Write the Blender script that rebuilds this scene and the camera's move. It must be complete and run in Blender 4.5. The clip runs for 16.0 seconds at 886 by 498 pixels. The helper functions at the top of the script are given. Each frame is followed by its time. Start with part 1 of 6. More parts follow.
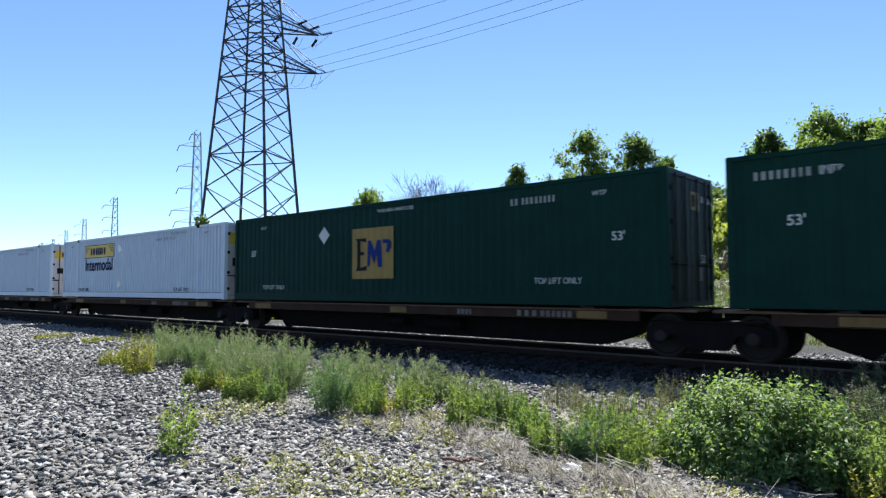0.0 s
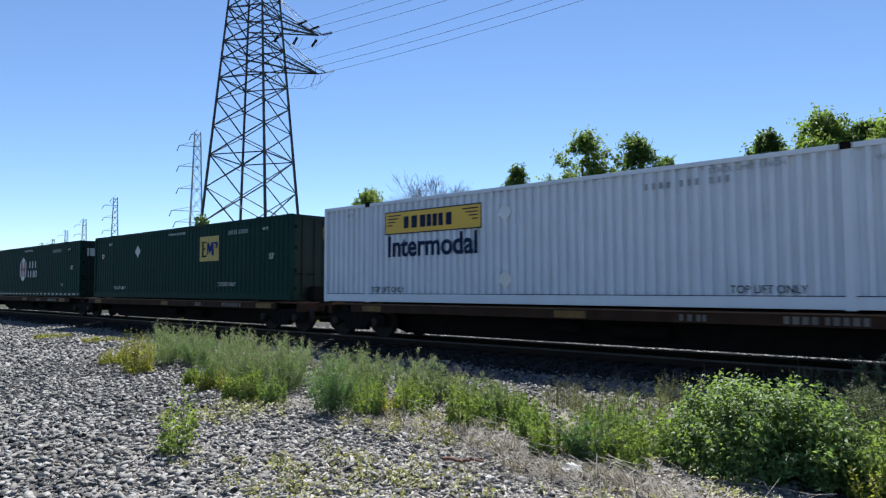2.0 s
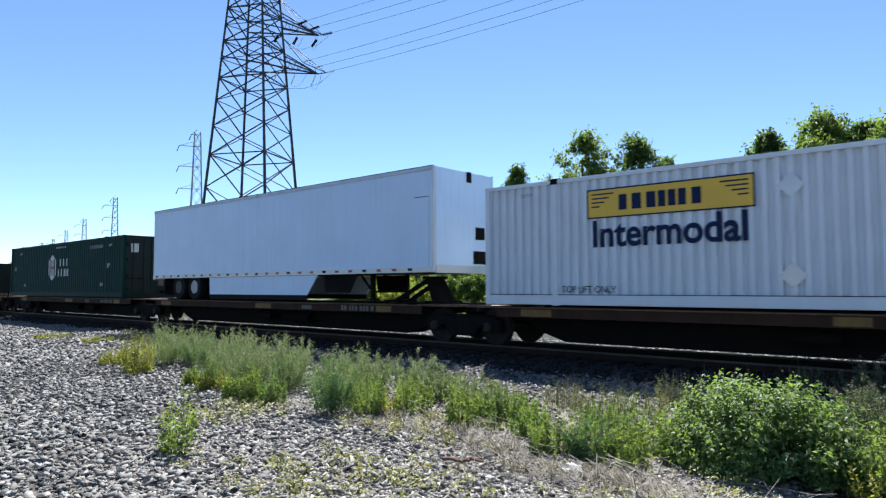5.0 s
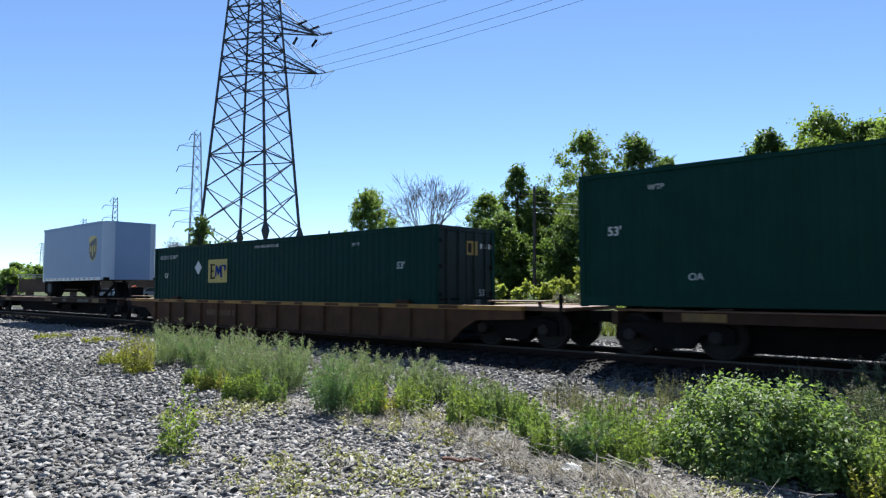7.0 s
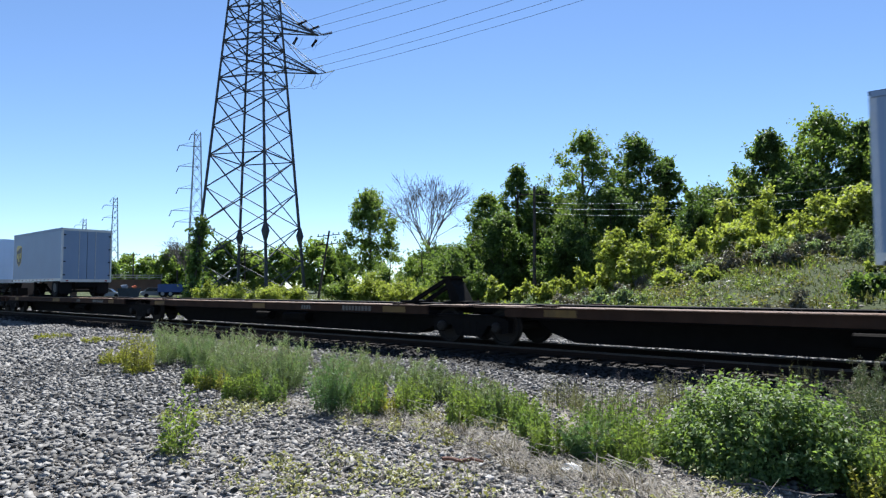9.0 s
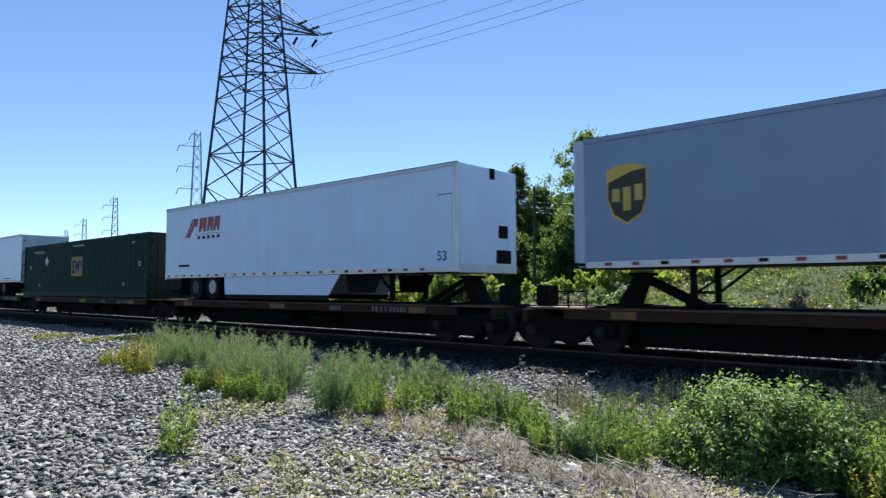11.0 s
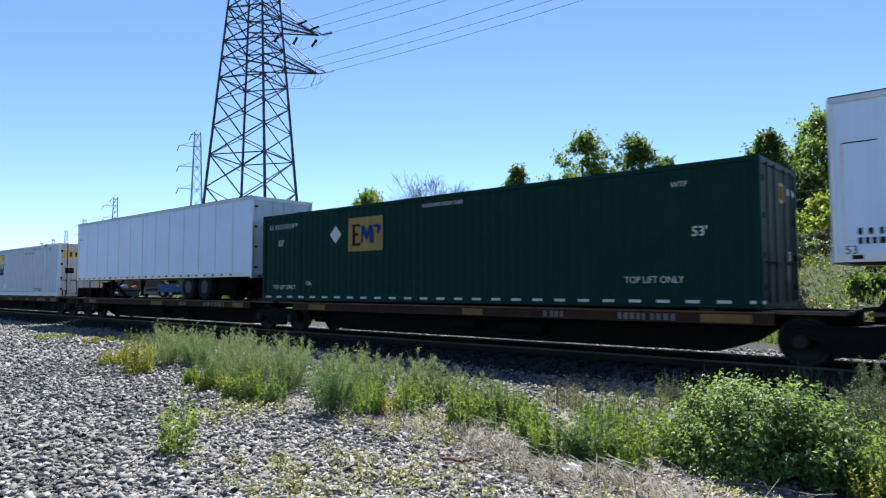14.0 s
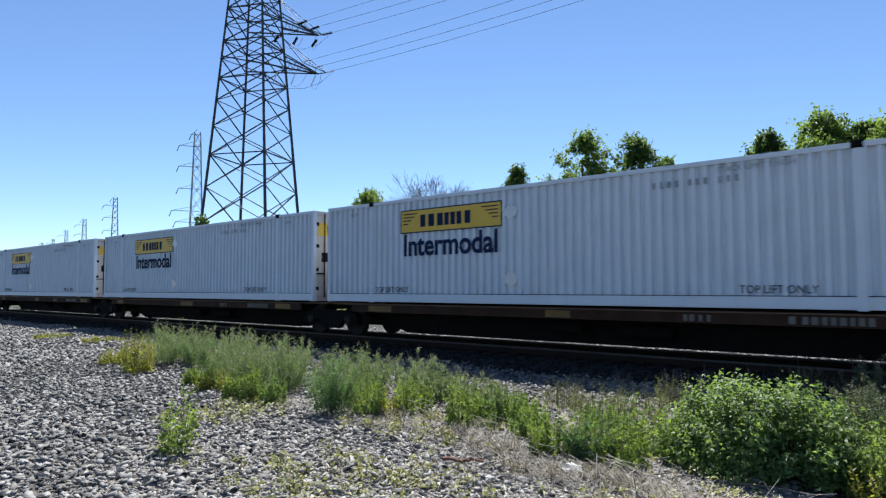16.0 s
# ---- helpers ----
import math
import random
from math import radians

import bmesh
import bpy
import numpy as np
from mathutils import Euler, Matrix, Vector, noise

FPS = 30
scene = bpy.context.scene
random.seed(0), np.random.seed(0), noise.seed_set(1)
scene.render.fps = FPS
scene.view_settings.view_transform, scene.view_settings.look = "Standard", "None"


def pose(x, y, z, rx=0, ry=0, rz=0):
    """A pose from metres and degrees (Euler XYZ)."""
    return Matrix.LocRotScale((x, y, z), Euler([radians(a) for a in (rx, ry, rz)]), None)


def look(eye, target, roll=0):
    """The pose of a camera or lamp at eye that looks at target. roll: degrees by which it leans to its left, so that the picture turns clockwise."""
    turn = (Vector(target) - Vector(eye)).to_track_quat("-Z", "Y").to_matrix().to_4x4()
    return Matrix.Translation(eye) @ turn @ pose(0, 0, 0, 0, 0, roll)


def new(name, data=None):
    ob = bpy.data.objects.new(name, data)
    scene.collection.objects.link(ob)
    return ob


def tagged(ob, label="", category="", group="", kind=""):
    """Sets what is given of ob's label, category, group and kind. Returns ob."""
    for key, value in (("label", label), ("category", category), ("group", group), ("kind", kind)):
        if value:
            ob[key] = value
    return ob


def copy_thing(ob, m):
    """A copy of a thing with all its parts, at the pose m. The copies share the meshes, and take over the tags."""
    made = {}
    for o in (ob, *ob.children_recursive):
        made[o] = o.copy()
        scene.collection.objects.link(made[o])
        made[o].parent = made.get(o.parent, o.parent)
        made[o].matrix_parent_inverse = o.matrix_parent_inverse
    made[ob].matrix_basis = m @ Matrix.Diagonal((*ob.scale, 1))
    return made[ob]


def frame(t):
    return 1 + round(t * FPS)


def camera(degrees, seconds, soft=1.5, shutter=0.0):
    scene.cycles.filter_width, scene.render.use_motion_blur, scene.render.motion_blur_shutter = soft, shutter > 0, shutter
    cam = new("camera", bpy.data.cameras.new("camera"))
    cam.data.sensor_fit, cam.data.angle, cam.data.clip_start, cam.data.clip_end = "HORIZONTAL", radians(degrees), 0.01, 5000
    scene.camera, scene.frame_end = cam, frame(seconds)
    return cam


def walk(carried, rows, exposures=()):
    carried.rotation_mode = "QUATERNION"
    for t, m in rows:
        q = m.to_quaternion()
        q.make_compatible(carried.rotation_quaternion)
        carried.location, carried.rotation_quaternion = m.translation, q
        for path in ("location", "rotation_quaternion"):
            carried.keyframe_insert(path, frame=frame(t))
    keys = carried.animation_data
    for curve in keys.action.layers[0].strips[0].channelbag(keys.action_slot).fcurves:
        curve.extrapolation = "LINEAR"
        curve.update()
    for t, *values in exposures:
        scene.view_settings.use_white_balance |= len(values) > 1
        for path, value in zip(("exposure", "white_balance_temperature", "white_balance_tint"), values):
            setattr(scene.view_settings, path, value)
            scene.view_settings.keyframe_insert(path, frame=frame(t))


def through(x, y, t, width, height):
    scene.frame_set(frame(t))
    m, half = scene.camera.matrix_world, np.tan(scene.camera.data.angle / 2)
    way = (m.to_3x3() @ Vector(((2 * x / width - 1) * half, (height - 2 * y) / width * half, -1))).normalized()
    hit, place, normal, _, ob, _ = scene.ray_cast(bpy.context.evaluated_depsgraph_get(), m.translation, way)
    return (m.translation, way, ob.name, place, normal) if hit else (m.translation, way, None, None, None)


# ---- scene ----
# The camera stands still beside the line; x runs along the track, y across it, z up.
cam = camera(67.92, 16.0, soft=1.28, shutter=0.08)
EYE = (0.0, 0.0, 1.6)
AIM = (-6.5896, 7.4990, 1.6 + 0.5903)
STAND = look(EYE, AIM, -0.134)
walk(cam, [(0.0, STAND), (16.0, STAND)], exposures=[(0.0, 1.35, 6050, 10), (0.5, 1.35, 6050, 10), (1.0, 1.28, 6050, 10), (1.5, 1.06, 6050, 10), (2.0, 1.02, 6050, 10), (2.5, 1.13, 6050, 10), (3.0, 1.25, 6050, 10), (4.0, 1.33, 6050, 10), (6.5, 1.20, 6050, 10), (8.5, 1.20, 6050, 10), (9.0, 1.13, 6050, 10), (11.5, 1.11, 6050, 10), (12.5, 1.27, 6050, 10), (13.2, 1.35, 6050, 10), (14.0, 1.28, 6050, 10), (14.5, 1.28, 6050, 10), (15.0, 1.37, 6050, 10), (15.5, 1.18, 6050, 10), (16.0, 1.04, 6050, 10)])

# ---------------------------------------------------------------- light
SUN_TO = Vector((-0.46, 0.64, 1.0)).normalized()
world = bpy.data.worlds.new("sky")
scene.world = world
world.use_nodes = True
wn = world.node_tree.nodes
sky = wn.new("ShaderNodeTexSky")
sky.sky_type = "NISHITA"
sky.sun_disc = False
sky.sun_elevation = math.asin(SUN_TO.z)
sky.sun_rotation = math.atan2(SUN_TO.x, SUN_TO.y)
sky.altitude = 1900
sky.air_density, sky.dust_density, sky.ozone_density = 1.0, 0.1, 3.9
wn["Background"].inputs["Strength"].default_value = 0.0725
world.node_tree.links.new(sky.outputs[0], wn["Background"].inputs[0])
sun = new("sun", bpy.data.lights.new("sun", "SUN"))
sun.data.energy, sun.data.angle, sun.data.color = 5.0, radians(0.53), (1.0, 0.955, 0.88)
sun.matrix_world = look(SUN_TO * 50, (0, 0, 0))

# ---------------------------------------------------------------- small tools
rng = np.random.default_rng(7)


def part(name, bm, material=None, parent=None, label="", smooth=False):
    """Links a bmesh (or a ready mesh) as one object under its thing."""
    if isinstance(bm, bmesh.types.BMesh):
        me = bpy.data.meshes.new(name)
        bm.normal_update()
        bm.to_mesh(me)
        bm.free()
    else:
        me = bm
    if smooth:
        me.polygons.foreach_set("use_smooth", [True] * len(me.polygons))
    if material and not me.materials:
        me.materials.append(material)
    ob = new(name, me)
    ob.parent = parent
    if label:
        ob["label"] = label
    return ob


def thing(name, m, label, category, group="", kind=""):
    ob = new(name)
    ob.empty_display_size = 0.2
    ob.matrix_basis = m
    return tagged(ob, label, category, group, kind)


def box(bm, x0, x1, y0, y1, z0, z1, bevel=0.0):
    v = [bm.verts.new(p) for p in ((x0, y0, z0), (x1, y0, z0), (x1, y1, z0), (x0, y1, z0),
                                   (x0, y0, z1), (x1, y0, z1), (x1, y1, z1), (x0, y1, z1))]
    f = [bm.faces.new([v[i] for i in q]) for q in ((3, 2, 1, 0), (4, 5, 6, 7), (0, 1, 5, 4), (1, 2, 6, 5), (2, 3, 7, 6), (3, 0, 4, 7))]
    if bevel:
        bmesh.ops.bevel(bm, geom=list({e for q in f for e in q.edges}), offset=bevel, segments=2, affect="EDGES")
    return bm


def boxed(*a, bevel=0.0):
    return box(bmesh.new(), *a, bevel=bevel)


def plate(bm, outline, y0, y1):
    """A flat piece with an outline in x and z, from y0 to y1 thick."""
    a = [bm.verts.new((x, y0, z)) for x, z in outline]
    b = [bm.verts.new((x, y1, z)) for x, z in outline]
    bm.faces.new(a)
    bm.faces.new(b[::-1])
    n = len(a)
    for i in range(n):
        bm.faces.new((a[i], b[i], b[(i + 1) % n], a[(i + 1) % n]))
    bmesh.ops.recalc_face_normals(bm, faces=bm.faces[:])
    return bm


def bar(bm, p, q, w, w2=None, sides=4):
    """A straight member from p to q."""
    p, q = Vector(p), Vector(q)
    d = (q - p)
    rot = d.to_track_quat("Z", "Y").to_matrix()
    w2 = w if w2 is None else w2
    ring = []
    for c, r in ((p, w), (q, w2)):
        ring.append([bm.verts.new(c + rot @ Vector((math.cos(2 * math.pi * (i + .5) / sides), math.sin(2 * math.pi * (i + .5) / sides), 0)) * r) for i in range(sides)])
    for i in range(sides):
        bm.faces.new((ring[0][i], ring[0][(i + 1) % sides], ring[1][(i + 1) % sides], ring[1][i]))
    bm.faces.new(ring[0][::-1])
    bm.faces.new(ring[1])
    return bm


def tube(bm, points, w, sides=5):
    """One unbroken round cable through the points."""
    rings = []
    for i, p in enumerate(points):
        d = Vector(points[min(i + 1, len(points) - 1)]) - Vector(points[max(i - 1, 0)])
        rot = d.to_track_quat("Z", "Y").to_matrix()
        rings.append([bm.verts.new(Vector(p) + rot @ Vector((math.cos(6.2832 * k / sides), math.sin(6.2832 * k / sides), 0)) * w) for k in range(sides)])
    for a, b in zip(rings, rings[1:]):
        for k in range(sides):
            bm.faces.new((a[k], a[(k + 1) % sides], b[(k + 1) % sides], b[k]))
    return bm


def cable(points, w, sag=0.0):
    """A cable through points, hanging a little between them."""
    way = [Vector(points[0])]
    for p, q in zip(points, points[1:]):
        n = 14 if sag else 1
        for i in range(1, n + 1):
            f = i / n
            way.append(Vector(p).lerp(Vector(q), f) - Vector((0, 0, 4 * sag * f * (1 - f))))
    return tube(bmesh.new(), way, w)


def lathe(bm, profile, c, segments=28, closed=True):
    """Turns (radius, offset) pairs about an axle along y at c."""
    c = Vector(c)
    rings = []
    for r, o in profile:
        rings.append([bm.verts.new(c + Vector((r * math.cos(2 * math.pi * i / segments), o, r * math.sin(2 * math.pi * i / segments)))) for i in range(segments)])
    for a, b in zip(rings, rings[1:]):
        for i in range(segments):
            bm.faces.new((a[i], a[(i + 1) % segments], b[(i + 1) % segments], b[i]))
    if closed:
        bm.faces.new(rings[0])
        bm.faces.new(rings[-1])
    bmesh.ops.recalc_face_normals(bm, faces=bm.faces[:])
    return bm


def quads_mesh(name, v, material, smooth=False):
    """A mesh of loose quads: v has the shape (n, 4, 3)."""
    n = len(v)
    me = bpy.data.meshes.new(name)
    me.vertices.add(n * 4)
    me.vertices.foreach_set("co", v.reshape(-1).astype(np.float32))
    me.loops.add(n * 4)
    me.loops.foreach_set("vertex_index", np.arange(n * 4, dtype=np.int32))
    me.polygons.add(n)
    me.polygons.foreach_set("loop_start", np.arange(0, n * 4, 4, dtype=np.int32))
    me.polygons.foreach_set("loop_total", np.full(n, 4, dtype=np.int32))
    me.update(calc_edges=True)
    me.materials.append(material)
    return me


def letters(body, size, spacing=1.0, bold=0.0):
    cu = bpy.data.curves.new("letters", "FONT")
    cu.body, cu.size, cu.extrude, cu.space_character, cu.offset = body, size, 0.002, spacing, bold
    ob = bpy.data.objects.new("letters", cu)
    me = bpy.data.meshes.new_from_object(ob)
    bpy.data.objects.remove(ob)
    return me


def lettering(name, body, size, material, parent, x, y, z, end=False, stretch=1.0, bold=0.0):
    """Writing on a near side (facing -y), or on an end that faces +x."""
    me = letters(body, size, 1.0, bold)
    ob = part(name, me, material, parent)
    ob.matrix_basis = (pose(x, y, z, 90, 0, 90) if end else pose(x, y, z, 90)) @ Matrix.Diagonal((stretch, 1, 1, 1))
    return ob


def bars(name, count, width, height, gap, material, parent, x, y, z, end=False, seed=0):
    """Writing that cannot be read or must not be: a row of short upright blocks."""
    r = random.Random(seed + count)
    u = 0.0
    made = None
    for i in range(count):
        w = width * r.uniform(0.7, 1.1)
        if end:
            made = part(name, boxed(x - 0.002, x + 0.004, y + u, y + u + w, z, z + height), material, parent)
        else:
            made = part(name, boxed(x + u, x + u + w, y - 0.004, y + 0.002, z, z + height), material, parent)
        u += w + gap * (2.2 if r.random() < 0.2 else 1)
    return made


# ---------------------------------------------------------------- materials
def shader(name, base, rough=0.6, metal=0.0, var=0.12, scale=1.5, fine=40.0, bump=0.15, streak=0.0, dirt=(0.10, 0.075, 0.05), dirt_amount=0.0, stretch=(1, 1, 1), spec=0.5, island=0.0):
    """A surface with broad and fine variation, and if wanted streaks of dirt that run down it."""
    m = bpy.data.materials.new(name)
    m.use_nodes = True
    nt = m.node_tree
    n, l = nt.nodes, nt.links
    b = n["Principled BSDF"]
    b.inputs["Metallic"].default_value = metal
    b.inputs["Specular IOR Level"].default_value = spec
    tc = n.new("ShaderNodeTexCoord")
    mp = n.new("ShaderNodeMapping")
    mp.inputs["Scale"].default_value = stretch
    l.new(tc.outputs["Object"], mp.inputs[0])
    big, small = n.new("ShaderNodeTexNoise"), n.new("ShaderNodeTexNoise")
    big.inputs["Scale"].default_value, big.inputs["Detail"].default_value = scale, 5
    small.inputs["Scale"].default_value, small.inputs["Detail"].default_value = fine, 4
    l.new(mp.outputs[0], big.inputs[0])
    l.new(mp.outputs[0], small.inputs[0])
    add = n.new("ShaderNodeMath")
    add.operation = "MULTIPLY_ADD"
    add.inputs[1].default_value = 0.4
    l.new(small.outputs[0], add.inputs[0])
    l.new(big.outputs[0], add.inputs[2])
    ramp = n.new("ShaderNodeMapRange")
    ramp.inputs[1].default_value, ramp.inputs[2].default_value = 0.4, 1.0
    ramp.inputs[3].default_value, ramp.inputs[4].default_value = 1 - var, 1 + var
    l.new(add.outputs[0], ramp.inputs[0])
    mul = n.new("ShaderNodeVectorMath")
    mul.operation = "SCALE"
    mul.inputs[0].default_value = base[:3]
    l.new(ramp.outputs[0], mul.inputs["Scale"])
    col = mul.outputs[0]
    if island:
        geo = n.new("ShaderNodeNewGeometry")
        ir = n.new("ShaderNodeMapRange")
        ir.inputs[3].default_value, ir.inputs[4].default_value = 1 - island, 1 + island
        l.new(geo.outputs["Random Per Island"], ir.inputs[0])
        m2 = n.new("ShaderNodeVectorMath")
        m2.operation = "SCALE"
        l.new(col, m2.inputs[0])
        l.new(ir.outputs[0], m2.inputs["Scale"])
        col = m2.outputs[0]
    if streak or dirt_amount:
        sm = n.new("ShaderNodeMapping")
        sm.inputs["Scale"].default_value = (3.2, 3.2, 0.22) if streak else (1, 1, 1)
        l.new(tc.outputs["Object"], sm.inputs[0])
        sn = n.new("ShaderNodeTexNoise")
        sn.inputs["Scale"].default_value, sn.inputs["Detail"].default_value, sn.inputs["Roughness"].default_value = (2.0 if streak else 3.5), 6, 0.65
        l.new(sm.outputs[0], sn.inputs[0])
        sr = n.new("ShaderNodeMapRange")
        sr.inputs[1].default_value, sr.inputs[2].default_value, sr.inputs[4].default_value = 0.5, 0.8, max(streak, dirt_amount)
        l.new(sn.outputs[0], sr.inputs[0])
        mx = n.new("ShaderNodeMix")
        mx.data_type = "RGBA"
        l.new(sr.outputs[0], mx.inputs["Factor"])
        l.new(col, mx.inputs[6])
        mx.inputs[7].default_value = (*dirt, 1)
        col = mx.outputs[2]
    l.new(col, b.inputs["Base Color"])
    rr = n.new("ShaderNodeMapRange")
    rr.inputs[3].default_value, rr.inputs[4].default_value = max(0.03, rough - 0.12), min(1, rough + 0.12)
    l.new(small.outputs[0], rr.inputs[0])
    l.new(rr.outputs[0], b.inputs["Roughness"])
    if bump:
        bp = n.new("ShaderNodeBump")
        bp.inputs["Strength"].default_value, bp.inputs["Distance"].default_value = bump, 0.02
        l.new(small.outputs[0], bp.inputs["Height"])
        l.new(bp.outputs[0], b.inputs["Normal"])
    return m


def leaf(name, base, island=0.45, through=0.5, var=0.25, scale=0.6):
    """A leaf that lets some light through."""
    m = shader(name, base, rough=0.55, var=var, scale=scale, fine=12, bump=0, island=island, spec=0.3)
    nt = m.node_tree
    n, l = nt.nodes, nt.links
    b, out = n["Principled BSDF"], n["Material Output"]
    src = b.inputs["Base Color"].links[0].from_socket
    tr = n.new("ShaderNodeBsdfTranslucent")
    tint = n.new("ShaderNodeVectorMath")
    tint.operation = "MULTIPLY"
    tint.inputs[1].default_value = (1.25, 1.25, 0.55)
    l.new(src, tint.inputs[0])
    l.new(tint.outputs[0], tr.inputs[0])
    mix = n.new("ShaderNodeMixShader")
    mix.inputs[0].default_value = through
    l.new(b.outputs[0], mix.inputs[1])
    l.new(tr.outputs[0], mix.inputs[2])
    l.new(mix.outputs[0], out.inputs[0])
    return m


M_WHITE = shader("white_paint", (0.585, 0.645, 0.71), 0.5, spec=0.3, var=0.06, streak=0.20, dirt=(0.40, 0.35, 0.29), bump=0.03)
M_TRAILER = shader("white_trailer_skin", (0.55, 0.69, 0.86), 0.36, var=0.07, scale=0.8, streak=0.25, dirt=(0.36, 0.41, 0.48), bump=0.02)
M_SEAM = shader("weathered_trailer_trim", (0.50, 0.56, 0.63), 0.5, var=0.15, scale=2, streak=0.5, dirt=(0.22, 0.23, 0.25), bump=0.03)
M_SILVER = shader("pale_grey_trailer_skin", (0.18, 0.265, 0.40), 0.45, var=0.06, scale=0.8, streak=0.15, dirt=(0.33, 0.34, 0.36), bump=0.02)
M_GREEN = shader("dark_green_paint", (0.0017, 0.0275, 0.0205), 0.6, spec=0.12, var=0.18, streak=0.30, dirt=(0.003, 0.020, 0.015), bump=0.04)
M_GREEN_DIRTY = shader("sooty_green_paint", (0.004, 0.014, 0.0105), 0.6, spec=0.3, var=0.3, streak=0.55, dirt=(0.025, 0.018, 0.013), bump=0.05)
M_DOORWHITE = shader("stained_white_paint", (0.52, 0.47, 0.44), 0.6, var=0.15, streak=0.75, dirt=(0.24, 0.15, 0.10), bump=0.05)
M_YELLOW = shader("yellow_panel", (0.62, 0.40, 0.035), 0.45, var=0.08, streak=0.15, dirt=(0.35, 0.24, 0.05), bump=0.02)
M_OLDYELLOW = shader("faded_yellow_panel", (0.25, 0.155, 0.018), 0.5, var=0.15, streak=0.25, dirt=(0.12, 0.08, 0.02), bump=0.02)
M_PALEYELLOW = shader("pale_yellow_panel", (0.42, 0.33, 0.07), 0.5, var=0.1, streak=0.15, dirt=(0.3, 0.26, 0.1), bump=0.02)
M_NAVY = shader("navy_lettering", (0.012, 0.022, 0.06), 0.7, spec=0.08, var=0.1, bump=0)
M_BLUE = shader("blue_lettering", (0.014, 0.035, 0.16), 0.7, spec=0.08, var=0.1, bump=0)
M_BLACKINK = shader("black_lettering", (0.015, 0.015, 0.016), 0.7, spec=0.08, var=0.1, bump=0)
M_WHITEINK = shader("white_lettering", (0.50, 0.52, 0.50), 0.5, var=0.1, bump=0)
M_FADED = shader("faded_grey_stencil", (0.27, 0.29, 0.32), 0.6, var=0.3, fine=18, bump=0)
M_DIMINK = shader("weathered_white_number", (0.24, 0.27, 0.26), 0.6, var=0.3, fine=18, bump=0)
M_GREYINK = shader("worn_white_stencil", (0.12, 0.112, 0.10), 0.6, var=0.3, fine=18, bump=0)
M_RED = shader("dark_red_lettering", (0.22, 0.012, 0.022), 0.45, var=0.1, bump=0)
M_REFLECT = shader("red_reflector", (0.22, 0.02, 0.02), 0.3, var=0.1, bump=0)
M_SHIELDBROWN = shader("brown_emblem", (0.022, 0.014, 0.009), 0.45, var=0.1, bump=0)
M_SHIELDGOLD = shader("gold_emblem", (0.50, 0.36, 0.05), 0.4, var=0.1, bump=0)
M_CARBROWN = shader("rusty_brown_steel", (0.040, 0.021, 0.013), 0.85, spec=0.2, var=0.4, scale=2.5, streak=0.5, dirt=(0.05, 0.033, 0.024), bump=0.2)
M_WELLBROWN = shader("brown_car_paint", (0.074, 0.036, 0.018), 0.8, spec=0.2, var=0.35, scale=2.5, streak=0.5, dirt=(0.06, 0.04, 0.03), bump=0.2)
M_WELLYELLOW = shader("worn_orange_steel", (0.28, 0.14, 0.02), 0.65, var=0.35, scale=3, streak=0.6, dirt=(0.12, 0.065, 0.03), bump=0.15)
M_CARYELLOW = shader("worn_yellow_steel", (0.17, 0.095, 0.018), 0.65, var=0.35, scale=3, streak=0.65, dirt=(0.05, 0.03, 0.018), bump=0.15)
M_CARDARK = shader("grimy_black_steel", (0.008, 0.007, 0.0065), 0.9, spec=0.12, var=0.4, scale=3, fine=30, bump=0.25)
M_DECK = shader("worn_deck_steel", (0.125, 0.070, 0.042), 0.7, spec=0.3, var=0.4, scale=3, streak=0.3, dirt=(0.1, 0.06, 0.04), bump=0.15)
M_WHEEL = shader("rolled_wheel_steel", (0.025, 0.021, 0.018), 0.75, spec=0.2, metal=0.1, var=0.3, bump=0.1)
M_TYRE = shader("black_rubber", (0.012, 0.012, 0.012), 0.9, spec=0.15, var=0.25, bump=0.2)
M_RIM = shader("white_wheel_rim", (0.34, 0.35, 0.36), 0.5, var=0.2, streak=0.3, bump=0.05)
M_ALU = shader("dull_aluminium", (0.52, 0.53, 0.54), 0.42, metal=0.7, var=0.12, bump=0.05)
M_GALV = shader("weathered_tower_steel", (0.045, 0.050, 0.060), 0.7, metal=0.1, var=0.25, scale=0.7, bump=0.05)
M_FARGALV = shader("pale_galvanised_steel", (0.30, 0.34, 0.38), 0.6, metal=0.2, var=0.15, scale=0.5, bump=0)
M_WIRE = shader("aluminium_cable", (0.22, 0.24, 0.27), 0.45, metal=0.5, var=0.1, bump=0)
M_LINE = shader("pale_service_wire", (0.32, 0.34, 0.36), 0.4, metal=0.3, var=0.1, bump=0)
M_INSUL = shader("brown_porcelain", (0.014, 0.012, 0.012), 0.7, spec=0.1, var=0.2, bump=0)
M_GLASSY = shader("pale_glass_insulator", (0.65, 0.70, 0.68), 0.15, var=0.1, bump=0)
M_RAILTOP = shader("worn_rail_head_steel", (0.07, 0.06, 0.052), 0.6, metal=0.5, var=0.25, fine=30, bump=0.05)
M_RUSTRAIL = shader("rusty_rail_web", (0.024, 0.015, 0.011), 0.9, spec=0.15, var=0.3, fine=60, bump=0.2)
M_TIE = shader("creosoted_timber", (0.03, 0.024, 0.02), 0.95, spec=0.1, var=0.4, scale=4, fine=50, bump=0.3)
M_STONE = shader("grey_ballast_stone", (0.208, 0.200, 0.188), 0.95, spec=0.05, var=0.25, scale=0.5, fine=50, bump=0.25, island=0.4)
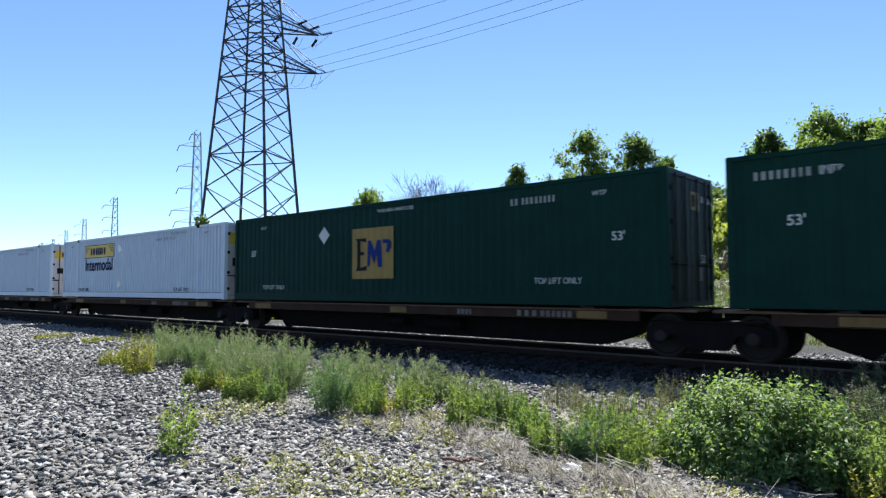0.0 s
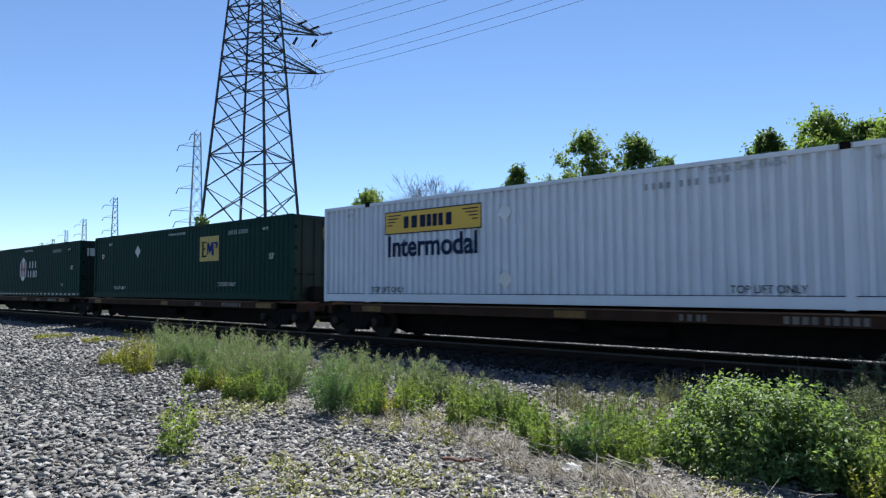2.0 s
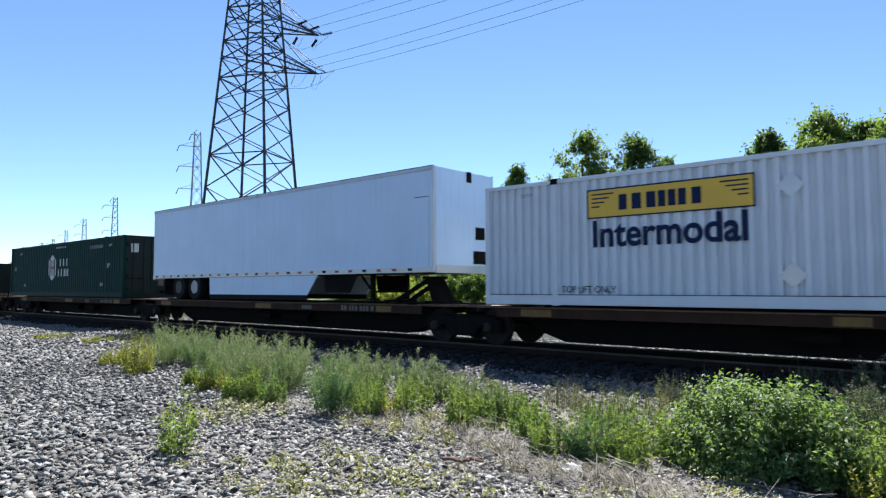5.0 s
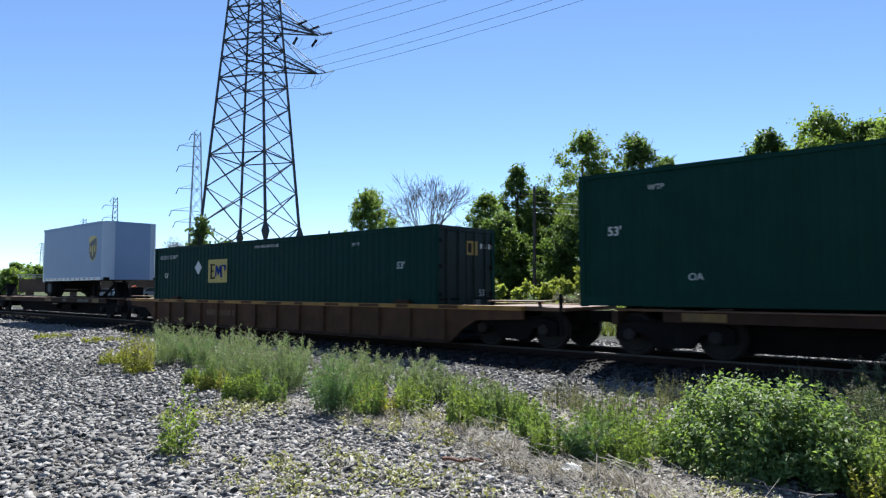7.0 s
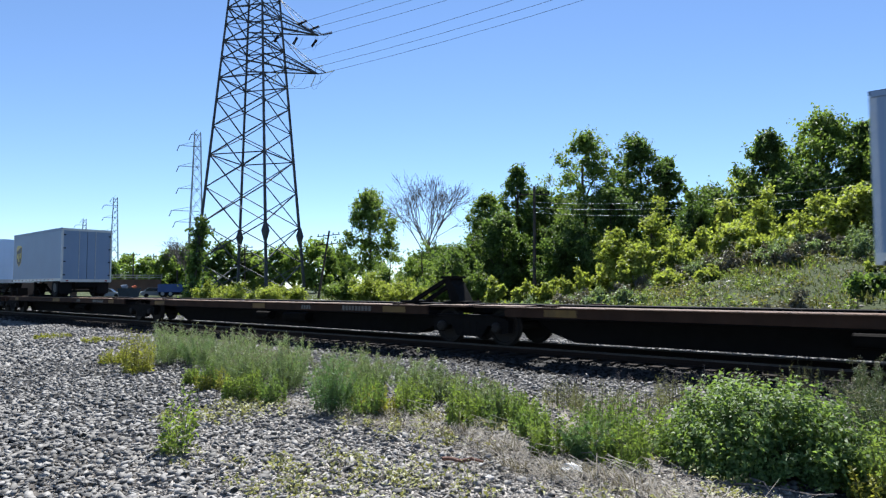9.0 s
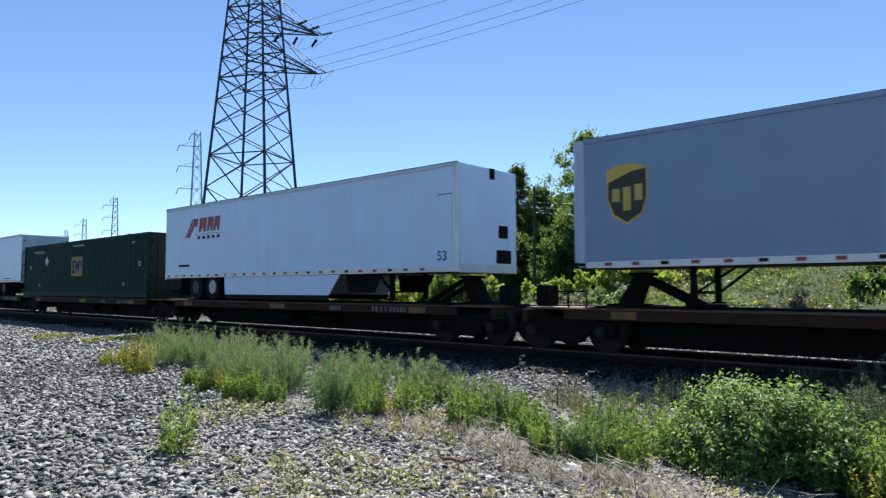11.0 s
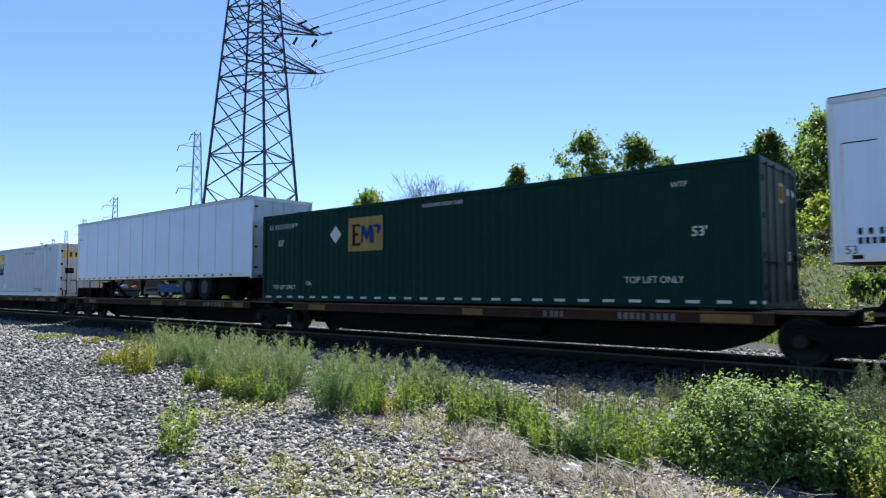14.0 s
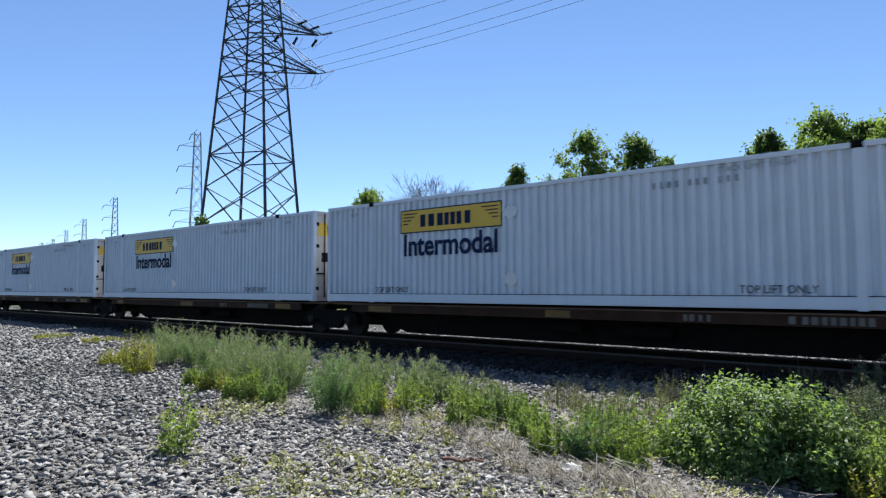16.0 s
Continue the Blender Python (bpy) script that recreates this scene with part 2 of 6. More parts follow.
M_PALESTONE = shader("dusty_pale_stone", (0.25, 0.232, 0.21), 0.95, spec=0.15, var=0.25, scale=0.6, fine=60, bump=0.2, island=0.55)
# Near-black stone colour that deepens the train's shadow on the ballast.
M_BALLAST = shader("shade_blackened_ballast_stone", (0.020, 0.018, 0.016), 0.95, spec=0.15, var=0.3, scale=0.4, fine=50, bump=0.25, island=0.6)
M_BARK = shader("grey_brown_bark", (0.075, 0.058, 0.044), 0.9, var=0.4, scale=3, fine=20, bump=0.4)
M_BAREBARK = shader("pale_bare_twigs", (0.16, 0.135, 0.12), 0.9, var=0.3, scale=3, bump=0.1)
M_POLE = shader("weathered_pole_timber", (0.055, 0.042, 0.034), 0.85, var=0.35, scale=2, bump=0.3)
M_LEAF = leaf("tree_leaf", (0.155, 0.225, 0.068), 0.35, 0.55)
M_LEAFDARK = leaf("dark_tree_leaf", (0.105, 0.165, 0.058), 0.35, 0.55)
M_LEAFBRIGHT = leaf("bright_shrub_leaf", (0.27, 0.32, 0.085), 0.3, 0.55)
M_FEATHER = leaf("grey_green_weed", (0.190, 0.255, 0.140), through=0.4)
M_PLUME = leaf("blue_green_weed", (0.125, 0.215, 0.095), through=0.4)
M_PLUMETOP = leaf("dry_grey_seed_head", (0.21, 0.20, 0.17), through=0.3)
M_WEED = leaf("fresh_weed_leaf", (0.185, 0.255, 0.075))
M_BUSH = leaf("broad_weed_leaf", (0.150, 0.225, 0.080), 0.28)
M_LIME = leaf("yellow_green_weed", (0.25, 0.26, 0.065))
M_SPROUT = leaf("pale_sprout_leaf", (0.29, 0.29, 0.13), through=0.25)
M_STRAW = leaf("dry_straw", (0.20, 0.175, 0.138), through=0.15)
M_STEM = shader("weed_stem", (0.11, 0.10, 0.05), 0.8, var=0.3, bump=0)

# ---------------------------------------------------------------- ground and track
TRACK_Y = 14.22
RAIL_Z = 0.155        # top of the rails
RAIL_TOP = 0.07       # the same, over the foot of the track
CAR_Z = 0.20           # the cars' bodies are drawn from here; their trucks stand lower, on the rails


def smooth(a, b, v):
    t = np.clip((v - a) / (b - a), 0, 1)
    return t * t * (3 - 2 * t)


def ground_height(x, y):
    """The lie of the land: level by the camera, the ballast bed, a bank behind it."""
    bed = smooth(11.7, 13.1, y) * (1 - smooth(17.0, 19.0, y))
    z = -0.2 + 0.155 * bed + 0.05 * smooth(17, 20, y)
    bank = smooth(-24, -6, x) * smooth(20, 40, y) * (1 - smooth(180, 300, y))
    z = z + bank * 3.4 + 1.1 * smooth(24, 80, y)
    z = z + 0.03 * np.sin(x * 0.9 + 1.3 * np.sin(y * 0.7)) * np.sin(y * 1.1 + x * 0.3) * (1 - bed)
    z = z - 0.02 * smooth(0, 900, np.hypot(x, y)) * 40
    return z


def ground_material():
    m = bpy.data.materials.new("gravel_and_grass")
    m.use_nodes = True
    n, l = m.node_tree.nodes, m.node_tree.links
    b = n["Principled BSDF"]
    b.inputs["Roughness"].default_value = 0.95
    b.inputs["Specular IOR Level"].default_value = 0.2
    tc = n.new("ShaderNodeTexCoord")
    sep = n.new("ShaderNodeSeparateXYZ")
    l.new(tc.outputs["Object"], sep.inputs[0])
    vor = n.new("ShaderNodeTexVoronoi")
    vor.inputs["Scale"].default_value = 19
    l.new(tc.outputs["Object"], vor.inputs["Vector"])
    bw = n.new("ShaderNodeRGBToBW")
    l.new(vor.outputs["Color"], bw.inputs[0])
    # Near-black ground colour paints the shade in the gaps between loose stones.
    gap_shade = n.new("ShaderNodeValToRGB")
    gap_shade.color_ramp.elements[0].color, gap_shade.color_ramp.elements[1].color = (0.014, 0.013, 0.012, 1), (0.06, 0.057, 0.054, 1)
    l.new(bw.outputs[0], gap_shade.inputs[0])
    no = n.new("ShaderNodeTexNoise")
    no.inputs["Scale"].default_value, no.inputs["Detail"].default_value = 1.1, 7
    l.new(tc.outputs["Object"], no.inputs[0])
    fine = n.new("ShaderNodeTexNoise")
    fine.inputs["Scale"].default_value, fine.inputs["Detail"].default_value = 14, 6
    l.new(tc.outputs["Object"], fine.inputs[0])

    def ramp(src, a, c):
        r = n.new("ShaderNodeMapRange")
        r.inputs[1].default_value, r.inputs[2].default_value = a, c
        l.new(src, r.inputs[0])
        return r.outputs[0]

    def mix(f, a, c):
        x = n.new("ShaderNodeMix")
        x.data_type = "RGBA"
        l.new(f, x.inputs["Factor"])
        for s, v in ((6, a), (7, c)):
            if isinstance(v, tuple):
                x.inputs[s].default_value = (*v, 1)
            else:
                l.new(v, x.inputs[s])
        return x.outputs[2]

    def times(a, c, op="MULTIPLY"):
        x = n.new("ShaderNodeMath")
        x.operation = op
        l.new(a, x.inputs[0])
        if isinstance(c, float):
            x.inputs[1].default_value = c
        else:
            l.new(c, x.inputs[1])
        return x.outputs[0]

    soil = mix(ramp(fine.outputs[0], 0.3, 0.7), (0.16, 0.14, 0.118), (0.31, 0.275, 0.235))
    grass = mix(ramp(fine.outputs[0], 0.35, 0.7), (0.03, 0.046, 0.015), (0.075, 0.085, 0.032))
    patch = times(ramp(no.outputs[0], 0.36, 0.50), ramp(sep.outputs[0], -9.0, -4.5))
    patch = times(patch, ramp(sep.outputs[1], 12.0, 8.5))
    near = mix(patch, gap_shade.outputs[0], soil)
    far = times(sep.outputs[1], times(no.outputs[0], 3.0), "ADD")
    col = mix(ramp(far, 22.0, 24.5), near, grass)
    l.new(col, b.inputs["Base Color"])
    bp = n.new("ShaderNodeBump")
    bp.inputs["Strength"].default_value, bp.inputs["Distance"].default_value = 0.9, 0.03
    l.new(vor.outputs["Distance"], bp.inputs["Height"])
    l.new(bp.outputs[0], b.inputs["Normal"])
    return m


M_GROUND = ground_material()
gx = np.unique(np.concatenate([np.linspace(-3000, -120, 25), np.linspace(-120, -30, 46), np.linspace(-30, 12, 141), np.linspace(12, 120, 40), np.linspace(120, 3000, 25)]))
gy = np.unique(np.concatenate([np.linspace(-3000, -20, 20), np.linspace(-20, 0, 21), np.linspace(0, 22, 111), np.linspace(22, 120, 60), np.linspace(120, 3500, 30)]))
GX, GY = np.meshgrid(gx, gy, indexing="ij")
gv = np.stack([GX, GY, ground_height(GX, GY)], -1).reshape(-1, 3)
ny = len(gy)
gi = (np.arange(len(gx) - 1)[:, None] * ny + np.arange(ny - 1)[None]).reshape(-1)
gf = np.stack([gi, gi + ny, gi + ny + 1, gi + 1], -1)
gm = bpy.data.meshes.new("ground")
gm.from_pydata(gv.tolist(), [], gf.tolist())
tagged(part("ground", gm, M_GROUND, smooth=True), "gravel and weedy ground, coloured dark as shade between stones, with a grassy bank behind the track", "ground", kind="structure")


def stones_mesh(name, count, xr, yr, size, keep=None, seed=1, lift=0.3, material=None, flat=1.0):
    """Broken, angular stones lying on the ground."""
    r = np.random.default_rng(seed)
    x, y = r.uniform(*xr, count), r.uniform(*yr, count)
    if keep is not None:
        k = keep(x, y, r)
        x, y = x[k], y[k]
    n = len(x)
    s = size * r.uniform(0.5, 1.35, n)
    cube = np.array([(-1, -1, -1), (1, -1, -1), (1, 1, -1), (-1, 1, -1), (-1, -1, 1), (1, -1, 1), (1, 1, 1), (-1, 1, 1)], float)
    v = cube[None] * r.uniform(0.3, 1.0, (n, 8, 3)) * (s[:, None, None] * np.stack([np.ones(n), r.uniform(0.55, 0.95, n), r.uniform(0.22, 0.5, n) * flat], -1)[:, None])
    a, t1, t2 = r.uniform(0, 6.28, n), np.clip(r.normal(0, 0.45, n), -0.8, 0.8), np.clip(r.normal(0, 0.45, n), -0.8, 0.8)
    ca, sa = np.cos(a)[:, None], np.sin(a)[:, None]
    v[..., 2] += v[..., 0] * np.tan(t1)[:, None] * 0.6 + v[..., 1] * np.tan(t2)[:, None] * 0.6
    vx, vy = v[..., 0] * ca - v[..., 1] * sa, v[..., 0] * sa + v[..., 1] * ca
    v = np.stack([vx + x[:, None], vy + y[:, None], v[..., 2] + (ground_height(x, y) + s * r.uniform(0.3, 1.7, n) * lift)[:, None]], -1)
    f = np.array([(4, 5, 6, 7), (0, 1, 5, 4), (1, 2, 6, 5), (2, 3, 7, 6), (3, 0, 4, 7)])
    idx = (np.arange(n)[:, None, None] * 8 + f[None]).reshape(-1)
    me = bpy.data.meshes.new(name)
    me.vertices.add(n * 8)
    me.vertices.foreach_set("co", v.reshape(-1).astype(np.float32))
    me.loops.add(n * 20)
    me.loops.foreach_set("vertex_index", idx.astype(np.int32))
    me.polygons.add(n * 5)
    me.polygons.foreach_set("loop_start", np.arange(0, n * 20, 4, dtype=np.int32))
    me.polygons.foreach_set("loop_total", np.full(n * 5, 4, dtype=np.int32))
    me.update(calc_edges=True)
    me.materials.append(material or M_STONE)
    return me


def near_gravel(x, y, r):
    d = np.hypot(x, y)
    dens = np.clip(1.3 - d / 16, 0.2, 1)
    bare = 1 - 0.55 * smooth(-7.5, -3.8, x + 0.25 * (y - 5)) * smooth(2.2, 3.6, y) * (1 - smooth(8.4, 9.6, y))
    bare = bare * (1 - 0.4 * smooth(-9.0, -6.5, x + 0.2 * y) * smooth(2.0, 3.0, y))
    view = (x < 0.6) & (y > 0.25 * -x - 0.6)
    return (r.random(len(x)) < dens * bare) & view


def fine_gravel(x, y, r):
    k = smooth(-8.5, -6.5, x + 0.3 * (y - 4)) * smooth(1.9, 2.8, y)
    return (r.random(len(x)) < k) & (y > 0.25 * -x - 0.6)


tagged(part("gravel", stones_mesh("gravel", 98000, (-19, 1.0), (0.2, 11.6), 0.041, near_gravel, 3, lift=0.45, flat=0.8)), "loose angular grey crushed stone on the ground", "gravel", kind="stuff")
tagged(part("gravel", stones_mesh("fine_gravel", 42000, (-8.5, -1.6), (2.0, 6.6), 0.021, fine_gravel, 8, material=M_PALESTONE)), "fine pale crushed stone and dust on the ground", "gravel", kind="stuff")
tagged(part("gravel", stones_mesh("gravel_beyond", 26000, (-60, -17), (2.0, 11.6), 0.062, None, 4)), "loose angular grey crushed stone on the ground", "gravel", kind="stuff")
# Band of ballast whose colour holds the train's shade, wider on the near side.
def train_shade(x, y, r):
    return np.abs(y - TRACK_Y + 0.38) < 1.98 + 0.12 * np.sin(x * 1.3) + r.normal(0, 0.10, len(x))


def outside_shade(x, y, r):
    return np.abs(y - TRACK_Y + 0.38) > 1.86 + 0.12 * np.sin(x * 1.3) + r.normal(0, 0.10, len(x))


tagged(part("ballast", stones_mesh("ballast", 30000, (-42, 8), (10.9, 19.6), 0.046, outside_shade, 5)), "grey crushed stone ballast beside the railway track", "ballast", kind="stuff")
tagged(part("ballast", stones_mesh("oily_ballast", 26000, (-42, 8), (11.7, 16.3), 0.042, train_shade, 15, material=M_BALLAST)), "ballast between and beside the rails, coloured black for the train shade", "ballast", kind="stuff")
tagged(part("ballast", stones_mesh("ballast_beyond", 9000, (-140, -42), (10.9, 19.6), 0.08, outside_shade, 6)), "grey crushed stone ballast beside the railway track", "ballast", kind="stuff")
tagged(part("ballast", stones_mesh("shade_ballast_beyond", 10000, (-140, -42), (11.7, 16.3), 0.07, train_shade, 16, material=M_BALLAST)), "ballast between and beside the rails, coloured black for the train shade", "ballast", kind="stuff")

# Rails run on as far as one sees; ties lie in the ballast.
track = thing("railway_track", pose(0, TRACK_Y, RAIL_Z - RAIL_TOP), "railway track with rusty steel rails on timber ties in grey ballast", "railway track", kind="structure")
for side in (-1, 1):
    yc = side * 0.755
    bm = bmesh.new()
    box(bm, -700, 260, yc - 0.07, yc + 0.07, -0.085, -0.066)
    box(bm, -700, 260, yc - 0.010, yc + 0.010, -0.065, 0.028)
    part("rail_web", bm, M_RUSTRAIL, track)
    part("rail_head", boxed(-700, 260, yc - 0.036, yc + 0.036, 0.030, RAIL_TOP, bevel=0.006), M_RAILTOP, track, "polished steel rail head")
tie_me = bpy.data.meshes.new("tie")
tb = boxed(-0.115, 0.115, -1.3, 1.3, -0.12, 0.045)
tb.to_mesh(tie_me)
tb.free()
tie_me.materials.append(M_TIE)
for i in range(150):
    o = new("tie", tie_me)
    o.parent = track
    o.location = (-72 + i * 0.535, random.uniform(-0.04, 0.04), random.uniform(-0.135, -0.125))

# ---------------------------------------------------------------- the train
TRAIN = []


def travel(t):
    return 20.011 * t - 0.0187 * t * t


def ride(ob, x, z):
    """Puts a thing on the train at x and z as they are when the clip starts."""
    ob.matrix_basis = pose(x, TRACK_Y, z)
    TRAIN.append((ob, x, z))
    return ob


BOX_L, BOX_W, BOX_H = 16.08, 2.59, 2.88
BOX_Z = 1.19
HL, HW = BOX_L / 2, BOX_W / 2


def corrugated(x0, x1, y, z0, z1, pitch, depth, face):
    """A trapezoid-pressed steel sheet; face is the way it looks along y."""
    bm = bmesh.new()
    n = max(1, round((x1 - x0) / pitch))
    p = (x1 - x0) / n
    pts = [(x0, 0)]
    for i in range(n):
        a = x0 + i * p
        pts += [(a + 0.30 * p, 0), (a + 0.42 * p, depth), (a + 0.78 * p, depth), (a + 0.90 * p, 0)]
    pts.append((x1, 0))
    lo = [bm.verts.new((x, y - face * d, z0)) for x, d in pts]
    hi = [bm.verts.new((x, y - face * d, z1)) for x, d in pts]
    for i in range(len(pts) - 1):
        q = (lo[i], lo[i + 1], hi[i + 1], hi[i])
        bm.faces.new(q if face < 0 else q[::-1])
    return bm


def container_shell(paint, door_paint, label):
    """A 53-foot steel box with doors at its +x end."""
    c = thing("shipping_container", pose(0, 0, 0), label, "shipping container", "containers on the train")
    post = [-HL, -HL + 1.98, HL - 1.98, HL]
    for face in (-1, 1):
        y = face * (HW - 0.03)
        for a, b in zip(post, post[1:]):
            part("side_panel", corrugated(a + 0.06, b - 0.06, y, 0.24, BOX_H - 0.09, 0.23 if paint is M_WHITE else 0.275, 0.08 if paint is M_WHITE else 0.02, face), paint, c)
        part("top_rail", boxed(-HL, HL, face * HW - 0.03 - 0.03 * face, face * HW + 0.03 - 0.03 * face, BOX_H - 0.10, BOX_H - 0.005, bevel=0.008), paint, c)
        part("bottom_rail", boxed(-HL, HL, face * HW - 0.035 - 0.035 * face, face * HW + 0.035 - 0.035 * face, 0.02, 0.24, bevel=0.008), paint, c)
        if paint is M_WHITE:
            part("rail_seam", boxed(-HL + 0.15, HL - 0.15, face * (HW - 0.012) - 0.008, face * (HW - 0.012) + 0.008, 0.241, 0.256), M_CARDARK, c, "dark grime line above the bottom rail")
        for x in (-HL + 1.98, HL - 1.98):
            inset = 0.044 if paint is M_WHITE else 0.073
            part("lifting_post", boxed(x - 0.085, x + 0.085, face * (HW - inset) - 0.05, face * (HW - inset) + 0.05, 0.0, BOX_H - 0.11, bevel=0.01), paint, c)
            part("lifting_casting", boxed(x - 0.10, x + 0.10, face * HW - 0.08 - 0.07 * face, face * HW + 0.08 - 0.07 * face, BOX_H - 0.11, BOX_H + 0.02, bevel=0.01), M_CARDARK if paint is M_WHITE else paint, c)
        for x in (-HL + 0.07, HL - 0.07):
            part("corner_post", boxed(x - 0.07, x + 0.07, face * HW - 0.08 - 0.076 * face, face * HW + 0.08 - 0.076 * face, 0, BOX_H, bevel=0.012), paint, c)
    part("roof", boxed(-HL + 0.02, HL - 0.02, -HW + 0.05, HW - 0.05, BOX_H - 0.05, BOX_H - 0.02), paint, c)
    part("floor", boxed(-HL + 0.05, HL - 0.05, -HW + 0.06, HW - 0.06, 0.06, 0.2), M_CARDARK, c)
    for i in range(14):
        x = -HL + 0.7 + i * 1.13
        part("cross_member", boxed(x - 0.04, x + 0.04, -HW + 0.07, HW - 0.07, 0.01, 0.06), M_CARDARK, c)
    front = corrugated(-HW + 0.15, HW - 0.15, 0, 0.16, BOX_H - 0.1, 0.3, 0.03, -1)
    bmesh.ops.transform(front, matrix=pose(-HL + 0.04, 0, 0, 0, 0, -90), verts=front.verts[:])
    part("front_wall", front, paint, c)
    part("end_sill", boxed(HL - 0.09, HL - 0.01, -HW + 0.15, HW - 0.15, 0.0, 0.15, bevel=0.01), door_paint, c)
    part("end_header", boxed(HL - 0.09, HL - 0.01, -HW + 0.15, HW - 0.15, BOX_H - 0.13, BOX_H - 0.005, bevel=0.01), door_paint, c)
    for s in (-1, 1):
        y0, y1 = sorted((s * 0.012, s * (HW - 0.16)))
        d = part("door", boxed(HL - 0.075, HL - 0.03, y0, y1, 0.16, BOX_H - 0.14, bevel=0.006), door_paint, c)
        bm = bmesh.new()
        for zz in (0.75, 1.35, 1.95):
            box(bm, HL - 0.031, HL - 0.022, y0 + 0.06, y1 - 0.06, zz, zz + 0.16)
        part("door_pressing", bm, door_paint, d)
        for k in (0.30, 0.74):
            y = s * (HW - 0.16) * k
            part("lock_rod", bar(bmesh.new(), (HL + 0.0, y, 0.1), (HL + 0.0, y, BOX_H - 0.08), 0.019, sides=8), M_CARDARK if paint is M_WHITE else door_paint, d)
            part("rod_handle", boxed(HL + 0.01, HL + 0.035, min(y, y + s * 0.34), max(y, y + s * 0.34), 0.86, 0.90), M_CARDARK, d)
        for zz in (0.35, 0.95, 1.7, 2.4):
            y = s * (HW - 0.17)
            part("hinge", boxed(HL - 0.03, HL + 0.012, y - 0.05, y + 0.05, zz, zz + 0.11), M_CARDARK, d)
    return c


SHELLS = {}


def container(paint_key, x_left, label, z=BOX_Z):
    paint, door = {"white": (M_WHITE, M_DOORWHITE), "green": (M_GREEN, M_GREEN_DIRTY)}[paint_key]
    if paint_key not in SHELLS:
        SHELLS[paint_key] = container_shell(paint, door, label)
    fresh = copy_thing(SHELLS[paint_key], pose(0, 0, 0))
    fresh["label"] = label
    return ride(fresh, x_left + HL, z)


SIDE = -HW - 0.002          # just proud of a container's near side
YB = -HW + 0.028            # on the outer ribs of the sheet


def white_box(x_left, emblem=2.85):
    c = container("white", x_left, "white corrugated steel shipping container with a yellow sign panel")
    u = -HL + emblem
    y = YB - 0.004
    v = 3.42
    sign = part("sign_panel", boxed(u, u + v, y - 0.004, y + 0.004, 1.94, 2.52), M_YELLOW, c, "yellow sign panel with dark border and lettering shapes")
    bm = bmesh.new()
    for a in ((u - 0.03, u + v + 0.03, 1.91, 1.94), (u - 0.03, u + v + 0.03, 2.52, 2.55), (u - 0.03, u, 1.94, 2.52), (u + v, u + v + 0.03, 1.94, 2.52)):
        box(bm, a[0], a[1], y - 0.006, y + 0.004, a[2], a[3])
    part("border", bm, M_NAVY, sign)
    bars("emblem_block", 7, 0.22, 0.33, 0.05, M_NAVY, sign, u + 0.72, y - 0.006, 2.06)
    for s, e in ((u + 0.08, 1), (u + v - 0.08, -1)):
        bm = bmesh.new()
        for k in range(4):
            a, b = sorted((s, s + e * (0.52 - 0.11 * k)))
            box(bm, a, b, y - 0.009, y - 0.004, 2.42 - k * 0.09, 2.45 - k * 0.09)
        part("wing_stripes", bm, M_NAVY, sign)
    lettering("lettering", "Intermodal", 0.80, M_NAVY, c, u + 0.06, y - 0.003, 1.30, stretch=0.925, bold=0.019)
    lettering("stencil", "TOP LIFT ONLY", 0.21, M_BLACKINK, c, -HL + 2.15, y - 0.003, 0.30, stretch=0.9)
    lettering("stencil", "TOP LIFT ONLY", 0.21, M_BLACKINK, c, HL - 3.95, y - 0.003, 0.30, stretch=0.9)
    lettering("stencil", "WTP", 0.15, M_FADED, c, HL - 1.55, y - 0.003, 2.52)
    lettering("stencil", "WTP", 0.15, M_FADED, c, -HL + 1.05, y - 0.003, 2.52)
    lettering("stencil", "STACK LIMIT 3 HIGH", 0.15, M_FADED, c, HL - 4.3, y - 0.003, 2.62)
    bars("number_bar", 10, 0.07, 0.13, 0.09, M_FADED, c, HL - 5.6, y - 0.002, 2.42)
    for zz in (2.25, 0.62):
        bm = bmesh.new()
        plate(bm, [(-0.24, 0), (0, 0.24), (0.24, 0), (0, -0.24)], -0.004, 0.002)
        p = part("placard_holder", bm, M_ALU, c)
        p.location = (-HL + 6.9, y, zz)
    dp = part("door_sign", boxed(HL - 0.024, HL - 0.016, -HW + 0.2, HW - 0.2, 2.08, 2.50), M_YELLOW, c, "yellow sign band on the doors")
    bars("emblem_block", 7, 0.13, 0.24, 0.07, M_NAVY, dp, HL - 0.014, -0.72, 2.17, end=True)
    part("yellow_notice", boxed(HL - 0.024, HL - 0.014, 0.72, 0.98, 0.75, 1.15), M_YELLOW, c)
    part("notice", boxed(HL - 0.024, HL - 0.014, -0.95, -0.5, 1.25, 1.55), M_BLACKINK, c)
    return c


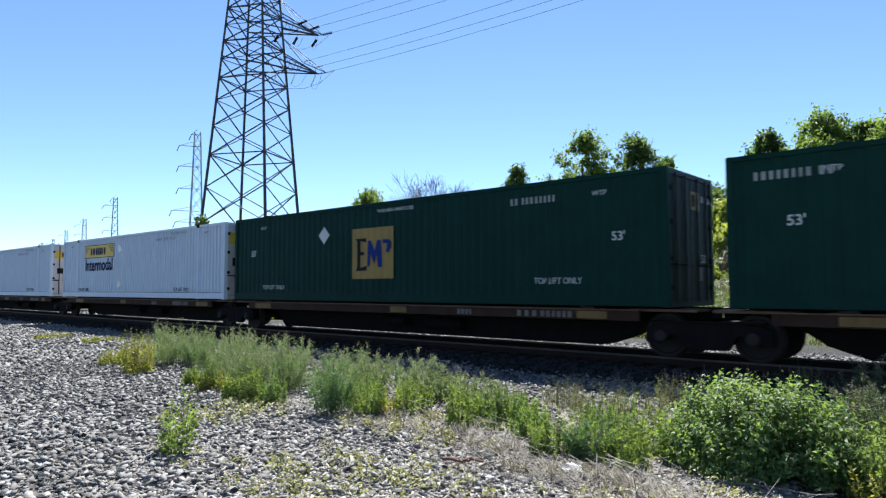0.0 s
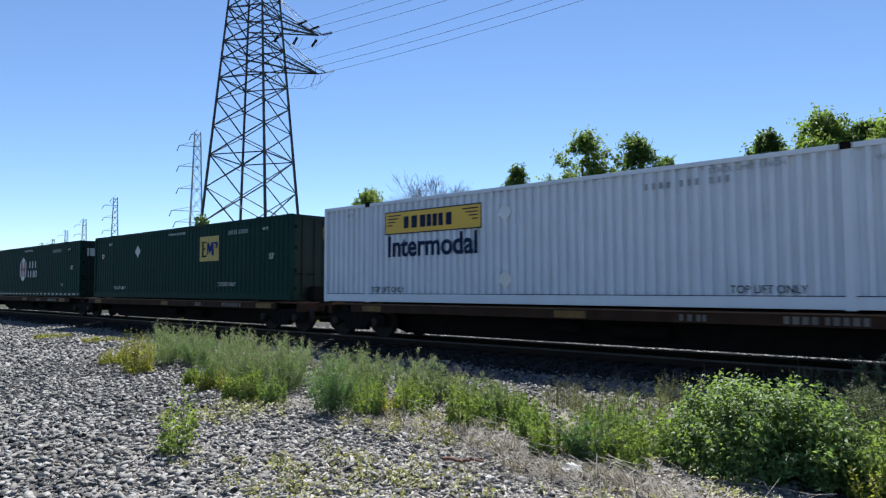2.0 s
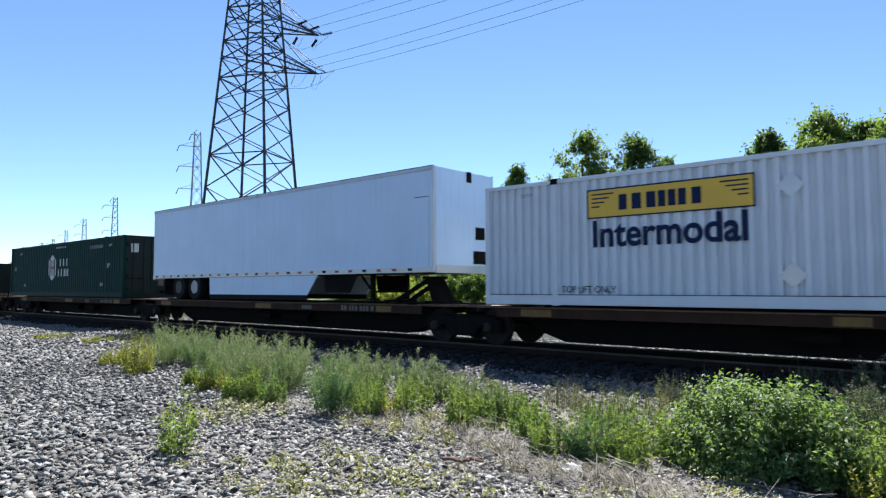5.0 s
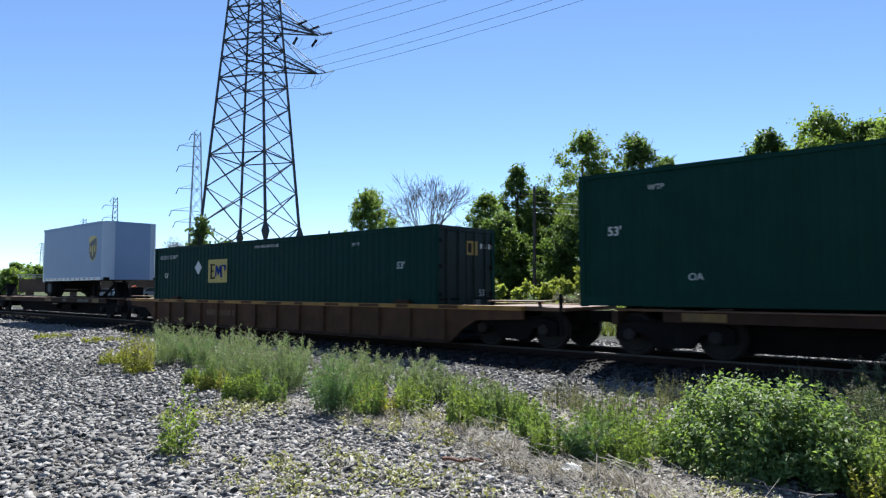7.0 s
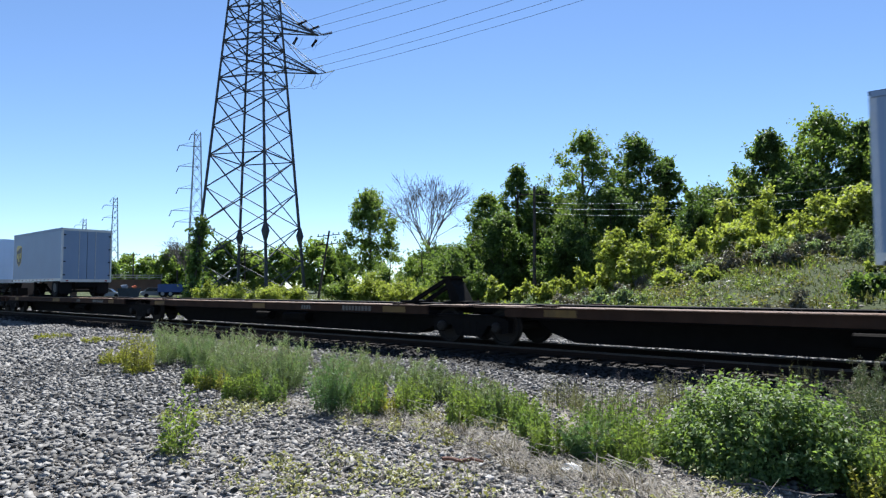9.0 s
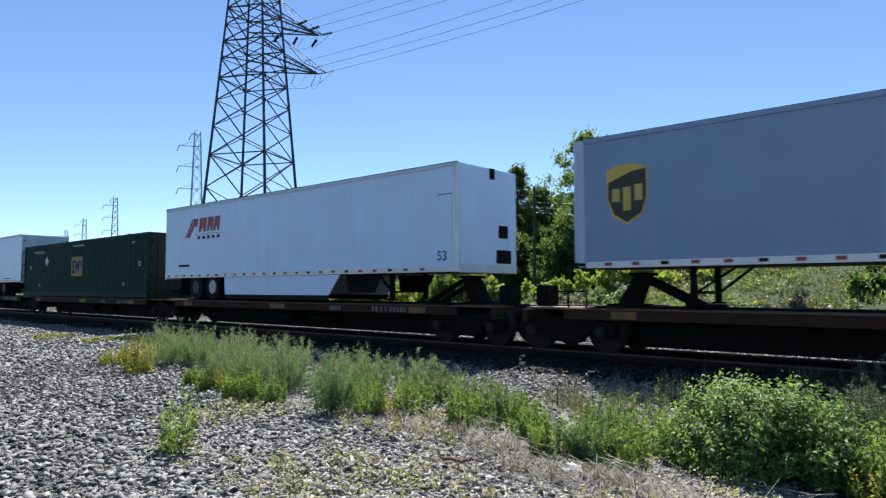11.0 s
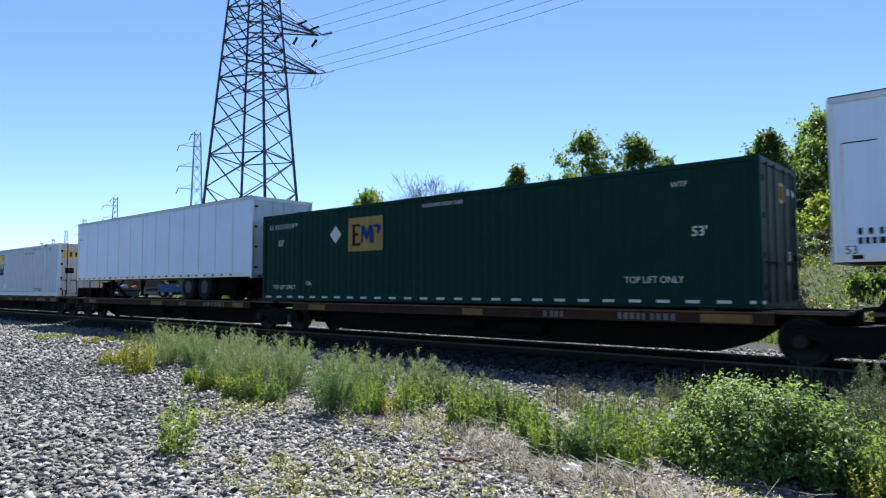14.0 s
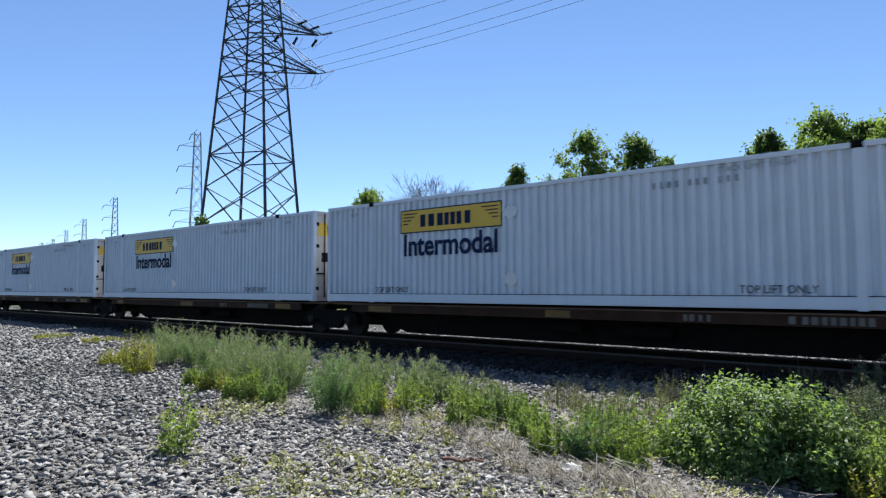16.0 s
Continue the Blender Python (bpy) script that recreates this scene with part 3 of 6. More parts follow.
def panel_emblem(c, u, z0, w, h, panel):
    """A yellow panel with dark and blue blocks for its emblem."""
    y = YB - 0.004
    bm = corrugated(u, u + w, y - 0.014, z0, z0 + h, 0.275, 0.012, -1)
    p = part("sign_panel", bm, panel, c, "yellow sign panel with black and blue shapes")
    e = h * 0.64
    zb = z0 + h * 0.16
    X = lambda k: u + k * w
    def shape(name, pts, mat_, d=0.008):
        part(name, plate(bmesh.new(), [(X(i), zb + e * j) for i, j in pts], y - 0.014 - d, y - 0.016), mat_, p)
    shape("black_shape", [(0.09, 0), (0.36, 0), (0.37, 0.14), (0.21, 0.09), (0.21, 0.48), (0.30, 0.48), (0.30, 0.58), (0.21, 0.58), (0.21, 0.92), (0.35, 0.88), (0.35, 1.0), (0.09, 1.0), (0.13, 0.92), (0.13, 0.08)], M_BLACKINK)
    shape("blue_shape", [(0.38, 0.14), (0.44, 0.14), (0.45, 0.55), (0.55, 0.20), (0.62, 0.50), (0.64, 0.10), (0.74, 0.10), (0.71, 0.92), (0.62, 0.92), (0.56, 0.60), (0.47, 0.92), (0.40, 0.92)], M_BLUE)
    shape("blue_shape", [(0.75, 0.82), (0.86, 0.80), (0.85, 0.66), (0.82, 0.58), (0.88, 0.52), (0.94, 0.66), (0.95, 0.84), (0.90, 0.92), (0.75, 0.94)], M_BLUE, 0.009)
    return p


def green_marks(c, fifty=(1.2, 14.6), low=(), seed=0, dashes=False, diamond=None, number=None, wtp=1.7, drop=0.0, left_z=1.52, right_z=1.42):
    y = YB - 0.006
    for u in fifty:
        lettering("stencil", "53'", 0.27, M_WHITEINK, c, -HL + u + 0.08, y, right_z if u > 10 else left_z, bold=0.004)
    for u in low:
        lettering("stencil", "TOP LIFT ONLY", 0.20, M_WHITEINK, c, -HL + u - 0.15, y, 0.5 if u > 10 else 0.38, stretch=0.9)
    lettering("stencil", "WTP", 0.16, M_WHITEINK, c, HL - wtp, y, 2.42)
    lettering("stencil", "WTP", 0.16, M_WHITEINK, c, -HL + 1.6, y, 2.42)
    if not low:
        lettering("stencil", "OA", 0.2, M_WHITEINK, c, -HL + 2.4, y, 0.55)
    lettering("stencil", "OA", 0.2, M_WHITEINK, c, HL - 2.6, y, 0.55) if not any(u > 10 for u in low) else None
    lettering("stencil", "WARNING HIGH CUBE", 0.14, M_WHITEINK, c, -HL + 7.5, y, 2.58)
    bars("number_bar", 10, 0.075, 0.16, 0.06, M_DIMINK, c, (HL - 3.9) if number is None else (-HL + number), y, 2.38, seed=seed)
    if diamond:
        bm = bmesh.new()
        plate(bm, [(-0.27, 0), (0, 0.27), (0.27, 0), (0, -0.27)], -0.004, 0.002)
        p = part("placard", bm, M_WHITEINK, c, "white diamond placard")
        p.location = (-HL + diamond - 0.42, y, 2.05 - drop)
    if dashes:
        for i in range(27):
            part("reflector", boxed(-HL + 0.25 + i * 0.6, -HL + 0.52 + i * 0.6, -HW - 0.003, -HW + 0.004, 0.10, 0.16), M_WHITEINK, c)
    bars("end_number_bar", 4, 0.1, 0.14, 0.05, M_WHITEINK, c, HL - 0.015, 0.62, 2.3, end=True)
    lettering("end_stencil", "53'", 0.26, M_WHITEINK, c, HL - 0.014, 0.55, 0.95, end=True)
    part("end_notice", boxed(HL - 0.024, HL - 0.014, 0.3, 0.62, 0.55, 0.85), M_GREYINK, c)


def green_box(x_left, u, z0, w, h, panel=None, z=BOX_Z, **marks):
    c = container("green", x_left, "dark green corrugated shipping container with a yellow sign panel", z)
    panel_emblem(c, -HL + u - 0.42, z0, w, h, panel or M_OLDYELLOW)
    green_marks(c, **marks)
    dp = part("door_sign", boxed(HL - 0.024, HL - 0.014, 0.02, 0.5, 2.1, 2.5), M_OLDYELLOW, c, "small yellow panel on the doors")
    part("black_shape", boxed(HL - 0.02, HL - 0.01, 0.07, 0.22, 2.17, 2.43), M_BLACKINK, dp)
    return c


def hexagon_box(x_left, u, **marks):
    c = container("green", x_left, "dark green corrugated steel shipping container with a white hexagon emblem")
    y = YB - 0.004
    bm = bmesh.new()
    cx, cz, r = -HL + u - 0.42, 1.56, 0.63
    plate(bm, [(cx + 0.54 * a, cz + r * b) for a, b in ((0, 1.12), (1, 0.62), (1, -0.62), (0, -1.12), (-1, -0.62), (-1, 0.62))], y - 0.004, y + 0.002)
    hx = part("hexagon", bm, M_WHITEINK, c, "white hexagon emblem with dark and red shapes")
    bm = bmesh.new()
    for a in (-0.40, 0.28):
        box(bm, cx + a, cx + a + 0.12, y - 0.008, y, cz - 0.48, cz + 0.48)
    part("black_shape", bm, M_BLACKINK, hx)
    bm = bmesh.new()
    for a in (-0.19, 0.08):
        box(bm, cx + a, cx + a + 0.12, y - 0.008, y, cz - 0.42, cz + 0.42)
    box(bm, cx - 0.27, cx + 0.27, y - 0.009, y - 0.001, cz - 0.07, cz + 0.07)
    part("red_shape", bm, M_RED, hx)
    bars("upper_word_block", 3, 0.17, 0.38, 0.15, M_WHITEINK, c, cx + 1.1, y, 1.62, seed=1)
    bars("lower_word_block", 5, 0.15, 0.38, 0.13, M_WHITEINK, c, cx + 0.88, y, 1.08, seed=2)
    green_marks(c, **marks)
    p = part("end_emblem", boxed(HL - 0.024, HL - 0.014, -HW + 0.35, -HW + 0.7, 2.1, 2.5), M_WHITEINK, c)
    return c


# ---- trailers
M_PALEBLUE = shader("pale_blue_corner_skin", (0.36, 0.43, 0.52), 0.4, var=0.06, bump=0.02)
M_BLACKRIM = shader("dusty_dark_rim", (0.02, 0.021, 0.022), 0.6, var=0.3, bump=0.05)


def wheel_pair(parent, x, y, r=0.5, dark=False):
    s = -1 if y < 0 else 1
    w = part("wheel", lathe(bmesh.new(), [(0.27, y - s * 0.16), (0.27, y - s * 0.03), (0.29, y - s * 0.02), (r - 0.04, y), (r, y - s * 0.05), (r, y - s * 0.23), (r - 0.04, y - s * 0.28), (0.28, y - s * 0.28)], (x, 0, r), closed=False), M_TYRE, parent, smooth=False)
    part("rim", lathe(bmesh.new(), [(0.255, y - s * 0.005), (0.23, y - s * 0.03), (0.19, y - s * 0.12), (0.10, y - s * 0.11), (0.09, y - s * 0.02), (0.02, y - s * 0.02)], (x, 0, r), 24), M_BLACKRIM if dark else M_RIM, w, "dusty steel wheel rim" if dark else "pale steel wheel rim")
    for k in range(0 if dark else 8):
        a = k * math.pi / 4
        hx, hz = x + 0.145 * math.cos(a), r + 0.145 * math.sin(a)
        part("hand_hole", bar(bmesh.new(), (hx, y - s * 0.13, hz), (hx, y - s * 0.10, hz), 0.036, sides=8), M_TYRE, w)
    return w


def plate_z(outline, z0, z1):
    """A level plate with an outline in x and y."""
    bm = bmesh.new()
    a = [bm.verts.new((x, y, z0)) for x, y in outline]
    b = [bm.verts.new((x, y, z1)) for x, y in outline]
    bm.faces.new(a)
    bm.faces.new(b)
    for i in range(len(a)):
        k = (i + 1) % len(a)
        bm.faces.new((a[i], a[k], b[k], b[i]))
    bmesh.ops.recalc_face_normals(bm, faces=bm.faces[:])
    return bm


def trailer(x_left, length, nose, skin, label, skirt=False, h=2.85, seams=13, wheels_in=2.2, z=1.16, rib=True, dark_rim=False):
    """A road trailer; nose is +1 where its front points along +x. Its base is the deck."""
    t = thing("semi_trailer", pose(0, 0, 0), label, "semi trailer", "trailers on the train")
    L, W, z0 = length / 2, 1.295, 0.86
    z1 = z0 + h
    rear = -nose * L
    short = length < 10
    cut = 0.44 if short else 0.0
    gap = 0.0 if short else 0.06
    nx0, nx1 = (-L + (cut if nose < 0 else 0), L - (cut if nose > 0 else 0))
    for s in (-1, 1):
        yy = sorted((s * (W - 0.03), s * W))
        for i in range(seams):
            a, b = nx0 + gap + i * (nx1 - nx0 - 2 * gap) / seams, nx0 + gap + (i + 1) * (nx1 - nx0 - 2 * gap) / seams
            part("side_panel", boxed(a + 0.002, b - 0.002, yy[0], yy[1], z0 + 0.14, z1 - 0.10), skin, t)
            if i and rib:
                part("seam_strip", boxed(a - 0.035, a + 0.035, s * W - 0.004, s * W + 0.004, z0 + 0.15, z1 - 0.11), M_SEAM, t)
        part("bottom_rail", boxed(nx0 + 0.03, nx1 - 0.03, s * W - 0.02, s * W + 0.02, z0, z0 + 0.14, bevel=0.006), M_ALU, t)
        part("top_rail", boxed(nx0 + 0.03, nx1 - 0.03, s * (W + 0.004) - 0.03, s * (W + 0.004) + 0.012, z1 - 0.10, z1, bevel=0.006), M_SILVER if skin is M_SILVER else M_SEAM, t)
        for i in range(int(length / 0.62) - 1):
            x = -L + 0.3 + i * 0.62
            part("reflector", boxed(x, x + 0.17, s * (W + 0.02) - 0.004, s * (W + 0.02) + 0.004, z0 + 0.045, z0 + 0.115), M_REFLECT if i % 3 else M_BLACKINK, t)
        if skirt:
            a, b = sorted((rear + nose * 4.6, rear + nose * 11.2))
            lo_a, lo_b = (a + 0.05, b - 0.55) if nose > 0 else (a + 0.55, b - 0.05)
            part("side_skirt", plate(bmesh.new(), [(a, z0 - 0.01), (b, z0 - 0.01), (lo_b, 0.22), (lo_a, 0.22)], s * (W - 0.03) - 0.012, s * (W - 0.03) + 0.012), skin, t, "white fairing panel under the trailer")
            a2, b2 = sorted((rear + nose * 11.3, rear + nose * 12.9))
            part("skirt_wing", plate(bmesh.new(), [(a2, z0 - 0.01), (b2, z0 - 0.01), (b2 - 0.35, 0.3), (a2 + 0.1, 0.3)] if nose > 0 else [(a2, z0 - 0.01), (b2, z0 - 0.01), (b2 - 0.1, 0.3), (a2 + 0.35, 0.3)], s * (W - 0.18) - 0.01, s * (W - 0.18) + 0.01), M_CARDARK, t, "dark folded fairing wing")
            part("skirt_edge", boxed(lo_a, lo_b, s * (W - 0.03) - 0.009, s * (W - 0.03) + 0.009, 0.06, 0.22), M_TYRE, t)
    part("roof", boxed(nx0 + 0.02, nx1 - 0.02, -W + 0.03, W - 0.03, z1 - 0.035, z1 - 0.005), skin, t)
    if short:
        a, b = sorted((nose * (L - cut - 0.02), nose * (L - 0.01)))
        part("roof_front", plate_z([(a, -W + cut), (b, -W + cut), (b, W - cut), (a, W - cut)] if nose > 0 else [(a, -W + cut), (b, -W + cut), (b, W - cut), (a, W - cut)], z1 - 0.035, z1 - 0.006), skin, t)
    part("floor", boxed(-L + 0.05, L - 0.05, -W + 0.04, W - 0.04, z0 + 0.01, z0 + 0.13), M_CARDARK, t)
    part("front_wall", boxed(*sorted((nose * (L - 0.045), nose * L)), -W + 0.001 + cut, W - 0.001 - cut, z0 + 0.02, z1 - 0.01, bevel=0 if short else 0.02), skin, t)
    if not short:
        fx = nose * (L + 0.002)
        for name_, y0_, y1_, a_, b_ in (("clearance_vent", 0.05, 0.25, 2.55, 2.85), ("document_box", 0.45, 0.85, 0.95, 1.3), ("air_line_panel", 0.35, 1.0, 0.25, 0.62)):
            part(name_, boxed(fx - 0.03, fx + 0.03, y0_, y1_, z0 + a_, z0 + b_, bevel=0.006), M_CARDARK, t)
        part("nose_skirt", boxed(*sorted((nose * (L - 0.02), nose * (L + 0.03)))  , -W + 0.03, W - 0.03, z0 - 0.02, z0 + 0.2, bevel=0.01), M_ALU, t, "scuffed metal plate across the nose")
    part("top_trim", boxed(nx0, nx1, -W - 0.014, -W + 0.004, z1 - 0.06, z1 + 0.012), M_CARDARK, t) if dark_rim else None
    for s in (-1, 1):
        if length < 10:
            bm = bmesh.new()
            for k in range(7):
                a0, a1 = k / 7 * math.pi / 2, (k + 1) / 7 * math.pi / 2
                pts = [(nose * (L - 0.44 + 0.44 * math.sin(a)), s * (W - 0.44 + 0.44 * math.cos(a))) for a in (a0, a1)]
                v = [bm.verts.new((*q, zz)) for zz in (z0 + 0.02, z1 - 0.005) for q in pts]
                bm.faces.new((v[0], v[1], v[3], v[2]))
                hub = bm.verts.new((nose * (L - 0.44), s * (W - 0.44), z1 - 0.005))
                bm.faces.new((v[2], v[3], hub))
            bmesh.ops.remove_doubles(bm, verts=bm.verts[:], dist=0.001)
            bmesh.ops.recalc_face_normals(bm, faces=bm.faces[:])
            part("rounded_corner", bm, M_PALEBLUE, t, "pale ribbed rounded front corner")
        if not short:
            cx = nose * (L - 0.46)
            part("corner_cap", boxed(cx - 0.26, cx + 0.26, s * W - 0.006, s * W + 0.007, z1 - 0.80, z1 - 0.11, bevel=0.003), skin, t)
            part("cap_edge", boxed(cx - 0.26, cx + 0.26, s * W - 0.006, s * W + 0.009, z1 - 0.82, z1 - 0.80), M_CARDARK, t)
            part("front_seam", boxed(nose * (L - 0.2) - 0.02, nose * (L - 0.2) + 0.02, s * W - 0.005, s * W + 0.006, z0 + 0.14, z1 - 0.82), M_ALU, t, "dull metal seam strip beside the front corner")
            part("roof_edge", boxed(nx0 + 0.02, nx1 - 0.02, s * (W + 0.012) - 0.01, s * (W + 0.012) + 0.01, z1 + 0.001, z1 + 0.022), M_CARDARK, t, "dark roof edge strip")
            part("nose_corner", bar(bmesh.new(), (nose * (L - 0.05), s * (W - 0.035), z0), (nose * (L - 0.05), s * (W - 0.035), z1), 0.06, sides=10), M_ALU, t)
        part("rear_post", boxed(*sorted((rear, rear + nose * 0.12)), min(s * W, s * (W - 0.09)), max(s * W, s * (W - 0.09)), z0 - 0.06, z1 + 0.005, bevel=0.01), M_ALU, t)
        y0, y1 = sorted((s * 0.012, s * (W - 0.1)))
        d = part("rear_door", boxed(*sorted((rear + nose * 0.03, rear + nose * 0.07)), y0, y1, z0 + 0.1, z1 - 0.13, bevel=0.006), skin if short else M_SEAM, t)
        part("lock_rod", bar(bmesh.new(), (rear, s * 0.42, z0 + 0.02), (rear, s * 0.42, z1 - 0.06), 0.016, sides=6), M_ALU, d)
        for k in range(4):
            zz = z0 + 0.3 + k * 0.72
            part("hinge", boxed(rear - 0.012, rear + 0.012, min(s * (W - 0.2), s * (W - 0.08)), max(s * (W - 0.2), s * (W - 0.08)), zz, zz + 0.06), M_CARDARK, d)
        x = rear + nose * 0.35
        part("mud_flap", boxed(*sorted((rear + nose * (wheels_in - (1.25 if length > 10 else 0.62)), rear + nose * (wheels_in - (1.22 if length > 10 else 0.60)))), min(s * 0.65, s * 1.25), max(s * 0.65, s * 1.25), 0.18, z0), M_TYRE, t)
        part("underride_post", boxed(x - 0.05, x + 0.05, s * 0.5 - 0.05, s * 0.5 + 0.05, 0.32, z0), M_CARDARK, t)
        part("marker_lamp", boxed(rear - nose * 0.012 - 0.006, rear - nose * 0.012 + 0.006, s * 1.0 - 0.06, s * 1.0 + 0.06, z0 - 0.02, z0 + 0.05), M_REFLECT, t)
    part("underride_guard", boxed(rear + nose * 0.35 - 0.06, rear + nose * 0.35 + 0.06, -1.2, 1.2, 0.26, 0.36), M_CARDARK, t)
    part("rear_sill", boxed(*sorted((rear, rear + nose * 0.1)), -W + 0.09, W - 0.09, z0 - 0.05, z0 + 0.1), M_ALU, t)
    part("rear_header", boxed(*sorted((rear, rear + nose * 0.1)), -W + 0.09, W - 0.09, z1 - 0.13, z1), M_ALU, t)
    axles = [wheels_in + 0.1] if short else [wheels_in, wheels_in + 1.25]
    for a in axles:
        x = rear + nose * a
        for s in (-1, 1):
            wheel_pair(t, x, s * 1.27, dark=(a != axles[-1] or not skirt))
            wheel_pair(t, x, s * 0.94, dark=True)
        part("axle", bar(bmesh.new(), (x, -1.0, 0.5), (x, 1.0, 0.5), 0.07, sides=8), M_CARDARK, t)
    xs = [rear + nose * a for a in axles]
    part("bogie_frame", boxed(min(xs) - 0.9, max(xs) + 0.9, -0.55, 0.55, 0.52, z0), M_CARDARK, t)
    lx = nose * (L - (3.0 if length > 10 else 2.6))
    for s in (-1, 1):
        g = part("landing_leg", boxed(lx - 0.06, lx + 0.06, s * 0.72 - 0.06, s * 0.72 + 0.06, 0.12, z0), M_CARDARK, t)
        part("foot", boxed(lx - 0.14, lx + 0.14, s * 0.72 - 0.12, s * 0.72 + 0.12, 0.08, 0.12), M_CARDARK, g)
        part("leg_brace", bar(bmesh.new(), (lx, s * 0.72, 0.3), (lx - nose * 0.8, s * 0.5, z0), 0.035), M_CARDARK, t)
    part("leg_tie", boxed(lx - 0.03, lx + 0.03, -0.7, 0.7, 0.3, 0.36), M_CARDARK, t)
    return ride(t, x_left + L, z)


def shield(t, x):
    """A shield emblem in plain shapes on the near side."""
    y, zc = -1.303, 2.42
    form = [(0, -0.66), (0.34, -0.46), (0.47, -0.1), (0.47, 0.52), (0.2, 0.62), (-0.2, 0.62), (-0.47, 0.52), (-0.47, -0.1), (-0.34, -0.46)]
    g = part("shield_emblem", plate(bmesh.new(), [(x + a * 0.98, zc + b * 1.0) for a, b in form], y - 0.003, y + 0.004), M_SHIELDGOLD, t, "gold and brown shield emblem")
    part("brown_field", plate(bmesh.new(), [(x + 0.0, zc - 0.61), (x + 0.32, zc - 0.42), (x + 0.43, zc - 0.08), (x + 0.43, zc + 0.50), (x + 0.10, zc + 0.46), (x - 0.42, zc + 0.26), (x - 0.43, zc - 0.08), (x - 0.30, zc - 0.42)], y - 0.008, y - 0.002), M_SHIELDBROWN, g)
    for k, (a, lo, hi) in enumerate(((-0.33, -0.16, 0.12), (-0.08, -0.36, 0.14), (0.18, -0.16, 0.18))):
        part("pale_shape", boxed(x + a, x + a + 0.17, y - 0.012, y - 0.006, zc + lo, zc + hi), M_PALEYELLOW, g)
    return t


def red_words(t):
    """Slanted dark red shapes and a thin line, with smaller dark shapes below."""
    y, x, z = -1.303, -7.95 + 1.65, 2.55
    lettering("stencil", "53", 0.36, M_NAVY, t, 7.22, y, 1.16)
    w = part("red_shape", plate(bmesh.new(), [(x, z - 0.1), (x + 0.12, z - 0.1), (x + 0.72, z + 0.62), (x + 0.58, z + 0.62)], y - 0.004, y + 0.002), M_RED, t, "dark red slanted lettering shapes")
    part("red_shape", plate(bmesh.new(), [(x + 0.16, z - 0.1), (x + 0.36, z - 0.1), (x + 0.98, z + 0.62), (x + 0.78, z + 0.62)], y - 0.004, y + 0.002), M_RED, w)
    for a, b, lo in ((0.62, 0.30, 0.30), (1.05, 0.52, 0.08), (1.66, 0.42, 0.08), (2.14, 0.40, 0.08)):
        part("red_shape", plate(bmesh.new(), [(x + a, z + lo), (x + a + b * 0.35, z + lo), (x + a + b * 0.6, z + 0.32), (x + a + b * 0.75, z + lo), (x + a + b, z + lo), (x + a + b + 0.1, z + 0.62), (x + a + 0.1, z + 0.62)], y - 0.005, y + 0.001), M_RED, w)
    part("yellow_line", boxed(x + 0.75, x + 2.65, y - 0.004, y + 0.002, z - 0.02, z + 0.01), M_YELLOW, t)
    for k in range(5):
        part("dark_shape", boxed(x + 0.98 + k * 0.36, x + 1.16 + k * 0.36, y - 0.004, y + 0.002, z - 0.2, z - 0.08), M_NAVY, t)
    for k in range(9):
        part("small_shape", boxed(x - 0.5 + k * 0.1, x - 0.42 + k * 0.1, y - 0.004, y + 0.002, 1.30, 1.39), M_BLACKINK, t)
    return t


def side_marks(t, x):
    y = -1.303
    part("diamond_placard", plate(bmesh.new(), [(x - 8.27, 1.4), (x - 8.07, 1.6), (x - 7.87, 1.4), (x - 8.07, 1.2)], y - 0.004, y + 0.002), M_CARDARK, t, "dark grey diamond placard")
    bars("number_bar", 4, 0.08, 0.11, 0.04, M_BLACKINK, t, -7.6, y, 1.32)
    bars("number_bar", 5, 0.08, 0.11, 0.04, M_BLACKINK, t, -7.6, y, 1.16, seed=3)
    lettering("stencil", "53", 0.2, M_BLACKINK, t, -7.8, y, 1.0)
    part("yellow_tag", boxed(-4.3, -4.2, y - 0.004, y + 0.002, 1.02, 1.16), M_YELLOW, t)
    bars("print_bar", 12, 0.09, 0.07, 0.05, M_GREYINK, t, 4.6, y, 1.05)
    return t


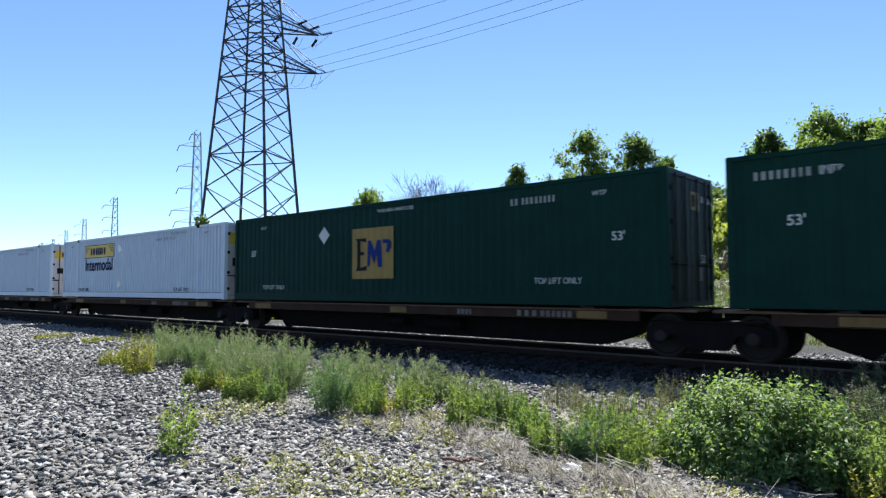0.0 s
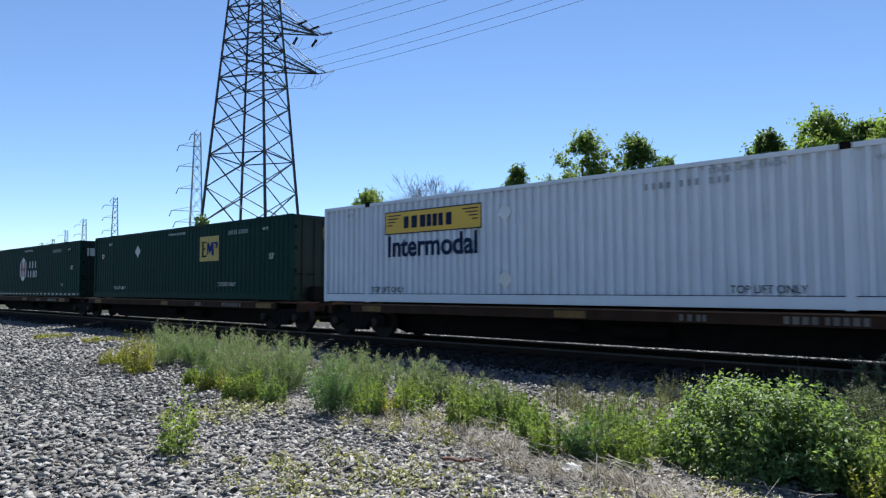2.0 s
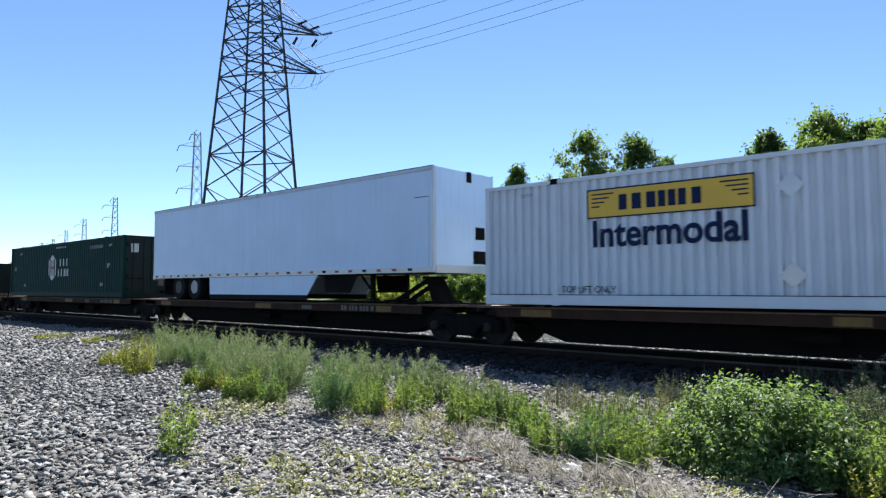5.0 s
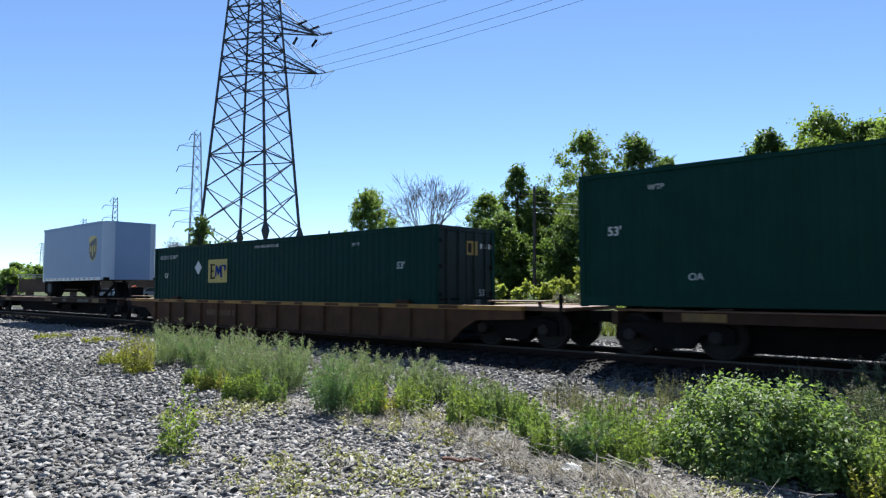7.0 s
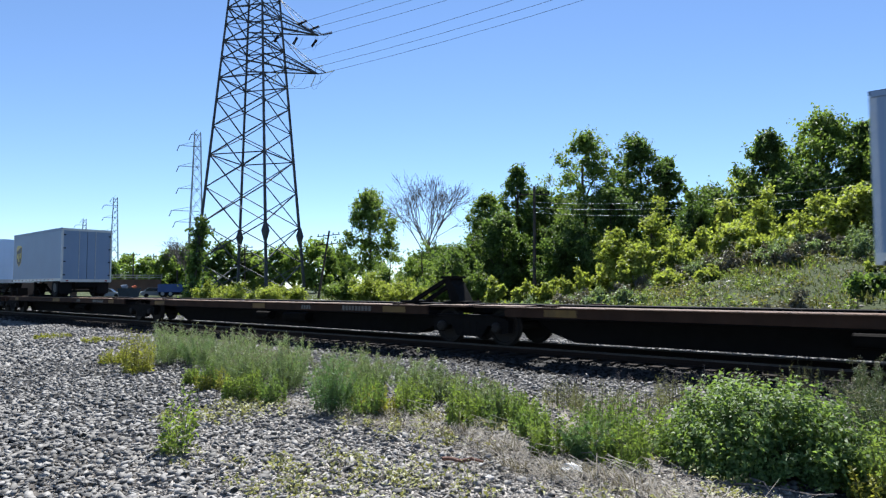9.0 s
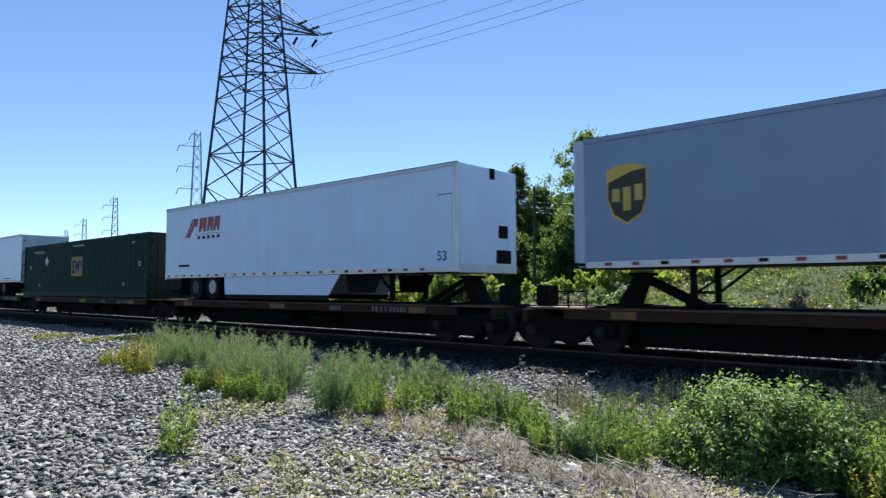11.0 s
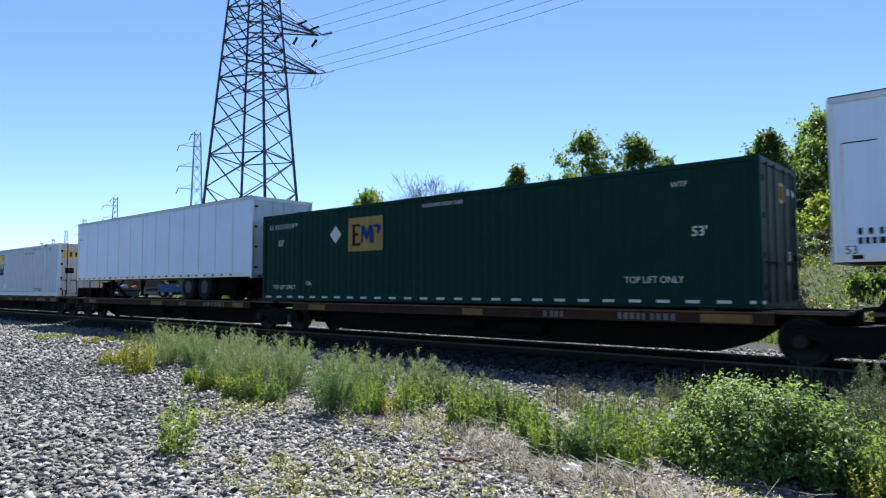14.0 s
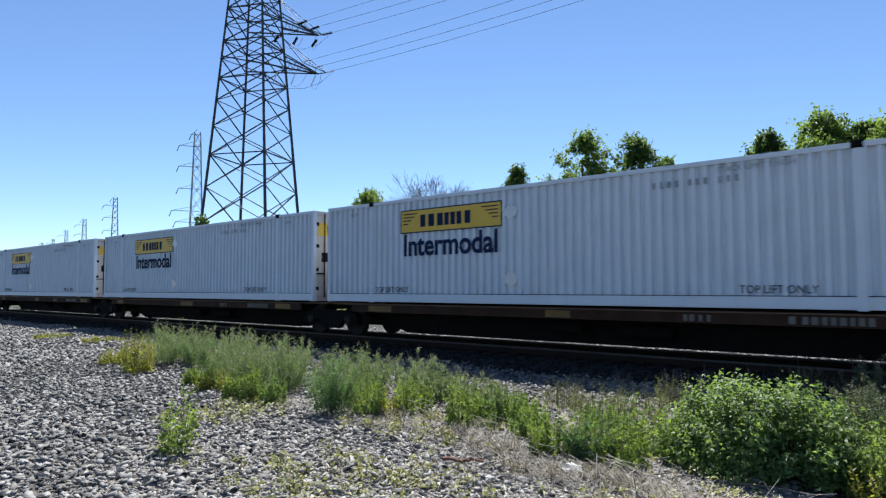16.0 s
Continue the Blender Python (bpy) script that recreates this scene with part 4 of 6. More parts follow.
# ---- rolling stock
def truck_template():
    t = new("truck")
    for s in (-1, 1):
        bm = bmesh.new()
        plate(bm, [(-1.22, 0.34), (-1.22, 0.62), (-1.05, 0.70), (-0.62, 0.74), (0.62, 0.74), (1.05, 0.70), (1.22, 0.62), (1.22, 0.34), (0.98, 0.30), (0.92, 0.46), (0.60, 0.50), (0.40, 0.22), (-0.40, 0.22), (-0.60, 0.50), (-0.92, 0.46), (-0.98, 0.30)], s * 1.0 - 0.09, s * 1.0 + 0.09)
        sf = part("side_frame", bm, M_CARDARK, t)
        part("frame_flange", boxed(-1.1, 1.1, s * 1.0 - 0.13, s * 1.0 + 0.13, 0.741, 0.765), M_CARDARK, sf)
        bm = bmesh.new()
        for k in (-0.22, 0, 0.22):
            bar(bm, (k, s * 1.02, 0.25), (k, s * 1.02, 0.6), 0.085, sides=10)
        part("spring_nest", bm, M_CARDARK, sf)
    for x in (-0.89, 0.89):
        a = part("wheelset", bar(bmesh.new(), (0, -1.16, 0), (0, 1.16, 0), 0.085, sides=12), M_WHEEL, t)
        a.location = (x, 0, 0.457)
        for s in (-1, 1):
            part("wheel", lathe(bmesh.new(), [(0.12, s * 0.70), (0.36, s * 0.705), (0.385, s * 0.69), (0.485, s * 0.685), (0.48, s * 0.715), (0.457, s * 0.725), (0.45, s * 0.825), (0.385, s * 0.83), (0.36, s * 0.80), (0.12, s * 0.79)], (0, 0, 0), 36), M_WHEEL, a)
            part("bearing_cap", lathe(bmesh.new(), [(0.13, s * 1.05), (0.13, s * 1.17), (0.09, s * 1.20), (0.02, s * 1.20)], (0, 0, 0), 18), M_WHEEL, a, "grimy steel bearing cap")
    part("bolster", boxed(-0.2, 0.2, -1.0, 1.0, 0.42, 0.72, bevel=0.03), M_CARDARK, t)
    part("brake_beam", boxed(-0.5, -0.42, -0.8, 0.8, 0.35, 0.45), M_CARDARK, t)
    return t


TRUCK = []


def add_truck(parent, x):
    """A four-wheeled truck under a car, built once and repeated."""
    if not TRUCK:
        TRUCK.append(truck_template())
        o = TRUCK[0]
        o.parent, o.location = parent, (x, 0, RAIL_Z - CAR_Z)
        return o
    o = copy_thing(TRUCK[0], pose(x, 0, RAIL_Z - CAR_Z))
    o.parent = parent
    return o


def hitch(parent, x, lean):
    """A raised trailer hitch stand."""
    foot = x - lean * 0.34
    h = part("hitch_stand", plate(bmesh.new(), [(foot - 0.19, 0.98), (foot + 0.19, 0.98), (x + 0.11, 1.66), (x - 0.11, 1.66)], -0.28, 0.28), M_CARDARK, parent, "raised black steel trailer hitch")
    part("hitch_head", boxed(x - 0.22, x + 0.22, -0.34, 0.34, 1.66, 1.73, bevel=0.02), M_CARDARK, h)
    part("hitch_foot", boxed(foot - 0.4, foot + 0.4, -0.4, 0.4, 0.975, 1.03, bevel=0.01), M_CARDARK, h)
    for s in (-1, 1):
        part("hitch_strut", bar(bmesh.new(), (x + lean * 1.35, s * 0.3, 0.98), (x + lean * 0.1, s * 0.25, 1.60), 0.075), M_CARDARK, h)
    part("strut_shoe", boxed(x + lean * 1.4 - 0.3, x + lean * 1.4 + 0.3, -0.42, 0.42, 0.975, 1.04, bevel=0.01), M_CARDARK, h)


def spine_car(x0, x1, label, trucks, hitch_at=(), seed=0, coupled=()):
    """One platform of an articulated spine car; base on the rail head."""
    xc, L = (x0 + x1) / 2, (x1 - x0) / 2 - 0.12
    c = thing("spine_car", pose(0, 0, 0), label, "rail car", "platforms of the train")
    r = random.Random(seed)
    sill = [(-L, 0.98), (L, 0.98), (L, 0.74), (L - 1.25, 0.70), (L - 1.85, 0.30), (L - 2.5, 0.09), (-L + 2.5, 0.09), (-L + 1.85, 0.30), (-L + 1.25, 0.70), (-L, 0.74)]
    part("centre_sill", plate(bmesh.new(), sill, -0.33, 0.33), M_CARDARK, c)
    for s in (-1, 1):
        y = s * 1.26
        cut = L - 1.15
        ss = part("side_sill", boxed(-cut, cut, y - 0.04, y + 0.04, 0.70, 0.915, bevel=0.008), M_CARBROWN, c)
        part("sill_flange", boxed(-cut, cut, y - 0.10, y + 0.055, 0.917, 0.94), M_DECK, ss, "worn bare steel edge of the deck")
        for k in range(3):
            a = -cut + 0.3 + k * (2 * cut - 2.2) / 2 + r.uniform(0.0, 0.9)
            part("yellow_mark", boxed(a, a + r.uniform(0.5, 1.0), y + s * 0.042 - 0.002, y + s * 0.042 + 0.002, 0.73, 0.89), M_CARYELLOW, ss)
    bars("number_bar", 4, 0.09, 0.13, 0.04, M_GREYINK, c, L * 0.28, -1.303, 0.74, seed=seed)
    bars("number_bar", 9, 0.10, 0.14, 0.05, M_GREYINK, c, L * 0.5, -1.303, 0.74, seed=seed + 5)
    for i in range(9):
        x = -L + 1.3 + i * (2 * L - 2.6) / 8
        part("cross_bearer", plate(bmesh.new(), [(x - 0.06, 0.80), (x + 0.06, 0.80), (x + 0.06, 0.92), (x - 0.06, 0.92)], -1.22, 1.22), M_CARDARK, c)
    for s in (-1, 1):
        a = s * (L - 0.75)
        part("end_platform", boxed(a - 0.72, a + 0.72, -1.1, 1.1, 0.90, 0.955, bevel=0.01), M_DECK, c)
        part("pedestal", boxed(s * (L - 2.35) - 0.16, s * (L - 2.35) + 0.16, -1.27, -1.0, 0.941, 0.985), M_CARBROWN, c)
        part("pedestal", boxed(s * (L - 2.35) - 0.16, s * (L - 2.35) + 0.16, 1.0, 1.27, 0.941, 0.985), M_CARBROWN, c)
    for s in (-1, 1):
        part("wheel_trough", boxed(-L + 2.0, L - 2.2, s * 0.93 - 0.27, s * 0.93 + 0.27, 0.921, 0.945), M_DECK, c)
    part("brake_pipe", bar(bmesh.new(), (-L + 0.5, -0.42, 0.62), (L - 0.5, -0.42, 0.62), 0.03, sides=6), M_CARDARK, c)
    part("brake_cylinder", bar(bmesh.new(), (-1.0, -0.55, 0.45), (-0.2, -0.55, 0.45), 0.14, sides=14), M_CARDARK, c)
    part("air_tank", bar(bmesh.new(), (0.6, -0.5, 0.42), (1.9, -0.5, 0.42), 0.16, sides=14), M_CARDARK, c)
    for x in trucks:
        add_truck(c, x - xc)
    for x, lean in hitch_at:
        hitch(c, x - xc, lean)
    for s in coupled:
        part("coupler", boxed(*sorted((s * (L - 0.1), s * (L + 0.45))), -0.14, 0.14, 0.58, 0.84, bevel=0.03), M_CARDARK, c)
        part("end_shield", boxed(*sorted((s * (L - 0.30), s * (L + 0.02))), -0.62, -0.05, 0.956, 1.46, bevel=0.03), M_CARDARK, c, "dark steel shield at the coupled end")
        part("air_hose", cable([(s * (L - 0.05), -0.35, 0.80), (s * (L + 0.2), -0.37, 0.55), (s * (L + 0.45), -0.36, 0.62)], 0.03), M_TYRE, c)
        for k in (0.7, 1.15, 1.6):
            part("hand_rail_post", boxed(s * (L - k) - 0.018, s * (L - k) + 0.018, -1.08, -1.045, 0.956, 1.30), M_CARDARK, c)
        part("hand_rail", boxed(*sorted((s * (L - 0.68), s * (L - 1.62))), -1.08, -1.045, 1.301, 1.33), M_CARDARK, c)
        part("end_sill", boxed(*sorted((s * (L - 0.12), s * (L + 0.02))), -1.2, 1.2, 0.62, 0.89, bevel=0.01), M_CARBROWN, c)
    return ride(c, xc, CAR_Z)


def well_car(x0, x1):
    xc = (x0 + x1) / 2
    L = (x1 - x0) / 2
    c = thing("well_car", pose(0, 0, 0), "rusty brown well car with a yellow top edge and ribbed sides", "rail car", "platforms of the train")
    a = L - 2.95
    for s in (-1, 1):
        y0, y1 = sorted((s * 1.33, s * 1.41))
        w = part("side_wall", plate(bmesh.new(), [(-a - 1.9, 0.86), (a + 1.9, 0.86), (a + 1.9, 0.66), (a + 0.5, 0.60), (a + 0.05, 0.36), (a - 0.3, 0.04), (-a + 0.3, 0.04), (-a - 0.05, 0.36), (-a - 0.5, 0.60), (-a - 1.9, 0.66)], y0, y1), M_WELLBROWN, c)
        part("top_chord", boxed(-a - 1.9, a + 1.9, s * 1.37 - 0.09, s * 1.37 + 0.09, 0.861, 0.97, bevel=0.01), M_WELLYELLOW, w, "worn yellow top edge")
        for k, x in enumerate(np.arange(-a + 0.8, a - 0.5, 1.55)):
            part("worn_patch", boxed(float(x), float(x) + 0.45 + 0.2 * (k % 3), s * 1.46 - 0.003, s * 1.46 + 0.003, 0.88, 0.955), M_WELLBROWN, w, "rusty bare patch on the yellow edge")
        part("bottom_chord", boxed(-a + 0.35, a - 0.35, s * 1.40 - 0.07, s * 1.40 + 0.07, 0.0, 0.08, bevel=0.01), M_CARBROWN, w)
        for i in range(14):
            x = -a + 0.5 + i * (2 * a - 1.0) / 13
            part("rib", boxed(x - 0.05, x + 0.05, s * 1.45 - 0.05, s * 1.45 + 0.05, 0.085, 0.855, bevel=0.008), M_WELLBROWN, w)
        for x in (-a + 2.1, a - 2.1):
            part("guide", plate(bmesh.new(), [(x - 0.3, 0.972), (x + 0.3, 0.972), (x + 0.3, 1.08), (x - 0.2, 1.08)], s * 1.38 - 0.07, s * 1.38 + 0.07), M_CARBROWN, w)
        bars("number_bar", 10, 0.13, 0.2, 0.07, M_DECK, w, -a + 4.6, -1.412, 0.42, seed=9) if s < 0 else None
    part("well_floor", boxed(-a, a, -1.3, 1.3, 0.08, 0.16), M_CARDARK, c)
    for s in (-1, 1):
        x = s * (a + 1.6)
        part("end_deck", boxed(x - 1.35, x + 1.35, -1.28, 1.28, 0.86, 0.945, bevel=0.01), M_DECK, c)
        part("stub_sill", boxed(x - 1.3, x + 1.3, -0.3, 0.3, 0.55, 0.855), M_CARDARK, c)
        gr = part("platform_grating", boxed(x - 0.9, x + 0.7, -1.2, -0.55, 1.06, 1.09), M_DECK, c)
        for k in (-0.8, 0.6):
            part("grating_leg", boxed(x + k - 0.03, x + k + 0.03, -1.15, -1.09, 0.946, 1.059), M_CARDARK, gr)
        part("ladder_post", boxed(x + s * 1.25 - 0.03, x + s * 1.25 + 0.03, -1.3, -1.24, 0.3, 1.25), M_CARDARK, c)
        part("coupler", boxed(*sorted((s * (L - 0.05), s * (L + 0.55))), -0.14, 0.14, 0.60, 0.86, bevel=0.03), M_CARDARK, c)
        add_truck(c, s * (L - 1.55))
    return ride(c, xc, CAR_Z)

# The train from its head to its tail; x when the clip starts.
SPINE = "dark grimy spine car with a worn brown and yellow edge"
green_box(-4.17, 8.42, 1.0, 2.4, 1.4, fifty=(0.95,), low=(3.9,), seed=1, number=0.5)
green_box(-21.4, 6.85, 0.68, 1.75, 1.48, fifty=(0.95, 14.75), low=(1.9, 13.0), seed=2, diamond=5.5, number=12.2)
white_box(-38.2)
white_box(-56.2, 2.74)
green_box(-74.0, 10.55, 1.45, 1.4, 0.95, M_PALEYELLOW, fifty=(0.75, 14.7), low=(2.4, 11.6), seed=3, diamond=5.1, left_z=1.85)
hexagon_box(-91.95, 7.72, fifty=(0.9, 14.7), seed=4, dashes=True)
white_box(-109.55)
trailer(-127.4, 16.15, 1, M_TRAILER, "long plain white road trailer with a side skirt", skirt=True, rib=False)
hexagon_box(-146.5, 7.42, fifty=(0.6, 14.15), seed=5)
green_box(-166.85, 4.82, 1.40, 1.35, 0.87, M_PALEYELLOW, z=0.42, wtp=3.4, fifty=(0.8, 14.5), right_z=1.72, seed=6, drop=0.06, left_z=1.62, diamond=4.05, number=0.5)
shield(trailer(-180.4, 8.4, 1, M_SILVER, "short pale blue-grey road trailer with a shield emblem", seams=1, wheels_in=0.85, dark_rim=True), 2.7)
shield(trailer(-225.5, 8.4, -1, M_SILVER, "short pale blue-grey road trailer with a shield emblem", seams=1, wheels_in=0.85, dark_rim=True), -2.75)
red_words(trailer(-244.6, 15.9, 1, M_TRAILER, "long white road trailer with dark red emblem and side skirt", skirt=True, wheels_in=2.5, rib=False))
green_box(-262.3, 7.75, 1.06, 1.45, 1.0, fifty=(0.8, 15.0), seed=7, diamond=4.1, drop=0.12, number=2.0)
side_marks(trailer(-278.9, 16.0, -1, M_TRAILER, "long plain white road trailer with a dark diamond placard", rib=False, wheels_in=3.3), 7.95)
c = green_box(-296.1, 4.9, 1.50, 1.5, 1.0, fifty=(0.8, 14.7), low=(0.75, 13.5), seed=8, dashes=True, diamond=4.3, number=0.4, left_z=1.82)
lettering("stencil", "OA", 0.2, M_WHITEINK, c, -HL + 2.4, YB - 0.006, 0.5)
trailer(-312.75, 16.0, -1, M_TRAILER, "long scuffed white road trailer with red side markers", wheels_in=3.3, rib=True)
white_box(-331.5, 3.2)
white_box(-348.3, 3.3)
white_box(-365.6, 3.3)
white_box(-383.1, 3.3)

# Each run of platforms: its coupled head (end and truck), the joints with a shared truck, its coupled tail.
RUNS = [((13.2, 13.2), (-4.7, -21.73, -38.72), (-56.2, -54.93)),
        ((-57.5, -58.8), (-75.88, -93.2, -110.5, -128.39), (-145.9, -144.54)),
        ((-170.5, -171.74), (-189.24, -207.9), (-226.9, -225.71)),
        ((-227.5, -228.69), (-245.02, -261.58, -278.59, -295.6), (-313.1, -311.74)),
        ((-314.1, -315.48), (-331.6, -348.6, -365.9), (-384.5, -383.0))]
HITCHES = ((-112.4, -1), (-173.3, -1), (-190.7, -1), (-224.3, 1), (-229.3, -1), (-277.9, 1), (-311.9, 1))
for n, (head, joints, tail) in enumerate(RUNS):
    stops = [head[0], *joints, tail[0]]
    for i, (b, a) in enumerate(zip(stops, stops[1:])):
        last = i == len(stops) - 2
        spine_car(a, b, SPINE, [head[1] if i == 0 else b] + ([tail[1]] if last else []), [q for q in HITCHES if a < q[0] < b], seed=i + 10 * n, coupled=([1] if i == 0 else []) + ([-1] if last else []))
well_car(-169.8, -146.9)

# ---------------------------------------------------------------- trees, shrubs and the distance
TREES = [(-55.4, 50.5, 12.4, 5.5, 0.3, M_LEAF), (-43.8, 57.2, 11.6, 5.3, 0.08, M_LEAF), (-42.8, 61.6, 15.1, 4.5, 0.06, M_LEAFDARK), (-39.1, 60.5, 12.3, 4.6, 0.06, M_LEAFDARK), (-38.3, 63.3, 11.6, 3.8, 0.06, M_LEAFDARK), (-39.1, 53.2, 8.7, 5.7, 0.03, M_LEAFDARK), (-31.0, 56.0, 16.1, 6.3, 0.12, M_LEAF), (-27.7, 59.9, 15.9, 5.7, 0.15, M_LEAFDARK), (-25.5, 62.0, 13.9, 3.7, 0.4, M_LEAFDARK), (-27.4, 53.4, 10.4, 6.2, 0.03, M_LEAFDARK), (-30.7, 51.6, 7.2, 4.6, 0.03, M_LEAFDARK), (-14.9, 56.1, 13.7, 4.2, 0.15, M_LEAFDARK), (-11.6, 58.9, 15.1, 6.4, 0.12, M_LEAF), (-8.8, 60.4, 14.2, 5.8, 0.12, M_LEAFDARK), (-5.8, 57.7, 14.0, 6.5, 0.12, M_LEAF), (-12.1, 54.7, 10.4, 6.3, 0.03, M_LEAFDARK), (-48.5, 62.0, 7.0, 7.0, 0.0, M_LEAFDARK), (-46.5, 52.0, 5.6, 5.5, 0.0, M_LEAFDARK), (-50.5, 54.5, 5.0, 5.5, 0.0, M_LEAF), (-42.5, 50.0, 5.4, 5.5, 0.0, M_LEAFDARK), (-43.5, 65.0, 10.0, 7.5, 0.0, M_LEAFDARK), (-37.0, 66.0, 10.5, 7.5, 0.0, M_LEAFDARK), (-31.5, 66.0, 11.5, 7.5, 0.0, M_LEAFDARK), (-21.5, 62.0, 10.6, 6.5, 0.0, M_LEAFDARK), (-17.5, 60.0, 10.6, 5.5, 0.0, M_LEAFDARK)]
BARE = (-52.8, 57.4, 17.0, 8.7)
BARE_FAR = (-106.6, 55.1, 11.5, 5.2)
POLES = [(-62.3, 50.2, 8.5, -63.1, 49.2, 2), (-101.9, 63.4, 9.4, -101.8, 63.5, 2), (-136.0, 63.2, 8.9, -136.0, 63.3, 1), (-137.6, 59.7, 9.2, -137.6, 59.8, 1), (-31.9, 48.5, 10.5, -32.0, 48.5, 1), (-116.2, 58.3, 10.0, -116.1, 58.5, 0)]
BANK_SHRUBS = [(-19.5, 39.4, 5.4, 4.2, M_LEAFBRIGHT), (-18.2, 42.3, 7.5, 4.5, M_LEAFBRIGHT), (-17.3, 46.9, 8.4, 4.7, M_LEAFDARK), (-15.1, 47.7, 9.1, 4.1, M_LEAFBRIGHT), (-12.3, 45.4, 7.9, 4.6, M_LEAFBRIGHT), (-9.8, 42.9, 6.1, 3.8, M_LEAFBRIGHT), (-6.8, 42.5, 7.4, 4.6, M_LEAFBRIGHT), (-4.9, 42.7, 6.7, 4.8, M_LEAFBRIGHT), (-15.4, 42.3, 5.5, 4.3, M_LEAFBRIGHT), (-12.8, 41.1, 5.4, 4.1, M_LEAFBRIGHT), (-17.6, 38.2, 4.3, 4.3, M_LEAFBRIGHT), (-10.5, 40.7, 5.1, 4.0, M_LEAFBRIGHT), (-15.8, 38.9, 4.6, 3.2, M_LEAFBRIGHT)]
TRACKSIDE_SHRUBS = [(-40.2, 38.9, 4.7, 4.6, M_LEAF), (-39.7, 42.3, 5.7, 5.2, M_LEAF), (-36.4, 42.6, 5.0, 4.6, M_LEAFDARK), (-32.2, 40.8, 3.6, 3.1, M_LEAF), (-39.9, 36.4, 3.0, 4.6, M_LEAFBRIGHT), (-44.1, 37.7, 2.7, 4.0, M_LEAF), (-28.9, 38.3, 2.3, 2.3, M_LEAFBRIGHT), (-22.9, 39.9, 2.9, 2.8, M_LEAFBRIGHT), (-25.8, 38.1, 2.0, 2.4, M_LEAFBRIGHT), (-36.1, 40.1, 3.4, 5.6, M_LEAF), (-36.4, 37.1, 2.5, 4.9, M_LEAFBRIGHT), (-14.6, 35.1, 2.6, 2.3, M_LEAFBRIGHT), (-24.2, 39.1, 2.2, 2.4, M_LEAFBRIGHT), (-12.0, 33.9, 2.4, 1.9, M_LEAFBRIGHT), (-4.3, 29.7, 2.0, 2.3, M_LEAFDARK), (-64.1, 39.0, 2.3, 5.8, M_LEAFBRIGHT), (-61.3, 41.5, 1.9, 5.1, M_LEAFBRIGHT), (-66.4, 37.0, 2.4, 3.9, M_LEAFBRIGHT), (-59.6, 43.9, 1.7, 3.8, M_LEAFBRIGHT)]
FAR_HEDGE = [(-186.4, 79.1, 10.4, 13.1, M_LEAF), (-184.3, 84.0, 10.0, 11.3, M_LEAF), (-121.3, 59.4, 8.4, 7.5, M_LEAF), (-115.1, 60.4, 9.0, 8.4, M_LEAF), (-107.8, 63.2, 9.6, 9.1, M_LEAFDARK), (-105.2, 67.5, 7.9, 8.6, M_LEAF), (-98.3, 68.8, 8.1, 9.8, M_LEAF), (-90.9, 70.4, 9.2, 11.4, M_LEAF), (-90.8, 75.4, 7.4, 7.1, M_LEAFDARK), (-211.7, 59.7, 8.5, 7.6, M_LEAFDARK), (-229.7, 69.4, 7.1, 8.2, M_LEAF), (-167.1, 67.0, 7.3, 7.7, M_LEAFDARK), (-192.8, 53.1, 6.1, 10.3, M_LEAF)]


def leaf_quads(centre, normal, length, width, r):
    """Pointed leaves: one folded quad each, about a stalk point, facing roughly along normal."""
    n = len(centre)
    axis = np.cross(normal, r.normal(size=(n, 3)))
    axis /= np.linalg.norm(axis, axis=1)[:, None] + 1e-9
    side = np.cross(normal, axis)
    L, w = length[:, None], width[:, None]
    fold = normal * w * 0.35
    return np.stack([centre, centre + axis * L * 0.5 + side * w * 0.5 + fold, centre + axis * L, centre + axis * L * 0.5 - side * w * 0.5 + fold], 1)


def crown_mesh(name, blobs, leaves, size, material, r):
    """Leaves in uneven clumps; blobs are rows of x, y, z and radius."""
    twigs = 8
    base = np.repeat(np.arange(len(blobs)), twigs)
    td = r.normal(size=(len(base), 3)) + np.array([0, 0, 0.55])
    td /= np.linalg.norm(td, axis=1)[:, None]
    reach = blobs[base, 3] * r.uniform(0.7, 2.5, len(base))
    k = np.repeat(np.arange(len(base)), max(1, leaves // twigs))
    n = len(k)
    f = r.uniform(0.05, 1.0, n) ** 0.8
    c = blobs[base[k], :3] + td[k] * (reach[k] * f)[:, None] + r.normal(size=(n, 3)) * (blobs[base[k], 3] * (0.34 - 0.20 * f))[:, None]
    d = td[k]
    nor = d * 0.5 + r.normal(size=(n, 3)) * 0.8 + np.array([0, 0, 0.4])
    nor /= np.linalg.norm(nor, axis=1)[:, None]
    s = size * r.uniform(0.6, 1.4, n)
    return quads_mesh(name, leaf_quads(c, nor, s, s * 0.62, r), material)


def limb(bm, p, q, w0, w1, r, steps=4, wander=0.06):
    p, q = np.array(p, float), np.array(q, float)
    last = p
    ln = np.linalg.norm(q - p)
    for i in range(1, steps + 1):
        f = i / steps
        c = p + (q - p) * f + (r.normal(size=3) * ln * wander * (f < 1))
        bar(bm, last, c, w0 + (w1 - w0) * (i - 1) / steps, w0 + (w1 - w0) * f, sides=6)
        last = c


